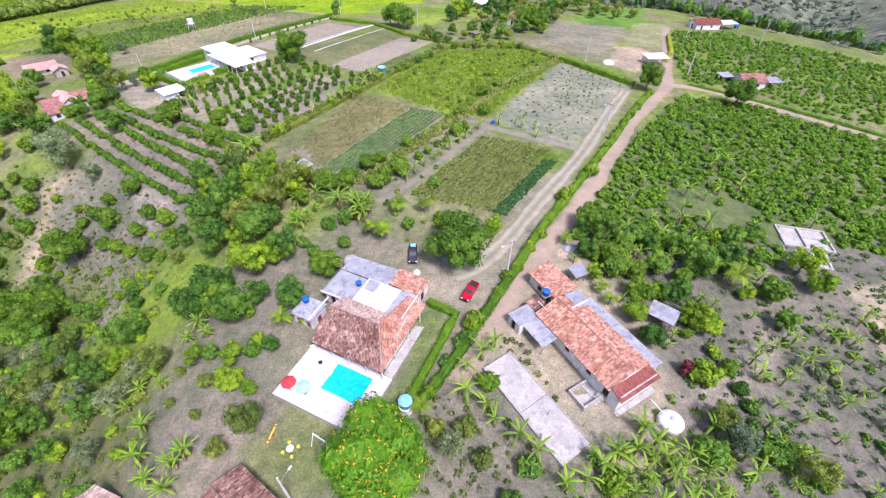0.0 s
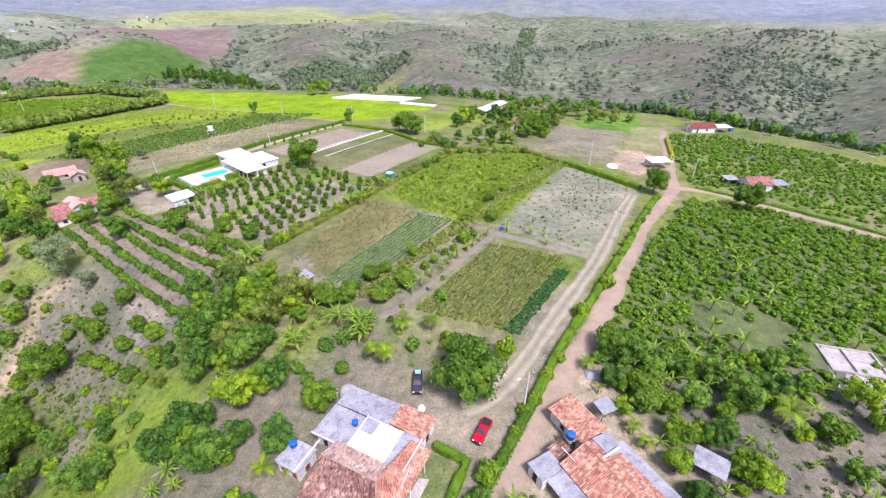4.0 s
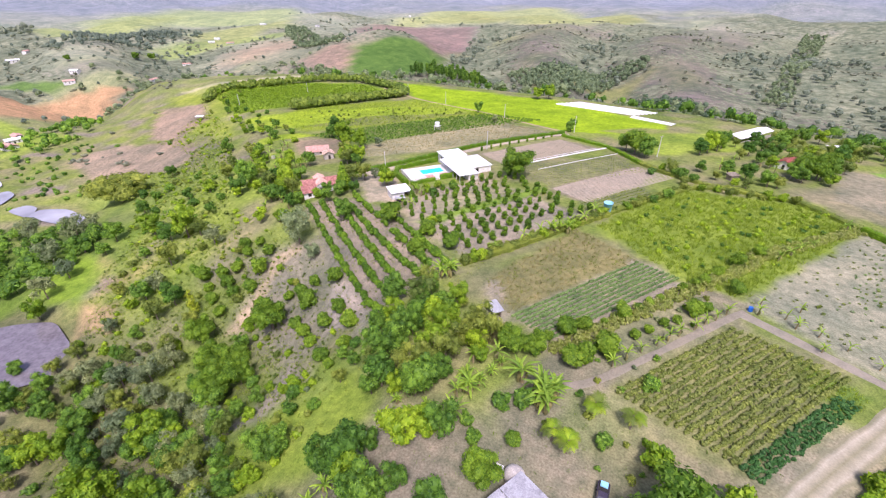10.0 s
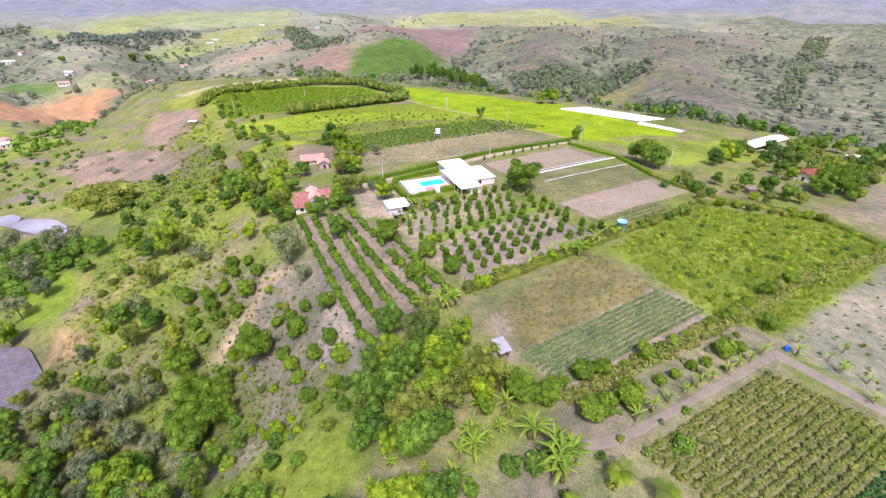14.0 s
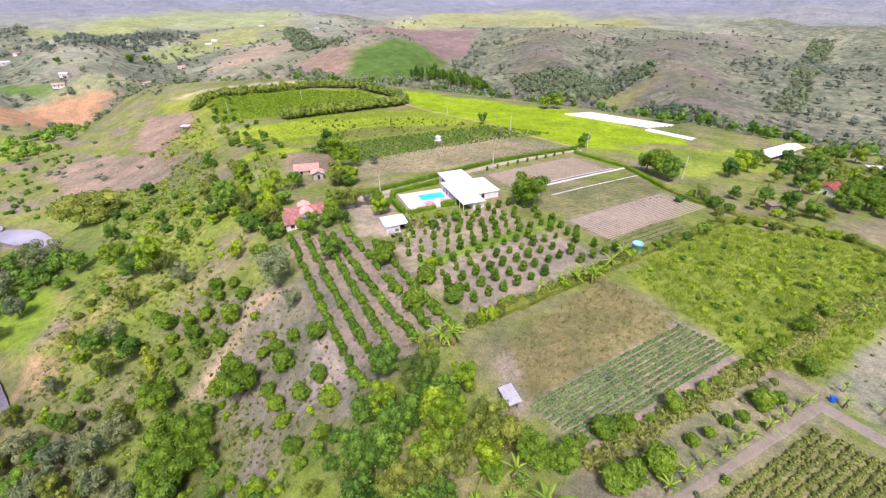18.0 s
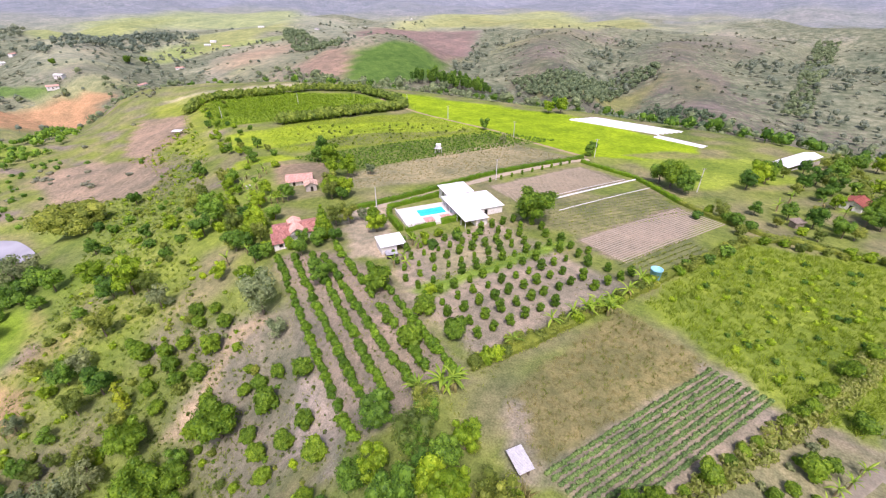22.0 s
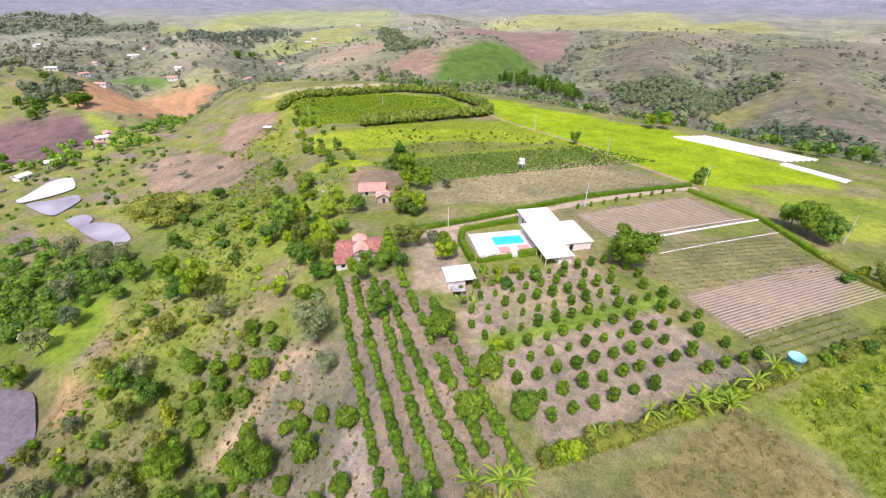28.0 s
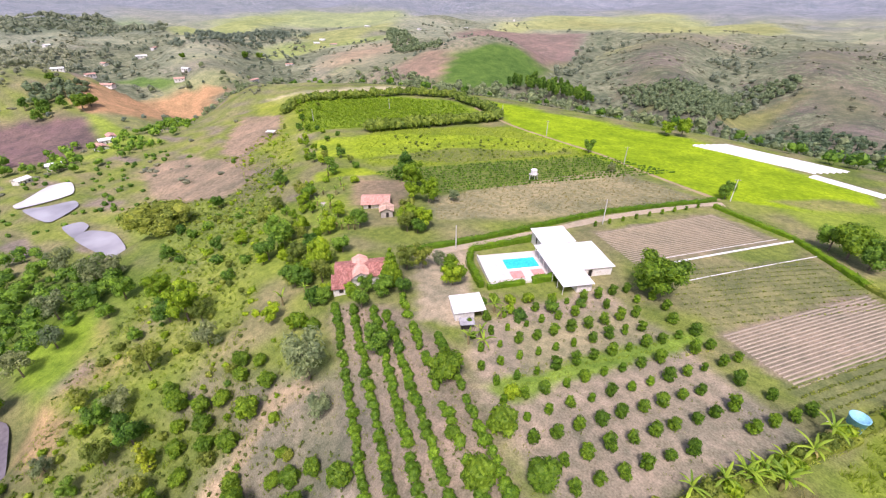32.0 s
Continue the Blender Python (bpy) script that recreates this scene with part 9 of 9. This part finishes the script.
scatter("grass", TALL_TUFT, spread([(-190, 196), (-168, 212), (-112, 280), (-178, 304), (-238, 250), (-228, 218)], 2.0, 23, 0.7), GRASS_LIVE, "rough green grass", "grass", 23, 0.5, 1.0)
scatter("weeds", SCRUB_BUSH, spread([(-205, 215), (-165, 222), (-125, 275), (-150, 285), (-225, 245)], 4.6, 24, 0.5), LEAF_OLIVE, "olive scrub in rough grass", "scrub", 24, 0.3, 0.6)
scatter("grass", GRASS_TUFT, spread([(-240, 190), (-150, 116), (-60, 66), (-36, 0), (-90, 10), (-160, 66), (-270, 160)], 1.5, 25, 0.6), GRASS_LIVE, "patchy green grass on the valley side", "grass", 25, 0.8, 1.7)
scatter("grass", GRASS_TUFT, spread([(-130, 60), (-50, 50), (-40, 110), (-110, 126)], 1.3, 26, 0.5), LEAF_OLIVE, "patchy dull grass on the dry slope", "grass", 26, 0.6, 1.3)
scatter("weeds", LOW_LEAF, spread([(-240, 190), (-150, 116), (-60, 66), (-36, 0), (-90, 10), (-160, 66), (-270, 160)], 2.4, 27, 0.5), LEAF_OLIVE, "low weeds on the valley side", "weeds", 27, 0.8, 2.2)
scatter("weeds", LOW_LEAF, spread([(-112, 118), (-82, 124), (-44, 100), (-58, 82)], 1.4, 28, 0.3), LEAF_OLIVE, "thin weeds between the coffee rows", "weeds", 28, 0.5, 1.0)
scatter("grass", GRASS_TUFT, spread(ORCHARD, 1.3, 29, 0.22), LEAF_OLIVE, "thin grass under the orchard trees", "grass", 29, 0.5, 1.0)
scatter("grass", GRASS_TUFT, in_rows((-70, 123), (-44, 157), (-65, 120), 3, 0.6, 30, 0.5), GRASS_LIVE, "strip of green grass between orchard rows", "grass", 30, 0.6, 1.1)
scatter("grass", GRASS_TUFT, spread([(-40, 30), (24, 20), (20, 76), (-40, 74)], 1.5, 31, 0.35), GRASS_LIVE, "patchy grass round the houses", "grass", 31, 0.4, 0.9)
scatter("tall_grass", CASSAVA, spread([(-16, 140), (0, 172), (38, 182), (43, 168), (14, 122), (4, 121)], 3.0, 166, 0.25, 0.9), LEAF_WOOD, "darker leafy clumps in the tall grass", "grass", 166, 0.5, 1.2)
scatter("weeds", LOW_LEAF, spread([(-118, 70), (-62, 58), (-54, 84), (-110, 108)], 1.5, 170, 0.45), LEAF_OLIVE, "low weeds between the orange trees", "weeds", 170, 0.6, 1.4)
# furrows
for name_, a_, b_, c_, rows_, tone_ in (("furrow", (-39.5, 160.5), (-16.5, 200), (-26, 152.8), 18, (0.34, 0.29, 0.22)), ("furrow", (-79, 191), (-55, 232), (-63, 179), 20, BROWN)):
    a_, b_, c_ = (np.array(p, float) for p in (a_, b_, c_))
    fv, ff = [], []
    side_ = np.array([-(b_ - a_)[1], (b_ - a_)[0]]) / np.hypot(*(b_ - a_)) * 0.2
    for k in range(rows_):
        s0 = a_ + (c_ - a_) * (k + 0.5) / rows_
        n_ = 22
        for i in range(n_ + 1):
            p_ = s0 + (b_ - a_) * i / n_
            z_ = ground_z(*p_)
            q = len(fv)
            fv += [(*(p_ - side_ * 1.6), z_ - 0.05), (*p_, z_ + 0.13), (*(p_ + side_ * 1.6), z_ - 0.05)]
            if i:
                ff += [(q - 3, q - 2, q + 1, q), (q - 2, q - 1, q + 2, q + 1)]
    tagged(part("furrows", (fv, [], ff), surface("ridged_soil", tone_, tuple(c * 1.2 for c in tone_), 0.4, 4.0)), "straight ridges of ploughed tan soil", "furrows", kind="stuff")
# tree walls on the far field
for pts_, n_ in ((((-240, 238), (-220, 272), (-196, 311)), 260), (((-196, 313), (-212, 330), (-266, 352)), 130), (((-266, 352), (-304, 338), (-326, 297), (-352, 262), (-338, 246)), 260)):
    line_ = [Vector(p) for p in pts_]
    spots_ = []
    rr = random.Random(n_)
    for k in range(n_):
        t = rr.random() * (len(line_) - 1)
        i = min(int(t), len(line_) - 2)
        p = line_[i].lerp(line_[i + 1], t - i)
        spots_.append((p.x + rr.uniform(-2.5, 2.5), p.y + rr.uniform(-2.5, 2.5), 1.0))
    scatter("tree_wall", SCRUB_TREE, spots_, LEAF_BREAK, "close-planted windbreak of green trees on the far field", "trees", n_, 0.8, 1.1)
# woods and scrub in the valleys and on the hills beyond


def sprinkle(count, r0, r1, rule, seed, grow_far=0.0):
    rng = np.random.RandomState(seed)
    a, r = rng.uniform(-2.1, 2.6, count), np.sqrt(rng.uniform(r0 ** 2, r1 ** 2, count))
    x, y = -30 - r * np.sin(a), 90 + r * np.cos(a)
    ok = rule(x, y) > rng.uniform(0, 1, count)
    return np.stack([x[ok], y[ok], 1 + grow_far * r[ok] / 1000], 1)


def off_farm(x, y):
    n, w = side_of(NORTH_EDGE, x, y), side_of(WEST_EDGE, x, y)
    free = np.ones(len(x))
    for poly, _, soft, strength in FIELDS[-22:]:
        free = np.where(inside(poly, x, y) > -2, 0, free)
    for px, py, pr, _ in PONDS:
        free = np.where(np.hypot(x - px, y - py) < pr * 1.5 + 4, 0, free)
    return np.maximum(n, w), free


def creek(x, y):
    d, free = off_farm(x, y)
    n = side_of(NORTH_EDGE, x, y)
    return free * np.exp(-((n - 150) / 75.0) ** 2) * (n > 14)


def hillside(x, y):
    d, free = off_farm(x, y)
    return free * (d > 30) * (0.02 + 0.98 * ease(0.0, 0.6, waves(x, y, 130, 41)) * ease(-0.3, 0.4, waves(x, y, 45, 47)))


def north_brow(x, y):
    n = side_of(NORTH_EDGE, x, y)
    return (n > 4) * (n < 70) * (x > -30) * 0.9 + (n > 12) * (n < 60) * (x <= -30) * 0.25


def gully(x, y):
    d, free = off_farm(x, y)
    r = np.hypot(x + 30, y - 90)
    return free * (d > 60) * ease(0.25, 0.85, -spurs(x, y)) * ease(400, 520, r)


scatter("woodland", SCRUB_TREE, sprinkle(9000, 250, 760, creek, 1), LEAF_RAVINE_HAZE, "dense dark green woodland along the valley bottom", "woodland", 61, 0.9, 1.7)
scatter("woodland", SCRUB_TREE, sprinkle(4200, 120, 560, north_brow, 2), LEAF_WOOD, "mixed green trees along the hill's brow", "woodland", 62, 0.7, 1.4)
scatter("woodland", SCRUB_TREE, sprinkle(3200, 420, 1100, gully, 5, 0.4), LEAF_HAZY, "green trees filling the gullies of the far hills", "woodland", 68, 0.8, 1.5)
scatter("scrub", SCRUB_BUSH, sprinkle(40000, 260, 1250, hillside, 3, 0.5), LEAF_SCRUB_HAZE, "scrub on the hills beyond, leaf colour paled grey-green for haze", "scrub", 63, 0.6, 1.3, (0.4, 0.75))
scatter("woodland", SCRUB_TREE, sprinkle(3200, 650, 1350, lambda x, y: off_farm(x, y)[1] * ease(0.1, 0.6, waves(x, y, 330, 43)), 4, 0.3), LEAF_SCRUB_HAZE, "patches of far woodland", "woodland", 64, 0.5, 1.0)
scatter("woodland", VALLEY_TREE, spread([(-270, 60), (-215, 40), (-190, 62), (-194, 82), (-204, 96), (-236, 100), (-262, 92), (-300, 80)], 5.0, 44, 0.75), LEAF_WOOD, "leafy trees in the pond valley", "woodland", 65, 0.6, 1.15)
scatter("woodland", SCRUB_TREE, spread([(-440, 90), (-400, 130), (-420, 200), (-520, 260), (-560, 250), (-470, 160), (-480, 80)], 9.0, 45, 0.5), LEAF_WOOD, "scattered trees along the valley lane", "woodland", 66, 0.8, 1.5)
scatter("woodland", SCRUB_BUSH, spread([(-330, 60), (-280, 130), (-250, 150), (-290, 186), (-400, 180), (-420, 100)], 6.0, 46, 0.45), LEAF_WOOD, "bushes among the ponds", "scrub", 67, 0.6, 1.2)
for x, y in spread([(-345, 545), (-330, 610), (-285, 670), (-262, 640), (-300, 575)], 6.5, 47, 0.85):
    grow("eucalypt", x, y, plant_rng.uniform(0.9, 1.2))

# thickets on the valley side
VALLEY_SIDE = [(-350, 250), (-240, 190), (-150, 116), (-112, 106), (-60, 66), (-44, 40), (-40, 20), (-90, 20), (-140, 56), (-165, 80), (-210, 110), (-290, 150)]
SLOPE_BUSH = [small_bush(90 + s, 1.0, 44, 0.36, 0.72) for s in range(6)]
for k, (mat_, text_) in enumerate(((LEAF_OLIVE, "olive thicket of low bushes on the valley side"), (LEAF_BRIGHT, "light green bushes on the valley side"), (LEAF_WOOD, "dark green bushes on the valley side"))):
    spots_ = spread(VALLEY_SIDE, 4.2, 110 + k, 0.55, 0.9)
    keep_ = (waves(spots_[:, 0], spots_[:, 1], 16, 120 + k) > (0.1, -0.2, 0.75)[k]) & (inside([(-122, 72), (-66, 56), (-54, 84), (-60, 100), (-112, 106)], spots_[:, 0], spots_[:, 1]) < 0) & (inside([(-350, 178), (-284, 182), (-246, 166), (-255, 151), (-320, 140)], spots_[:, 0], spots_[:, 1]) < 0)
    scatter("bushes", SLOPE_BUSH, spots_[keep_], mat_, text_, "bushes", 130 + k, 0.5, 1.35, (0.8, 1.3))
scatter("grass", TALL_TUFT, spread(VALLEY_SIDE, 2.1, 114, 0.5, 0.8), GRASS_LIVE, "rank green grass on the valley side", "grass", 134, 0.5, 0.95)
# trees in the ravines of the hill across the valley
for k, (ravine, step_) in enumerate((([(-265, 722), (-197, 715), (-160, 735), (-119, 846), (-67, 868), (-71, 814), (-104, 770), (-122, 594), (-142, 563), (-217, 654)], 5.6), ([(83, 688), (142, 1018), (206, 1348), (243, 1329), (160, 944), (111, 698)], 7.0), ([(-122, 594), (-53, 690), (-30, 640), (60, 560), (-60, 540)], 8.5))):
    scatter("woodland", SCRUB_TREE, spread(ravine, step_, 140 + k, 0.85, 0.7), LEAF_RAVINE_HAZE, "dark green trees filling a ravine across the valley", "woodland", 144 + k, 0.8, 1.5)

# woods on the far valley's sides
for k, (wood_, step_, mat_) in enumerate((([(-1501, 256), (-1497, 410), (-1195, 473), (-1291, 536), (-2061, 610), (-1914, 323)], 22.0, LEAF_HAZY), ([(-894, 376), (-990, 591), (-1066, 794), (-1173, 639), (-972, 418)], 13.0, LEAF_HAZY), ([(-622, 142), (-595, 183), (-669, 206), (-670, 177), (-660, 148)], 7.0, LEAF_RAVINE_HAZE), ([(-929, 919), (-498, 625), (-511, 600), (-638, 652), (-794, 781)], 9.0, LEAF_RAVINE_HAZE), ([(-751, 145), (-739, 187), (-978, 276), (-1002, 285), (-1052, 186)], 11.0, LEAF_HAZY))):
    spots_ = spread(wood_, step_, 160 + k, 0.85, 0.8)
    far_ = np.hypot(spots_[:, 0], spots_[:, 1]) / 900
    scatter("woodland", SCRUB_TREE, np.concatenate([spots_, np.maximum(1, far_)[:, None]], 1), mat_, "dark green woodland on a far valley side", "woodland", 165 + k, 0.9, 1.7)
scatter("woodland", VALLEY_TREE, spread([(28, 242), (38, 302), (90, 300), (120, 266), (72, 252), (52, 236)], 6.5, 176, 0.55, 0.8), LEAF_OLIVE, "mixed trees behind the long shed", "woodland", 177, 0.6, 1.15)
scatter("woodland", SCRUB_TREE, spread([(100, 300), (180, 275), (240, 210), (330, 230), (300, 420), (150, 420)], 8.0, 178, 0.7, 0.8), LEAF_RAVINE_HAZE, "close woodland falling away behind the brow", "woodland", 179, 0.8, 1.5)
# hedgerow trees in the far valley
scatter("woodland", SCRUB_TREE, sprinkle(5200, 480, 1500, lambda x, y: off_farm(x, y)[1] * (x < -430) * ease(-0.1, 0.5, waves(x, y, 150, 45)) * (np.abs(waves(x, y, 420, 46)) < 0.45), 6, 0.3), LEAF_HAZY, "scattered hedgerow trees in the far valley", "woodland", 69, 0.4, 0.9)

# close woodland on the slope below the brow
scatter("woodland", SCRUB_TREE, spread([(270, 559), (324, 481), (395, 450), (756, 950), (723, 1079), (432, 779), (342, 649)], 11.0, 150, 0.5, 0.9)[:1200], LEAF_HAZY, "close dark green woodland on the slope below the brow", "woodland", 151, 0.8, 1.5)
